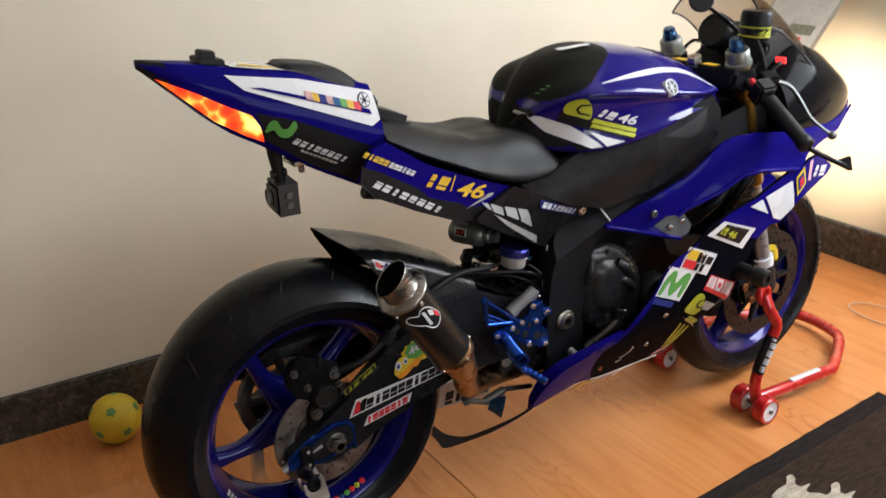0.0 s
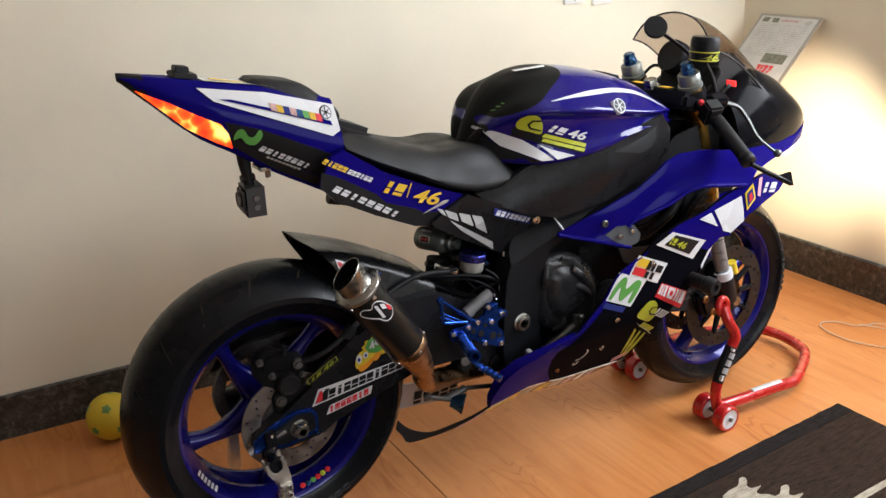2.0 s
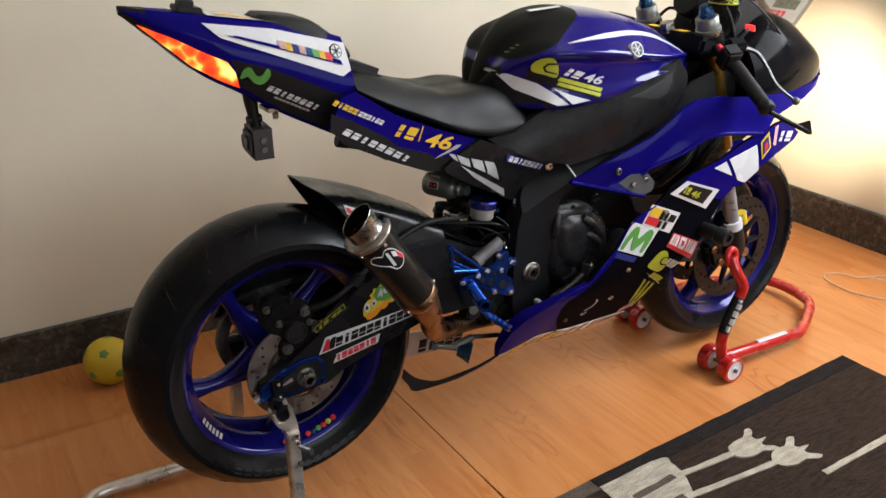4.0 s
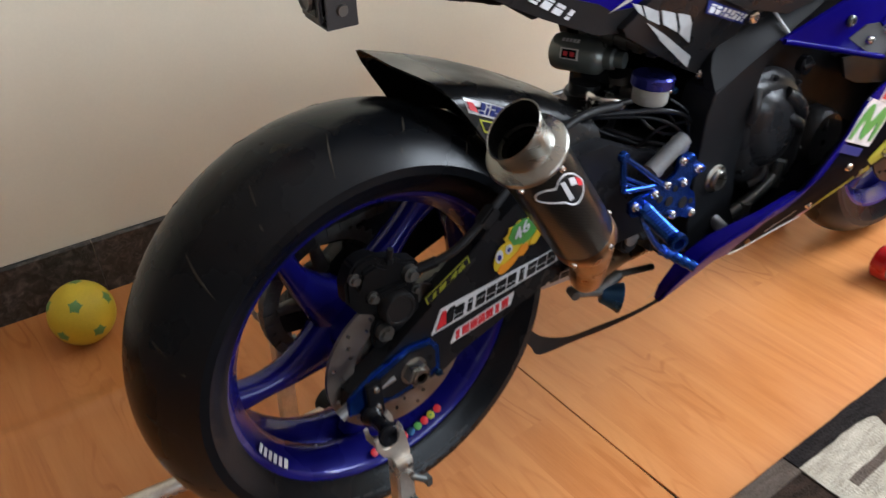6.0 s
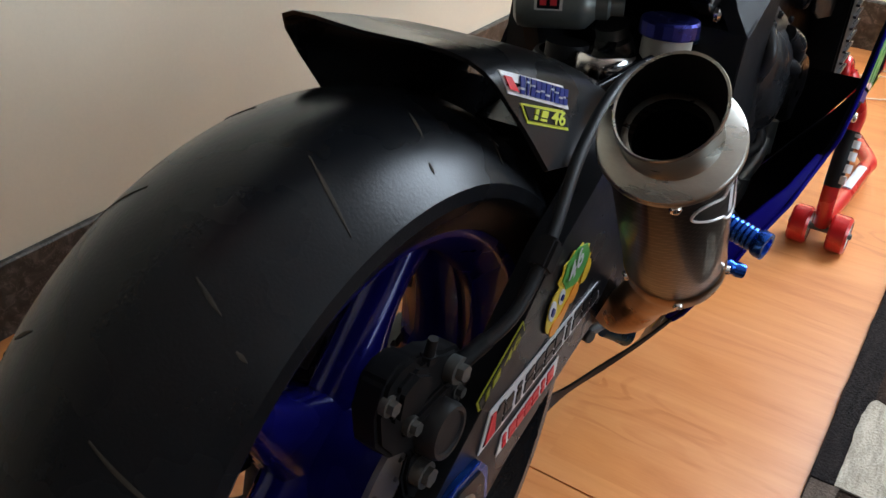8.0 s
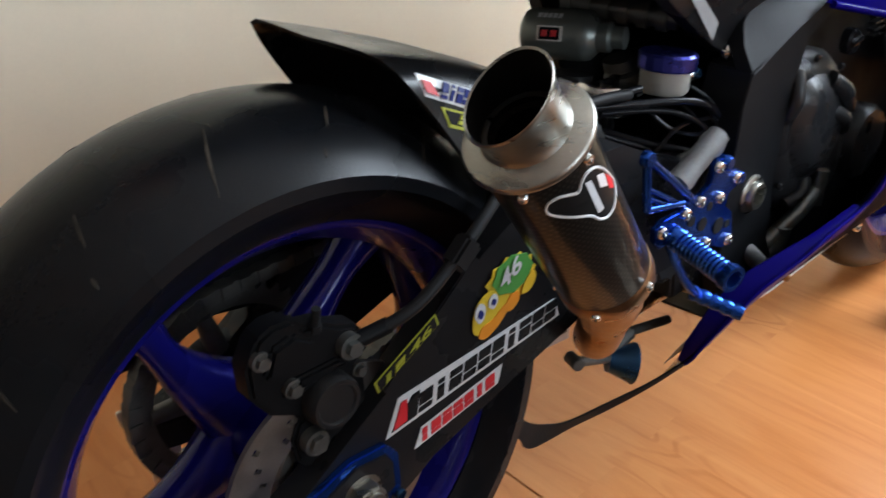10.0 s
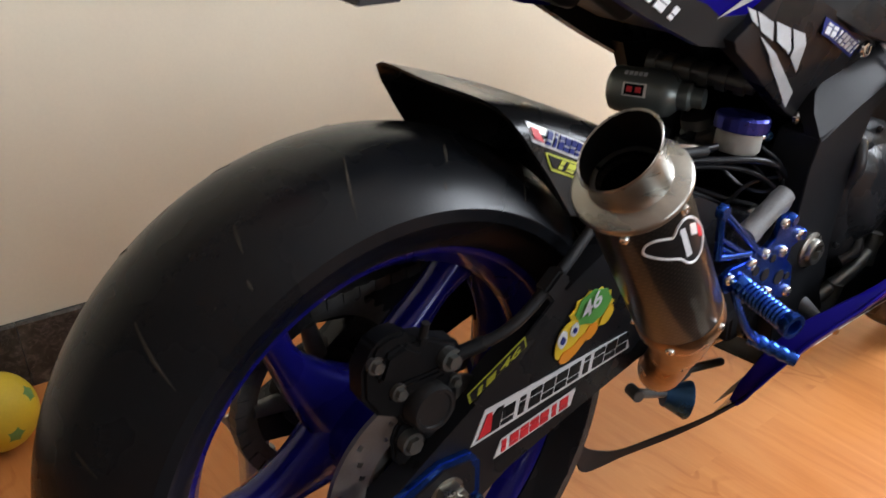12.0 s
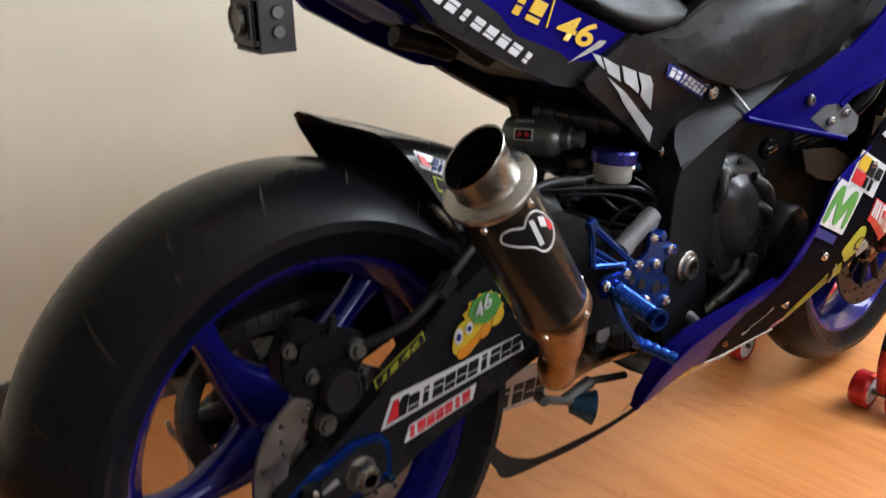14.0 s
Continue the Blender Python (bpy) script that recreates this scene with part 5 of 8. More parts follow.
# hanger spring and blue bung
bm = bmesh.new()
tube(bm, [(0.24 + 0.03 * t, -0.205 + 0.02 * t + 0.004 * math.cos(t * 60), 0.54 - 0.06 * t + 0.004 * math.sin(t * 60)) for t in steps(0, 1, 80)], 0.0012, 6)
part("spring", bm, BRIGHT, exh)
bm = bmesh.new()
bar(bm, V(0.395, -0.072, 0.322), V(0.448, -0.074, 0.334), 0.010, seg=14)
bar(bm, V(0.448, -0.074, 0.334), V(0.525, -0.078, 0.315), 0.006, seg=14)
bar(bm, V(0.338, -0.080, 0.352), V(0.400, -0.078, 0.322), 0.0065, seg=12)
bar(bm, V(0.334, -0.090, 0.354), V(0.342, -0.068, 0.352), 0.008, seg=12)
part("link_bracket", bm, GREASY, exh, "greasy grey cast bracket", bevel=0.001)
part("bung", lathe(bmesh.new(), [(0.002, 0.0), (0.015, 0.0), (0.0165, 0.006), (0.0205, 0.018), (0.0245, 0.028), (0.0262, 0.0315), (0.0262, 0.0335), (0.0235, 0.0335), (0.017, 0.024), (0.002, 0.020)], (0.406, -0.074, 0.314), (0.72, -0.62, -0.25), 40), ANODISED_PALE, exh, "blue anodised funnel-shaped plug", sharp=50)

# -- shock absorber and rear reservoir --
shock = part("rear_shock", bar(bmesh.new(), V(0.40, 0.02, 0.40), V(0.447, 0.02, 0.650), 0.024), DARK, bike, "rear shock with a gunmetal reservoir")
bm = bmesh.new()
coil = [(0.41 + 0.06 * t + 0.040 * math.cos(t * 44), 0.02 + 0.040 * math.sin(t * 44), 0.43 + 0.22 * t) for t in steps(0, 1, 170)]
tube(bm, coil, 0.0065, 8)
part("spring", bm, SATIN, shock, "black coil spring")
part("spring_collar", lathe(bmesh.new(), [(0.0, 0), (0.034, 0), (0.036, 0.003), (0.036, 0.030), (0.034, 0.033), (0.0, 0.033)], (0.452, -0.02, 0.612), (0.2, 0, 0.98), 36), BRIGHT, shock, "bright spring collar")
R0, R1 = V(0.438, 0.082, 0.688), V(0.478, -0.022, 0.690)
part("reservoir", lathe(bmesh.new(), [(0.0, 0), (0.020, 0), (0.0262, 0.004), (0.0285, 0.011), (0.0285, 0.070), (0.0270, 0.078), (0.0205, 0.085), (0.0170, 0.088), (0.0170, 0.101), (0.0125, 0.104), (0.0125, 0.118), (0.0, 0.118)], R0, R1 - R0, 40), RESERVOIR, shock, "gunmetal gas reservoir")
prof = [(0.0, 0.0)] + [p for k in range(6) for p in ((0.0155, k * 0.022), (0.0155, k * 0.022 + 0.012), (0.012, k * 0.022 + 0.012), (0.012, k * 0.022 + 0.022))] + [(0.0, 0.134)]
bm = lathe(bmesh.new(), prof, (0.470, 0.052, 0.722), (0.036, -0.10, -0.010), 20)
part("adjuster", bm, GUNMETAL, shock, "ribbed grey adjuster fitting")
part("lower_adjuster", lathe(bmesh.new(), [(0.0, 0), (0.019, 0), (0.019, 0.012), (0.016, 0.014), (0.021, 0.018), (0.023, 0.044), (0.0, 0.044)], (0.490, -0.012, 0.662), (0.007, -0.005, -0.042), 20), GUNMETAL, shock)
bm = bmesh.new()
d = (R1 - R0).normalized()
face = V(-0.66, -0.28, 0.55)
face = (face - d * face.dot(d)).normalized()
turn = d.cross(face)


def reservoir_patch(a0, a1, h0, h1, lift, material, label=""):
    """A curved label on the reservoir, by its angle from the side that faces the rear."""
    rows = [[R0 + d * h + (0.0285 + q) * (math.cos(a) * face + math.sin(a) * turn) for a in steps(a0, a1, 6)] for h, q in ((h0, lift), (h1, lift), (h1, lift - 0.0006), (h0, lift - 0.0006))]
    part("sticker", ring_faces(bmesh.new(), rows + rows[:1], closed=False), material, shock, label)


reservoir_patch(0.05, 0.62, 0.024, 0.054, 0.0010, WORN_WHITE, "white-edged emblem label")
reservoir_patch(0.11, 0.56, 0.027, 0.051, 0.0018, BLACK)
reservoir_patch(0.22, 0.44, 0.030, 0.037, 0.0026, RED, "red patch")
reservoir_patch(0.22, 0.44, 0.041, 0.048, 0.0026, RED, "red patch")
for k in range(5):
    reservoir_patch(-0.52, -0.30, 0.022 + 0.006 * k, 0.0265 + 0.006 * k, 0.0010, PALE, "pale lettering block" if k == 0 else "")

# brake fluid cup with a blue clamp
cup = part("rear_fluid_cup", lathe(bmesh.new(), [(0.0, 0), (0.024, 0), (0.027, 0.004), (0.027, 0.026), (0.0, 0.026)], (0.483, -0.078, 0.639), (0.15, 0, 0.98), 36), CLOUDY, bike, "cloudy brake fluid cup under a blue lid")
part("lid", lathe(bmesh.new(), [(0.0, 0.026), (0.031, 0.026), (0.032, 0.028), (0.032, 0.041), (0.030, 0.044), (0.0, 0.044)], (0.483, -0.078, 0.639), (0.15, 0, 0.98), 20), ANODISED_VIOLET, cup, "blue anodised lid", sharp=15)
bm = bmesh.new()
bar(bm, V(0.495, -0.086, 0.654), V(0.514, -0.094, 0.655), 0.009, seg=12)
part("clamp", bm, BRIGHT, cup)
placed("bolt", BOLT_BLUE, along((0.512, -0.098, 0.656), OUT), cup, "blue bolt head")
# hoses behind the frame
hose = part("breather_hose", tube(bmesh.new(), curvy([(0.33, -0.05, 0.655), (0.42, -0.085, 0.645), (0.50, -0.115, 0.63), (0.545, -0.118, 0.59), (0.535, -0.12, 0.55)], 6), 0.0045, 10), BLACK, bike, "black hose behind the frame")
for pts, r in (([(0.40, -0.06, 0.635), (0.47, -0.10, 0.625), (0.52, -0.12, 0.585), (0.50, -0.12, 0.54)], 0.0042), ([(0.36, -0.02, 0.64), (0.42, -0.05, 0.60), (0.47, -0.09, 0.57), (0.48, -0.10, 0.53)], 0.0045),
               ([(0.43, -0.04, 0.60), (0.46, -0.08, 0.585), (0.50, -0.11, 0.57), (0.52, -0.12, 0.545)], 0.005), ([(0.30, -0.04, 0.62), (0.32, -0.06, 0.655), (0.36, -0.07, 0.66), (0.44, -0.08, 0.655)], 0.0055)):
    part("hose", tube(bmesh.new(), curvy(pts, 6), r * 0.85, 10), BLACK, hose)
# loom of thin cables with clips, between the cup and the frame
for pts in ([(0.512, -0.094, 0.64), (0.535, -0.11, 0.615), (0.530, -0.12, 0.58), (0.548, -0.118, 0.545)], [(0.500, -0.07, 0.632), (0.520, -0.10, 0.60), (0.515, -0.115, 0.57), (0.532, -0.118, 0.53)],
            [(0.465, -0.06, 0.63), (0.480, -0.09, 0.600), (0.505, -0.11, 0.59), (0.512, -0.118, 0.60)], [(0.44, -0.05, 0.57), (0.455, -0.085, 0.575), (0.485, -0.10, 0.602), (0.530, -0.11, 0.602)],
            [(0.38, -0.06, 0.58), (0.42, -0.09, 0.575), (0.455, -0.105, 0.555), (0.470, -0.115, 0.53)]):
    part("cable", tube(bmesh.new(), curvy(pts, 6), 0.0028, 8), BLACK, hose)
for p, d, r, mt in (((0.532, -0.112, 0.612), (0.3, -0.2, -1), 0.0055, GUNMETAL), ((0.518, -0.116, 0.583), (0.1, -0.4, -1), 0.0050, BRIGHT), ((0.474, -0.112, 0.570), (1, -0.2, 0.3), 0.0060, GUNMETAL), ((0.452, -0.100, 0.566), (0.8, -0.3, 0.5), 0.0045, BRIGHT), ((0.524, -0.118, 0.548), (0.2, -0.1, -1), 0.0055, GUNMETAL)):
    part("cable_fitting", lathe(bmesh.new(), [(0.0, 0), (r, 0), (r * 1.1, 0.003), (r * 0.8, 0.004), (r * 0.8, 0.011), (r, 0.012), (r, 0.015), (0.0, 0.015)], p, d, 12), mt, hose, "small metal fitting")
bm = bmesh.new()
bar(bm, V(0.418, -0.148, 0.574), V(0.483, -0.151, 0.608), 0.0135, 0.012, 16)
bar(bm, V(0.474, -0.138, 0.602), V(0.474, -0.160, 0.596), 0.010, seg=12)
bar(bm, V(0.428, -0.138, 0.578), V(0.428, -0.158, 0.572), 0.008, seg=10)
part("master_cylinder", bm, CAST_DULL, hose, "grey cast master cylinder")

# -- rearset --
def set_y(x, z):
    return -0.163


SET = [(0.424, 0.562), (0.441, 0.556), (0.457, 0.563), (0.464, 0.583), (0.474, 0.588), (0.484, 0.582), (0.482, 0.570), (0.497, 0.566), (0.510, 0.562), (0.516, 0.550), (0.508, 0.540), (0.496, 0.538), (0.491, 0.524), (0.506, 0.510), (0.511, 0.480), (0.504, 0.470), (0.492, 0.470), (0.479, 0.478), (0.447, 0.492), (0.425, 0.510), (0.400, 0.520), (0.371, 0.521), (0.362, 0.533), (0.363, 0.547), (0.378, 0.552), (0.404, 0.551)]
seth = part("rearset", sheet(SET, set_y, 0.007, 0.04), ANODISED, bike, "blue anodised rearset with footpeg", bevel=0.0018)
bm = bmesh.new()
for a, b, r in (((0.346, 0.632), (0.424, 0.560), 0.0045), ((0.346, 0.632), (0.350, 0.574), 0.0045), ((0.350, 0.574), (0.412, 0.558), 0.0042), ((0.349, 0.598), (0.396, 0.566), 0.0032), ((0.350, 0.588), (0.384, 0.566), 0.0028)):
    bar(bm, V(a[0], -0.160, a[1]), V(b[0], -0.160, b[1]), r, seg=10)
lathe(bm, [(0.0, 0.006), (0.007, 0.006), (0.0085, 0.003), (0.0085, -0.003), (0.0, -0.003)], (0.346, -0.160, 0.631), OUT, 14)
part("heel_guard", bm, ANODISED, seth, "openwork blue heel guard")
for x, z in ((0.468, 0.579), (0.505, 0.553), (0.474, 0.541), (0.437, 0.551), (0.372, 0.541), (0.455, 0.493), (0.500, 0.478), (0.412, 0.546)):
    placed("bolt", BOLT, along((x, -0.163, z), OUT), seth)
for x, z, r in ((0.478, 0.505, 0.0095), (0.446, 0.520, 0.008), (0.496, 0.500, 0.005), (0.458, 0.537, 0.005), (0.425, 0.532, 0.006)):
    part("bore", lathe(bmesh.new(), [(r, 0), (r, 0.0012), (0.0, 0.0012)], (x, -0.163, z), OUT, 18), DARK, seth, "dark bored hole")
for x, z, r in ((0.486, 0.578, 0.008), (0.512, 0.551, 0.008)):
    part("mount_boss", lathe(bmesh.new(), [(0.0, 0.010), (r * 0.75, 0.010), (r, 0.007), (r, -0.02), (0.0, -0.02)], (x, -0.158, z), OUT, 16), ANODISED, seth)
PEG0, PEG1 = V(0.392, -0.160, 0.530), V(0.374, -0.247, 0.519)
prof = [(0.0, 0.0), (0.013, 0.0), (0.013, 0.018), (0.0105, 0.020)]
for k in range(10):
    prof += [(0.0128, 0.0215 + k * 0.0056), (0.0128, 0.0242 + k * 0.0056), (0.0116, 0.0252 + k * 0.0056), (0.0116, 0.0264 + k * 0.0056)]
prof += [(0.0135, 0.079), (0.0145, 0.082), (0.0145, 0.090), (0.0095, 0.090), (0.0085, 0.080)]
part("footpeg", lathe(bmesh.new(), prof, PEG0, PEG1 - PEG0, 20), ANODISED, seth, "knurled blue footpeg", sharp=60)
bm = bmesh.new()
tube(bm, curvy([(0.392, -0.158, 0.520), (0.400, -0.166, 0.490), (0.418, -0.170, 0.458), (0.440, -0.172, 0.436), (0.452, -0.176, 0.430)], 5), 0.0078, 12, flat=0.6)
part("brake_pedal", bm, ANODISED, seth, "blue anodised brake pedal")
prof = [(0.0, 0.0), (0.009, 0.0)] + [p for k in range(4) for p in ((0.0092, 0.005 + k * 0.013), (0.0078, 0.008 + k * 0.013), (0.0078, 0.010 + k * 0.013), (0.0092, 0.013 + k * 0.013))] + [(0.0085, 0.060), (0.0045, 0.060), (0.004, 0.052)]
part("toe_peg", lathe(bmesh.new(), prof, (0.437, -0.162, 0.437), (0.024, -0.051, -0.018), 16), ANODISED, seth, "ribbed blue toe peg")

# -- frame, engine --
SPAR = [(1.000, 0.880), (1.005, 0.80), (0.93, 0.755), (0.835, 0.715), (0.718, 0.690), (0.660, 0.665), (0.636, 0.60), (0.622, 0.50), (0.628, 0.42), (0.655, 0.372), (0.60, 0.352), (0.53, 0.372), (0.518, 0.44), (0.522, 0.52), (0.535, 0.62), (0.548, 0.656), (0.562, 0.660), (0.621, 0.680), (0.688, 0.701), (0.762, 0.728), (0.849, 0.764), (0.931, 0.803)]
CREASE = [(0.548, 0.652), (0.562, 0.656), (0.621, 0.679), (0.688, 0.700), (0.762, 0.727), (0.849, 0.763), (0.931, 0.802), (0.985, 0.835)]


def spar_y(x, z):
    return -0.146 - 0.010 * clamp((x - 0.6) / 0.4) + 0.008 * clamp((0.45 - z) / 0.1)


main = part("main_frame", bar(bmesh.new(), V(1.02, -0.06, 0.88), V(1.02, 0.06, 0.88), 0.05), FRAME_BLACK, bike, "black aluminium twin-spar main frame")
for s in (1, -1):
    part("spar", sheet(SPAR, spar_y, 0.055, 0.03, s), FRAME_BLACK, main, "broad black frame spar", bevel=0.004)
    part("spar_face", sheet(CREASE + [(0.995, 0.90), (0.956, 0.862), (0.884, 0.820), (0.813, 0.792), (0.727, 0.762), (0.604, 0.722), (0.570, 0.700), (0.556, 0.680)], lambda x, z: spar_y(x, z) - 0.001 + 0.75 * max(0, z - at(CREASE, x)[0]), 0.02, 0.03, s), FRAME_BLACK, main, "slanting upper face of the spar", bevel=0.002)
bm = bmesh.new()
tube(bm, [(0.683, -0.128, 0.742), (0.699, -0.1545, 0.704)], 0.0022, 8)
part("seam", bm, PALE, main, "pale scuffed seam")
bm = bmesh.new()
lathe(bm, [(0.024, 0.0), (0.024, 0.004), (0.021, 0.006), (0.017, 0.006)], (0.573, -0.144, 0.501), OUT, 28)
lathe(bm, [(0.0175, 0.004), (0.0175, 0.011), (0.016, 0.013), (0.011, 0.013), (0.010, 0.002), (0, 0.002)], (0.573, -0.144, 0.501), OUT, 12)
part("pivot_nut", bm, STEEL, main, "steel swingarm pivot nut")

eng = part("engine", sheet([(0.60, 0.34), (0.98, 0.30), (1.06, 0.42), (1.08, 0.60), (1.0, 0.74), (0.70, 0.70), (0.60, 0.62)], lambda x, z: -0.115, 0.23, 0.12), CALIPER_BLACK, bike, "black four-cylinder engine behind the fairing", bevel=0.012)
def dome(outline, y0, bulge, edge, step=0.012):
    """A cover that swells outwards from its outline, given in (x, z)."""
    ring = [np.array(p) for p in curvy(outline, 4, True)]
    segs = list(zip(ring, ring[1:] + ring[:1]))

    def rise(x, z):
        p, best = np.array((x, z)), 9.0
        for a, c in segs:
            t = clamp(float((p - a) @ (c - a)) / float((c - a) @ (c - a)))
            best = min(best, float(np.linalg.norm(p - a - (c - a) * t)))
        k = clamp(best / edge)
        return y0 - bulge * math.sin(k * math.pi / 2)

    return sheet([tuple(p) for p in ring], rise, 0.02, step)


COVER = [(0.630, 0.632), (0.680, 0.640), (0.742, 0.628), (0.792, 0.585), (0.818, 0.535), (0.815, 0.480), (0.800, 0.430), (0.755, 0.410), (0.690, 0.425), (0.645, 0.470), (0.622, 0.530), (0.618, 0.590)]
part("clutch_cover", dome(COVER, -0.125, 0.022, 0.024), COVER_BLACK, eng, "lobed black clutch cover", sharp=60)
part("clutch_bulge", dome([(0.660, 0.610), (0.715, 0.612), (0.760, 0.575), (0.775, 0.530), (0.745, 0.480), (0.690, 0.470), (0.650, 0.520), (0.645, 0.570)], -0.144, 0.018, 0.030), COVER_BLACK, eng, sharp=60)
for pts, r in (([(0.722, -0.150, 0.600), (0.745, -0.160, 0.580), (0.765, -0.155, 0.552)], 0.012), ([(0.728, -0.152, 0.560), (0.748, -0.162, 0.545), (0.770, -0.152, 0.522)], 0.010), ([(0.652, -0.142, 0.628), (0.642, -0.152, 0.600), (0.640, -0.142, 0.570)], 0.009), ([(0.700, -0.145, 0.480), (0.690, -0.150, 0.460), (0.672, -0.140, 0.448)], 0.009)):
    part("cover_rib", tube(bmesh.new(), curvy(pts, 5), r, 12), COVER_BLACK, eng, "smooth cast rib")
for x, z in ((0.640, 0.622), (0.700, 0.630), (0.765, 0.602), (0.806, 0.540), (0.803, 0.470), (0.765, 0.422), (0.700, 0.432), (0.650, 0.480), (0.628, 0.560)):
    placed("bolt", BOLT_DARK, along((x, -0.140, z), OUT), eng)
part("inner_shroud", sheet([(0.875, 0.612), (0.985, 0.592), (1.06, 0.555), (1.03, 0.520), (0.935, 0.548), (0.895, 0.570)], lambda x, z: -0.145, 0.004, 0.05), SHROUD, eng, "grey plastic inner shroud", bevel=0.001)
part("pickup_cover", lathe(bmesh.new(), [(0.052, -0.01), (0.052, 0.02), (0.046, 0.028), (0.0, 0.03)], (0.86, -0.125, 0.47), OUT, 36), COVER_BLACK, eng, "round black pickup cover")
bm = bmesh.new()
lathe(bm, [(0.016, 0), (0.016, 0.01), (0.013, 0.013), (0.0, 0.013)], (0.752, -0.148, 0.640), OUT, 24)
bar(bm, V(0.740, -0.160, 0.640), V(0.764, -0.160, 0.642), 0.005, seg=8)
part("oil_filler", bm, BLACK, eng, "black oil filler cap")
bm = bmesh.new()
tube(bm, curvy([(0.64, -0.135, 0.40), (0.69, -0.15, 0.43), (0.73, -0.15, 0.45), (0.76, -0.14, 0.46)], 5), 0.010, 10)
tube(bm, curvy([(0.64, -0.125, 0.36), (0.66, -0.14, 0.39), (0.665, -0.145, 0.42)], 5), 0.012, 10)
bar(bm, V(0.725, -0.15, 0.43), V(0.735, -0.152, 0.475), 0.012, 0.010, 12)
part("hose", bm, GUNMETAL, eng, "grey coolant pipe")
bm = bmesh.new()
box(bm, (0, 0, 0), (0.15, 0.012, 0.004))
FIN = mesh_of("cooling_fin", bm, COVER_BLACK)
for k in range(14):
    placed("cooling_fin", FIN, Matrix.Translation((0.96, -0.118, 0.605 + k * 0.009)), eng)
# lower casings behind the rearset
bm = bmesh.new()
for x, y, z, r in ((0.47, -0.10, 0.44, 0.030), (0.44, -0.09, 0.415, 0.022), (0.52, -0.11, 0.40, 0.026)):
    bar(bm, V(x, y + 0.03, z), V(x, y - 0.012, z), r, r * 0.9, 20)
box(bm, (0.54, -0.06, 0.43), (0.12, 0.10, 0.10))
part("gearbox_casing", bm, COVER_BLACK, eng, bevel=0.004)
part("casing_badge", lathe(bmesh.new(), [(0.014, 0), (0.014, 0.004), (0.010, 0.005)], (0.435, -0.105, 0.43), OUT, 20, True), CAST, eng)
bm = tube(bmesh.new(), curvy([(0.585, -0.13, 0.425), (0.60, -0.148, 0.40), (0.625, -0.152, 0.375)], 4), 0.011, 10)
part("sensor", bm, CAST, eng)
# inner dark parts seen through the fairing's opening
rad = part("radiator", sheet([(1.02, 0.40), (1.10, 0.38), (1.16, 0.70), (1.08, 0.76)], lambda x, z: -0.17, 0.34, 0.1), DARK, bike, "black radiator behind the fairing", bevel=0.004)
bm = bmesh.new()
box(bm, (0, 0, 0), (0.05, 0.006, 0.004))
FIN = mesh_of("fin", bm, COVER_BLACK)
for k in range(18):
    placed("fin", FIN, Matrix.Translation((1.079 + k * 0.0036, -0.172, 0.42 + k * 0.018)), rad)
duct = part("air_duct", tube(bmesh.new(), curvy([(0.92, -0.11, 0.69), (1.0, -0.115, 0.715), (1.1, -0.11, 0.735), (1.22, -0.10, 0.75)], 5), 0.035, 16), DARK, bike, "black air duct inside the fairing")
part("strut", tube(bmesh.new(), curvy([(0.96, -0.150, 0.63), (1.02, -0.175, 0.68), (1.06, -0.17, 0.73)], 5), 0.012, 10), SATIN, duct)
part("strut", tube(bmesh.new(), curvy([(1.06, -0.175, 0.64), (1.10, -0.18, 0.69), (1.16, -0.17, 0.72)], 5), 0.009, 10), SATIN, duct)

# -- tail, seat, tank --
# rows: x, top, height of the widest line, bottom, half width at the top, at the widest line, at the bottom
TAIL = [(-0.206, 1.186, 1.184, 1.182, 0.002, 0.004, 0.003), (-0.15, 1.176, 1.152, 1.122, 0.022, 0.033, 0.026), (-0.09, 1.162, 1.120, 1.062, 0.034, 0.050, 0.042), (-0.03, 1.148, 1.088, 1.022, 0.042, 0.066, 0.052),
        (0.05, 1.130, 1.055, 0.968, 0.048, 0.078, 0.060), (0.12, 1.108, 1.022, 0.926, 0.052, 0.088, 0.066), (0.185, 1.082, 0.995, 0.888, 0.056, 0.097, 0.072)]


def tail_shape(r):
    top, mid, low, a, b, c = r
    return [(0, top + 0.004), (-a * 0.6, top + 0.002), (-a, top), (-b, mid), (-c, low), (-c * 0.5, low - 0.004), (0, low - 0.005)]


tail = part("tail_cowl", body(TAIL, steps(-0.206, 0.186, 28), tail_shape, 4), BLUE, bike, "pointed dark blue tail cowl", sharp=60)
tail_y = skin_of(tail)
LIGHT = [(-0.184, 1.158), (-0.130, 1.129), (-0.085, 1.100), (-0.048, 1.079), (-0.036, 1.058), (-0.030, 1.027), (-0.059, 1.043), (-0.105, 1.075), (-0.150, 1.122)]
part("tail_light", sheet(LIGHT, tail_y, 0.006, 0.02, 1, None, 0.005), TAIL_GLOW, tail, "lit red and amber tail light", bevel=0.001)
part("tail_light", sheet(LIGHT, tail_y, 0.006, 0.02, -1, None, 0.005), TAIL_GLOW, tail)
part("underside", sheet([(-0.195, 1.163), (-0.030, 1.031), (0.05, 0.968), (0.185, 0.888), (0.185, 0.91), (0.05, 0.99), (-0.03, 1.05), (-0.06, 1.068)], lambda x, z: tail_y(x, z) - 0.0018, 0.01, 0.03), DARK, tail, "black underside edge")
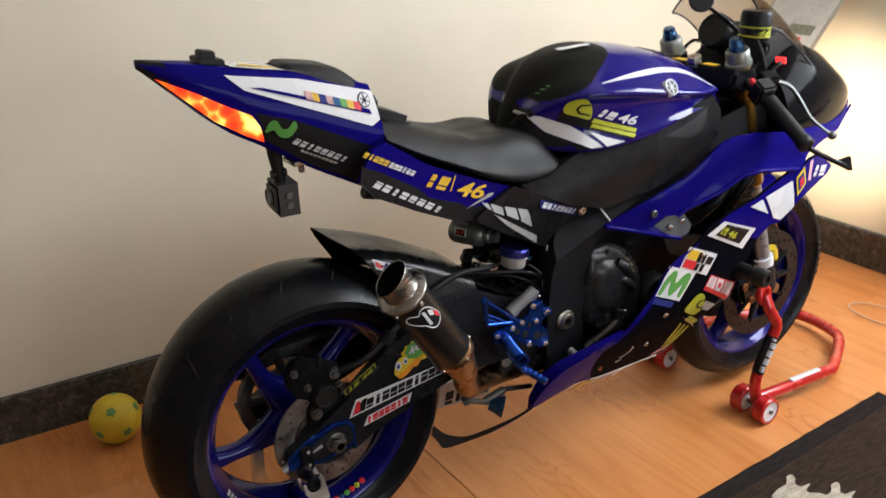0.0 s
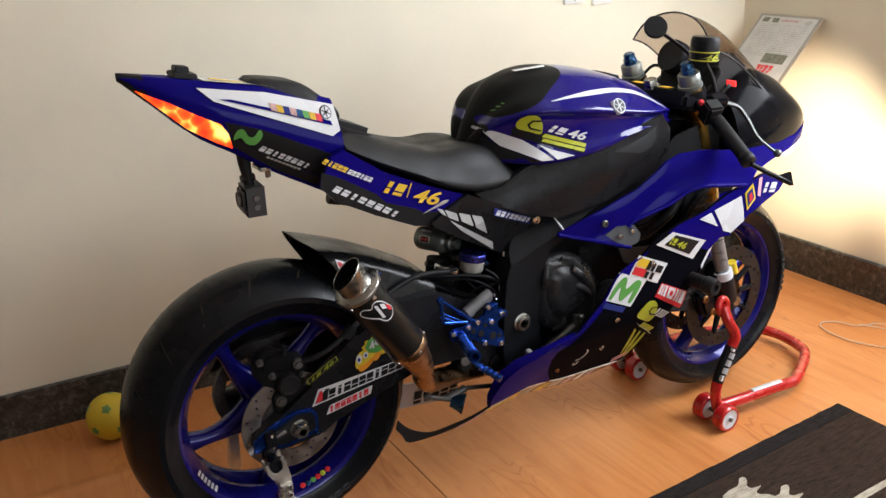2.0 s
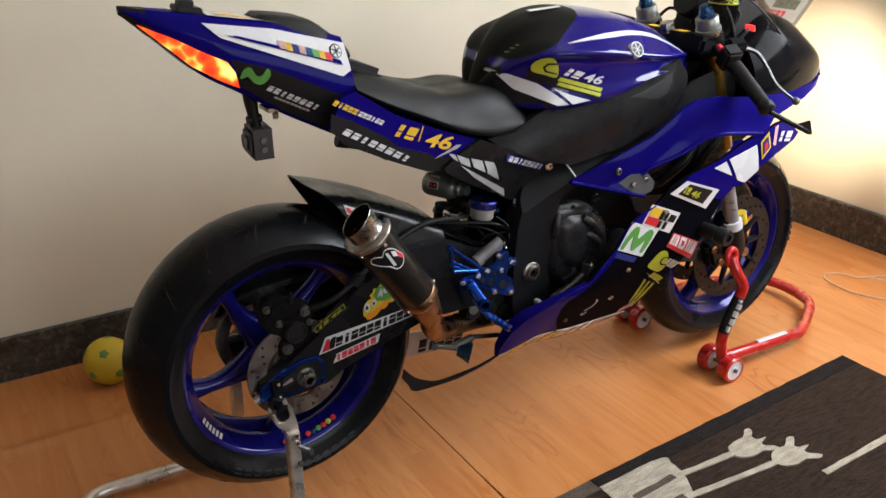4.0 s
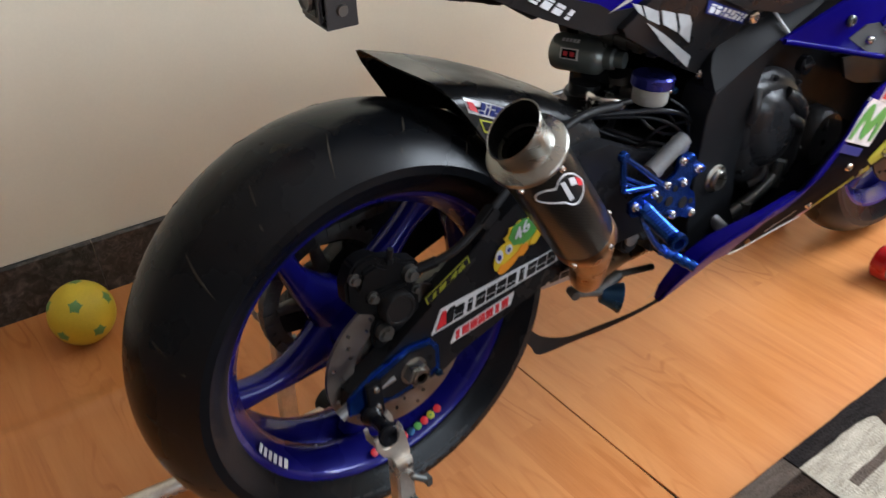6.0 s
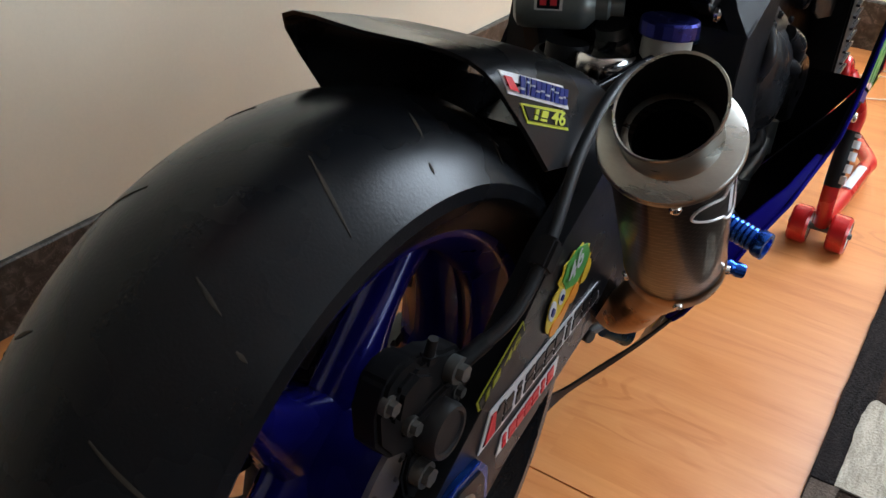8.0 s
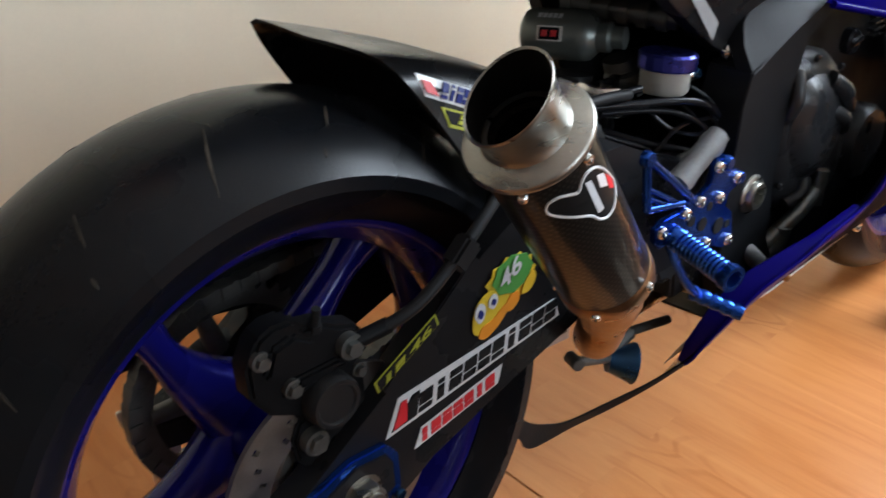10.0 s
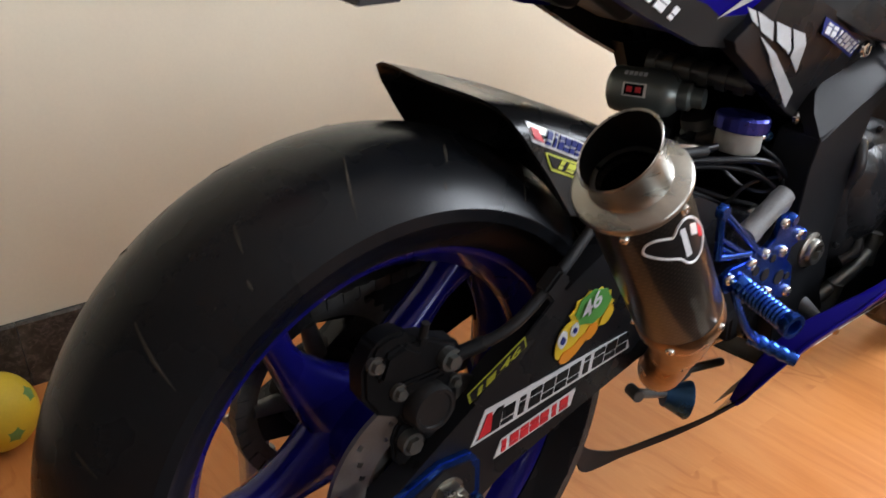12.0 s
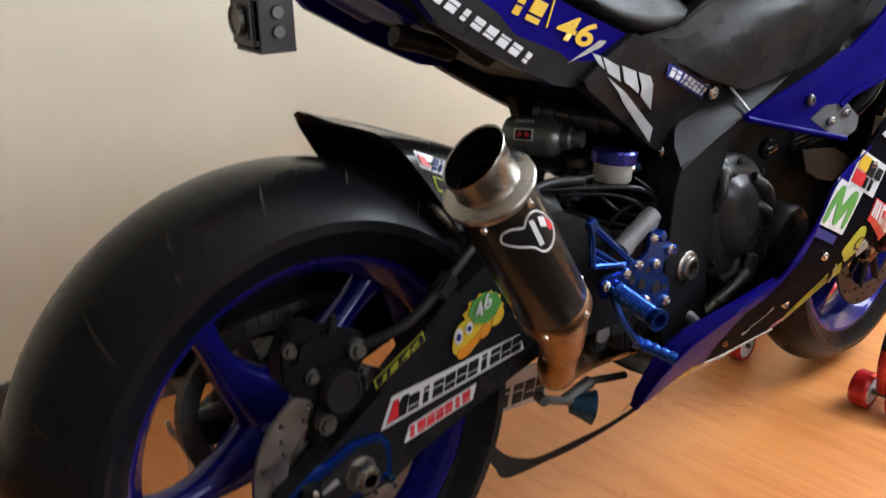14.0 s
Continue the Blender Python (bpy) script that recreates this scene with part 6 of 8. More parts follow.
part("white_panel", sheet([(-0.078, 1.150), (-0.052, 1.122), (0.165, 1.022), (0.184, 1.030), (0.186, 1.078), (0.05, 1.123)], tail_y, 0.003, 0.02, 1, None, 0.0022), WHITE, tail, "white painted panel")
part("white_panel", sheet([(-0.078, 1.150), (-0.052, 1.122), (0.165, 1.022), (0.184, 1.030), (0.186, 1.078), (0.05, 1.123)], tail_y, 0.003, 0.02, -1, None, 0.0022), WHITE, tail)
part("blue_stripe", sheet([(-0.04, 1.124), (0.17, 1.042), (0.168, 1.051), (-0.02, 1.121)], tail_y, 0.002, 0.03, 1, None, 0.0036), BLUE, tail)
part("dark_lower", sheet([(-0.026, 1.040), (0.05, 0.99), (0.12, 0.95), (0.186, 0.912), (0.186, 0.972), (0.10, 1.018), (0.03, 1.056), (-0.04, 1.082)], tail_y, 0.002, 0.02, 1, None, 0.0012), PRINT_BLACK, tail, "dark lower tail panel")
for k, mt in enumerate((WORN_PINK, DULL_GOLD, NAVY, WORN_PINK, ANODISED_PALE, GREEN, DULL_GOLD, RED)):
    x = 0.052 + k * 0.0125
    part("sticker", sheet([(x, 1.090 - k * 0.0048), (x + 0.0118, 1.0855 - k * 0.0048), (x + 0.0118, 1.0995 - k * 0.0048), (x, 1.104 - k * 0.0048)], tail_y, 0.001, 0.05, 1, None, 0.0042), mt, tail, "small coloured block sticker")
def roundel(cx, cz, r, fy, parent, off, outer, inner, label):
    ring = [(cx + r * math.cos(a), cz + r * math.sin(a)) for a in steps(0, 2 * math.pi, 28)[:-1]]
    ob = part("emblem", sheet(ring, fy, 0.0015, 0.03, 1, None, off), outer, parent, label)
    part("emblem_field", sheet([(cx + (x - cx) * 0.86, cz + (z - cz) * 0.86) for x, z in ring], fy, 0.001, 0.03, 1, None, off + 0.0012), inner, ob)
    bm = bmesh.new()
    c = np.array((cx, cz))
    for k in range(3):
        a = radians(90 + 60 * k)
        d, n = np.array((math.cos(a), math.sin(a))), np.array((-math.sin(a), math.cos(a)))
        sheet([tuple(c - d * r * 0.78 + n * r * 0.07), tuple(c - d * r * 0.78 - n * r * 0.07), tuple(c + d * r * 0.78 - n * r * 0.07), tuple(c + d * r * 0.78 + n * r * 0.07)], fy, 0.0008, 0.03, 1, bm, off + 0.002 + 0.0003 * k)
    part("emblem_spoke", bm, outer, ob)


roundel(0.163, 1.068, 0.0125, tail_y, tail, 0.004, PRINT_BLACK, PALE, "round dark emblem")
part("sticker", sheet(curvy([(-0.028, 1.045), (-0.020, 1.062), (-0.008, 1.063), (0.0, 1.048), (0.010, 1.046), (0.022, 1.058), (0.026, 1.045), (0.012, 1.030), (-0.004, 1.033), (-0.014, 1.047)], 4, True), tail_y, 0.001, 0.03, 1, None, 0.003), GREEN, tail, "green wave emblem")
part("lettering", marks(tail_y, (0.016, 1.017), (0.110, 0.962), 0.011, 8, 0.25, 0.72, 0.003), PALE, tail, "white lettering bars")
part("small_print", bars(tail_y, (0.03, 0.999), (0.095, 0.961), 0.004, 9, 0.1, 0.7, 0.003), INK, tail)
bm = bmesh.new()
box(bm, None, (0.045, 0.050, 0.010), pose(-0.088, 0, 1.171, 0, 12, 0))
box(bm, None, (0.026, 0.030, 0.016), pose(-0.090, 0, 1.180, 0, 12, 0))
part("tail_mount", bm, DARK, tail, "black clip on the tail", bevel=0.002)
bm = bmesh.new()
for k in range(5):
    box(bm, None, (0.018, 0.012, 0.0012), pose(-0.035 + k * 0.021, -0.018, 1.1575 - k * 0.0056, 0, 14, 0))
part("top_print", bm, AMBER, tail, "worn gold print on top")
rows = []
for x in steps(-0.062, 0.16, 12):
    top, mid, lw, a, c_, d_ = at(curvy(TAIL, 6), x)
    rows.append([(x, a * q, top + 0.0052 + 0.001 * (1 - q * q)) for q in steps(-0.98, 0.98, 6)])
part("top_panel", ring_faces(bmesh.new(), rows, closed=False), WHITE, tail, "white painted top panel")
part("tail_tip", body([(x, *r) for x, *r in TAIL[:2]], steps(-0.2075, -0.165, 5), lambda r: [(y * 1.03, z + (0.0012 if i < 3 else -0.0012)) for i, (y, z) in enumerate(tail_shape(r))], 4), PRINT_BLACK, tail, "black tail tip")

PAD = [(0.027, 1.145, 1.128, 0.026, 0.036), (0.034, 1.149, 1.122, 0.034, 0.048), (0.08, 1.141, 1.106, 0.039, 0.054), (0.13, 1.127, 1.092, 0.041, 0.058), (0.168, 1.099, 1.076, 0.041, 0.060), (0.199, 1.071, 1.054, 0.036, 0.058)]
part("tail_pad", body(PAD, steps(0.027, 0.199, 14), lambda r: [(0, r[0]), (-r[2], r[0] - 0.003), (-r[3], r[1]), (-r[3] * 0.8, r[1] - 0.012), (0, r[1] - 0.014)], 5), VINYL, bike, "black foam tail pad")

SEAT = [(0.186, 1.030, 0.990, 0.060, 0.098), (0.25, 1.004, 0.950, 0.075, 0.110), (0.33, 0.968, 0.910, 0.090, 0.124), (0.41, 0.944, 0.868, 0.100, 0.130), (0.48, 0.940, 0.846, 0.104, 0.131), (0.54, 0.925, 0.844, 0.096, 0.126), (0.588, 0.885, 0.858, 0.080, 0.116)]
part("seat", body(SEAT, steps(0.186, 0.588, 26), lambda r: [(0, r[0] - 0.004), (-r[2] * 0.6, r[0]), (-r[2], r[0] - 0.008), (-r[3], (r[0] + r[1]) / 2 - 0.008), (-r[3], r[1]), (0, r[1] - 0.01)], 5), VINYL, bike, "black vinyl rider seat", sharp=50)
bm = bmesh.new()
box(bm, None, (0.10, 0.12, 0.03), pose(0.225, 0, 1.014, 0, 24, 0))
part("seat_back_step", bm, VINYL, bike, "black seat step", bevel=0.012)


def side_y(x, z):
    return -0.126 - 0.006 * clamp((x - 0.2) / 0.2)


lowtail = part("side_panel", sheet([(0.171, 0.998), (0.257, 0.934), (0.349, 0.888), (0.443, 0.847), (0.388, 0.823), (0.361, 0.795), (0.314, 0.805), (0.23, 0.847), (0.141, 0.898), (0.112, 0.934), (0.141, 0.989)], side_y, 0.012, 0.03), BLUE, bike, "dark blue side panel below the seat", bevel=0.003)
part("side_panel", sheet([(0.171, 0.998), (0.257, 0.934), (0.349, 0.888), (0.443, 0.847), (0.388, 0.823), (0.361, 0.795), (0.314, 0.805), (0.23, 0.847), (0.141, 0.898), (0.112, 0.934), (0.141, 0.989)], side_y, 0.012, 0.03, -1), BLUE, bike)
part("dark_edge", sheet([(0.117, 0.964), (0.156, 0.944), (0.23, 0.895), (0.252, 0.871), (0.319, 0.843), (0.339, 0.829), (0.39, 0.823), (0.361, 0.795), (0.314, 0.805), (0.23, 0.847), (0.141, 0.898), (0.112, 0.934)], side_y, 0.002, 0.03, 1, None, 0.0015), PRINT_BLACK, lowtail, "black lower part")
part("lettering", marks(side_y, (0.134, 0.922), (0.274, 0.832), 0.0135, 8, 0.25, 0.72, 0.003), PALE, lowtail, "white lettering bars")
part("lettering", marks(side_y, (0.242, 0.897), (0.291, 0.875), 0.026, 2, 0.3, 0.8, 0.002), AMBER, lowtail, "gold lettering bars")
part("lettering", bars(side_y, (0.299, 0.873), (0.306, 0.87), 0.032, 1, 0.1, 0.3, 0.002), AMBER, lowtail)
part("lettering", digits("46", side_y, (0.311, 0.862), (0.374, 0.839), 0.003, 0.62), AMBER, lowtail, "gold number 46")
part("lettering", marks(side_y, (0.12, 0.982), (0.169, 0.952), 0.011, 5, 0.3, 0.8, 0.0022), AMBER, lowtail, "worn gold lettering bars")
part("lettering", marks(side_y, (0.171, 0.951), (0.222, 0.921), 0.010, 6, 0.3, 0.8, 0.0022), PALE, lowtail, "white lettering bars")
part("flash", sheet([(0.334, 0.828), (0.388, 0.847), (0.4, 0.845), (0.39, 0.839)], side_y, 0.001, 0.04, 1, None, 0.0028), INK, lowtail, "grey pinstripe flash")
bm = bmesh.new()
box(bm, (0.30, 0, 0.80), (0.30, 0.15, 0.03), pose(0.27, 0, 0.865, 0, 27, 0))
part("undertray", bm, DARK, bike, "black undertray", bevel=0.004)
bm = bmesh.new()
bar(bm, V(0.17, -0.075, 0.905), V(0.255, -0.085, 0.845), 0.016, seg=14)
part("tool_roll", bm, DARK, bike, "black canister under the tail")

# black panel in front of the shock, with its white flash
def sub_y(x, z):
    return -0.102 - 0.42 * clamp(z - 0.68, 0, 0.10)


sub = part("subframe_cover", sheet([(0.349, 0.806), (0.393, 0.83), (0.442, 0.85), (0.482, 0.83), (0.677, 0.739), (0.647, 0.692), (0.57, 0.662), (0.536, 0.68), (0.43, 0.745), (0.356, 0.794)], sub_y, 0.020, 0.05), SATIN, bike, "black subframe cover with a white flash", bevel=0.004)
part("subframe_cover", sheet([(0.349, 0.806), (0.393, 0.83), (0.442, 0.85), (0.482, 0.83), (0.677, 0.739), (0.647, 0.692), (0.57, 0.662), (0.536, 0.68), (0.43, 0.745), (0.356, 0.794)], sub_y, 0.020, 0.05, -1), SATIN, bike)
part("inner_wall", sheet([(0.458, 0.74), (0.60, 0.72), (0.60, 0.42), (0.52, 0.40), (0.51, 0.60)], lambda x, z: 0.085, 0.02, 0.1), DARK, bike, "dark inner frame area")
for quad in ([(0.381, 0.83), (0.411, 0.814), (0.415, 0.795), (0.391, 0.809)], [(0.362, 0.837), (0.377, 0.831), (0.385, 0.814), (0.373, 0.823)], [(0.417, 0.814), (0.444, 0.803), (0.454, 0.773), (0.423, 0.793)], [(0.45, 0.801), (0.474, 0.792), (0.498, 0.742), (0.461, 0.769)], [(0.391, 0.804), (0.52, 0.712), (0.527, 0.689), (0.423, 0.77)]):
    part("white_flash", sheet(quad, sub_y, 0.001, 0.06, 1, None, 0.0012), FLASH_WHITE, sub, "white painted flash")
part("sticker", sheet([(0.507, 0.786), (0.618, 0.735), (0.613, 0.756), (0.51, 0.804)], sub_y, 0.001, 0.06, 1, None, 0.0012), NAVY, sub, "white-lettered sticker")
part("lettering", marks(sub_y, (0.511, 0.787), (0.614, 0.74), 0.012, 8, 0.15, 0.74, 0.0024), PALE, sub, "white lettering bars")
placed("bolt", bolt_mesh("bolt", 0.011, 0.007, BRIGHT), along((0.632, sub_y(0.632, 0.744) - 0.002, 0.744), OUT), sub, "bright button-head bolt")
placed("bolt", bolt_mesh("bolt", 0.012, 0.008, BRIGHT), along((0.563, sub_y(0.563, 0.668) - 0.002, 0.668), OUT), sub, "bright button-head bolt")

# rows: x, top, widest line, bottom, half widths at the shoulder, the widest line and the bottom
TANK_ROWS = [(0.512, 0.930, 0.924, 0.916, 0.014, 0.026, 0.026, 0.3), (0.537, 0.972, 0.944, 0.898, 0.028, 0.066, 0.070, 0.35), (0.580, 1.024, 0.963, 0.885, 0.048, 0.114, 0.114, 0.42), (0.64, 1.058, 0.970, 0.878, 0.076, 0.158, 0.148, 0.36), (0.72, 1.070, 0.972, 0.874, 0.092, 0.176, 0.156, 0.22),
             (0.80, 1.062, 0.970, 0.882, 0.100, 0.184, 0.162, 0.12), (0.88, 1.044, 0.965, 0.900, 0.100, 0.182, 0.162, 0.0), (0.96, 1.016, 0.952, 0.912, 0.094, 0.170, 0.156, -0.05), (1.03, 0.983, 0.938, 0.905, 0.078, 0.146, 0.136, 0.0), (1.075, 0.950, 0.922, 0.90, 0.05, 0.110, 0.105, 0.0)]


def tank_shape(r):
    """Shoulder, crease and the hollow for the knee below it."""
    top, mid, low, a, b, c, k = r
    h = top - mid
    return [(0, top), (-a * 0.55, top - 0.004), (-a, top - 0.018), (-(a + (b - a) * 0.66), mid + h * (k + 0.24)), (-b, mid + h * k), (-(b - 0.08 * (b - 0.03)), mid + h * (k - 0.22)), (-(b - 0.09 * (b - 0.03)), (mid + h * k + low) / 2 - 0.012), (-c, low), (0, low - 0.004)]


tank = part("fuel_tank", body(TANK_ROWS, steps(0.500, 1.075, 44), tank_shape, 5), TANK, bike, "glossy dark blue fuel tank with black rear pad", sharp=60)
tank_y = skin_of(tank)
def badge(x, z, r, fy, parent, ring, field, label):
    """A round raised badge lying flat on the face."""
    n = V(0.08, -0.86, 0.50).normalized()
    p = V(x, fy(x, z), z) + n * 0.004
    ob = part("emblem", lathe(bmesh.new(), [(r * 0.86, 0.001), (r * 0.88, 0.003), (r * 0.98, 0.003), (r, 0.0), (r, -0.010)], p, n, 40), ring, parent, label)
    part("emblem_field", lathe(bmesh.new(), [(0.0, 0.0018), (r * 0.87, 0.0018), (r * 0.87, 0.0)], p, n, 40), field, ob)
    u, v, w = basis(n)
    for k in range(3):
        d = math.cos(k * math.pi / 3) * v + math.sin(k * math.pi / 3) * u
        part("emblem_spoke", tube(bmesh.new(), [p + w * 0.002 - d * r * 0.78, p + w * 0.002 + d * r * 0.78], r * 0.075, 8, flat=0.5), ring, ob)


badge(0.841, 0.981, 0.018, tank_y, tank, PALE, PRINT_BLACK, "round silver emblem")
part("sticker", sheet(curvy([(0.594, 0.966), (0.597, 0.984), (0.613, 0.994), (0.632, 0.990), (0.643, 0.973), (0.640, 0.949), (0.618, 0.956)], 3, True), tank_y, 0.001, 0.02, 1, None, 0.003), NEON, tank, "yellow helmet-shaped sticker")
part("sticker_mark", sheet([(0.640, 0.980), (0.622, 0.982), (0.613, 0.973), (0.617, 0.962), (0.640, 0.955), (0.640, 0.958), (0.620, 0.965), (0.617, 0.972), (0.624, 0.978), (0.641, 0.976)], tank_y, 0.001, 0.02, 1, None, 0.004), PRINT_BLACK, tank)
part("sticker_mark", sheet([(0.588, 0.968), (0.584, 0.949), (0.636, 0.928), (0.742, 0.890), (0.748, 0.913), (0.640, 0.953)], tank_y, 0.001, 0.02, 1, None, 0.0022), PRINT_BLACK, tank, "black sticker field")
part("lettering", marks(tank_y, (0.650, 0.955), (0.692, 0.938), 0.017, 2, 0.5, 0.84, 0.004), PALE, tank, "white lettering bars")
part("lettering", digits("46", tank_y, (0.701, 0.934), (0.749, 0.918), 0.004, 0.55), PALE, tank, "white number 46")
part("sticker_print", bars(tank_y, (0.642, 0.942), (0.746, 0.903), 0.0085, 3, 0.1, 0.97, 0.0036), NEON, tank, "yellow lettered strip")
part("sticker_print", bars(tank_y, (0.640, 0.9325), (0.742, 0.8935), 0.0075, 4, 0.1, 0.96, 0.0036), NEON, tank, "yellow lettered strip")
part("white_flash", sheet([(0.528, 0.970), (0.560, 0.958), (0.604, 0.938), (0.632, 0.916), (0.662, 0.888), (0.636, 0.889), (0.565, 0.926)], tank_y, 0.001, 0.02, 1, None, 0.0022), WHITE, tank, "white painted flash")
part("white_flash", sheet([(0.636, 0.924), (0.674, 0.906), (0.718, 0.889), (0.672, 0.887)], tank_y, 0.001, 0.02, 1, None, 0.0022), WHITE, tank)
part("dark_flash", sheet([(0.524, 0.964), (0.565, 0.925), (0.634, 0.888), (0.600, 0.884), (0.560, 0.892), (0.530, 0.915)], tank_y, 0.001, 0.02, 1, None, 0.0018), PRINT_BLACK, tank, "black painted lower corner")


def tank_top(x, t):
    """A point on the tank's shoulder: t from 0, the shoulder, to 1, the widest line."""
    top, mid, low, a, b, c, k = at(curvy(TANK_ROWS, 6), x)
    mid += (top - mid) * k
    return V(x, -(a + (b - a) * t) - 0.0025, top - 0.018 - (top - 0.018 - mid) * t + 0.0025 * (1 - t))


LINE = curvy([(0.671, 1.018), (0.735, 1.0185), (0.801, 1.016), (0.869, 1.009), (0.940, 0.992), (0.994, 0.967), (1.022, 0.946)], 4)
up_edge = [(x, z + 0.0042 * clamp((x - 0.665) / 0.12)) for x, z in LINE]
low_edge = [(x, z - 0.0042 * clamp((x - 0.665) / 0.12) - 0.0004) for x, z in LINE]
part("white_line", sheet(low_edge + up_edge[::-1], tank_y, 0.001, 0.02, 1, None, 0.002), WHITE, tank, "white pinstripe along the shoulder")
bm = bmesh.new()
for k in range(3):
    tube(bm, [tank_top(0.572 + 0.010 * k, 0.12 + 0.02 * k), tank_top(0.585 + 0.010 * k, 0.42 + 0.02 * k)], 0.0022, 6, flat=0.5)
part("claw_mark", bm, GREEN, tank, "three faint green bars")
def pad_patch(u0, t0, u1, t1, material, label=""):
    """A patch on the black rear of the tank, between shoulder and widest line."""
    rows = [[tank_top(u0 + (u1 - u0) * i / 4, t0 + (t1 - t0) * k / 3) for i in range(5)] for k in range(4)]
    part("sticker", ring_faces(bmesh.new(), rows, closed=False), material, tank, label)


pad_patch(0.548, 0.52, 0.562, 0.74, RED, "small red sticker on the tank pad")
pad_patch(0.546, 0.30, 0.556, 0.46, INK, "small grey sticker outline")
pad_patch(0.560, 0.34, 0.568, 0.50, INK)
bm = bmesh.new()
lathe(bm, [(0.0, 0.004), (0.030, 0.004), (0.036, 0.002), (0.037, -0.006)], (0.955, 0.0, 1.018), (0.32, 0, 0.95), 32)
part("filler_cap", bm, BLACK, tank, "black fuel filler cap")
bm = bmesh.new()
tube(bm, [(0.665, -0.015, 1.0705), (0.74, -0.030, 1.0725)], 0.010, 8, flat=0.12)
part("top_flash", bm, WHITE, tank, "white flash on the tank top")

# frame cover between seat, tank and spar
COV = [(0.470, 0.842), (0.536, 0.846), (0.592, 0.872), (0.640, 0.886), (0.687, 0.880), (0.830, 0.900), (0.94, 0.925), (0.995, 0.935), (1.012, 0.90), (1.005, 0.845), (0.945, 0.796), (0.825, 0.757), (0.68, 0.742), (0.58, 0.775), (0.50, 0.818)]
cov = part("frame_cover", sheet(COV, cover, 0.02, 0.025), SATIN, bike, "satin black frame cover", bevel=0.006)
part("frame_cover", sheet(COV, cover, 0.02, 0.05, -1), SATIN, bike)
part("grip_patch", sheet([(0.490, 0.838), (0.536, 0.843), (0.600, 0.868), (0.660, 0.872), (0.60, 0.842), (0.54, 0.828)], cover, 0.001, 0.03, 1, None, 0.0012), PERFORATED, cov, "perforated grip patch")
part("grip_patch", sheet([(0.842, 0.872), (0.93, 0.895), (0.975, 0.915), (0.945, 0.868), (0.915, 0.856)], cover, 0.001, 0.03, 1, None, 0.0012), PERFORATED, cov, "perforated silver-grey patch")

# -- fairing --
OPENING = [(0.842, 0.697), (0.868, 0.711), (0.907, 0.722), (0.955, 0.738), (0.986, 0.750), (1.010, 0.758), (1.059, 0.761), (1.123, 0.751), (1.192, 0.736)]
UP = [(0.672, 0.704), (0.739, 0.730), (0.806, 0.756), (0.874, 0.780), (0.920, 0.808), (0.959, 0.835), (0.998, 0.848), (1.062, 0.848), (1.157, 0.830), (1.245, 0.819), (1.359, 0.806), (1.448, 0.810), (1.482, 0.825), (1.443, 0.800), (1.407, 0.779), (1.306, 0.768), (1.250, 0.760), (1.215, 0.740)] + OPENING[::-1] + [(0.834, 0.675), (0.838, 0.651), (0.758, 0.677)]
fair = part("upper_fairing", sheet(UP, fair_up, 0.006, 0.0125), BLUE, bike, "glossy dark blue upper fairing", bevel=0.002)
part("upper_fairing", sheet(UP, fair_up, 0.006, 0.04, -1), BLUE, bike)
placed("bolt", bolt_mesh("bolt", 0.009, 0.006, GUNMETAL), along((0.785, fair_up(0.785, 0.714) - 0.0005, 0.714), OUT), fair, "bright fairing bolt")
placed("bolt", BOLT, along((0.85, fair_up(0.85, 0.687) - 0.0005, 0.687), OUT), fair)
def lip(path, fy, r, parent, label, material=BLUE):
    """A rolled, painted edge along (x, z) points of a panel."""
    pts = [(x, fy(x, z) - 0.001, z) for x, z in curvy(path, 5)]
    part("rolled_edge", tube(bmesh.new(), pts, r, 10), material, parent, label)


lip([(0.674, 0.703), (0.758, 0.676), (0.836, 0.652)], fair_up, 0.0045, fair, "rolled blue edge")
lip(OPENING, fair_up, 0.005, fair, "rolled blue edge of the opening")
part("inner_plate", sheet([(0.785, 0.687), (0.814, 0.703), (0.858, 0.699), (0.867, 0.679), (0.857, 0.661), (0.838, 0.654), (0.809, 0.664)], fair_up, 0.002, 0.02, 1, None, 0.0015), SHROUD, fair, "grey inner plate")
placed("bolt", BOLT, along((0.816, fair_up(0.816, 0.68) - 0.003, 0.68), OUT), fair, "bright fairing bolt")
part("fairing_inner", sheet([(1.00, 0.79), (1.08, 0.86), (1.24, 0.885), (1.40, 0.84), (1.50, 0.79), (1.45, 0.75), (1.20, 0.77)], lambda x, z: -0.125, 0.004, 0.08), DARK, fair, "black inner fairing panel")
REAR_EDGE = [(0.474, 0.304), (0.470, 0.336), (0.482, 0.380), (0.494, 0.399), (0.527, 0.425), (0.565, 0.444), (0.598, 0.461), (0.664, 0.479), (0.684, 0.503), (0.738, 0.549), (0.779, 0.604), (0.848, 0.632)]
LOW_EDGE = [(0.474, 0.302), (0.530, 0.309), (0.590, 0.314), (0.644, 0.303), (0.725, 0.285), (0.827, 0.273), (0.914, 0.260), (0.950, 0.264)]
LOW = [(0.898, 0.668), (0.963, 0.686), (1.057, 0.701), (1.135, 0.728), (1.180, 0.738), (1.254, 0.748), (1.300, 0.746), (1.379, 0.694), (1.357, 0.679), (1.279, 0.665), (1.214, 0.652), (1.186, 0.631), (1.148, 0.610), (1.116, 0.613), (1.079, 0.589), (1.050, 0.545), (1.018, 0.495), (0.985, 0.455), (0.967, 0.392), (0.964, 0.339), (0.955, 0.309)] + LOW_EDGE[::-1] + REAR_EDGE[1:]
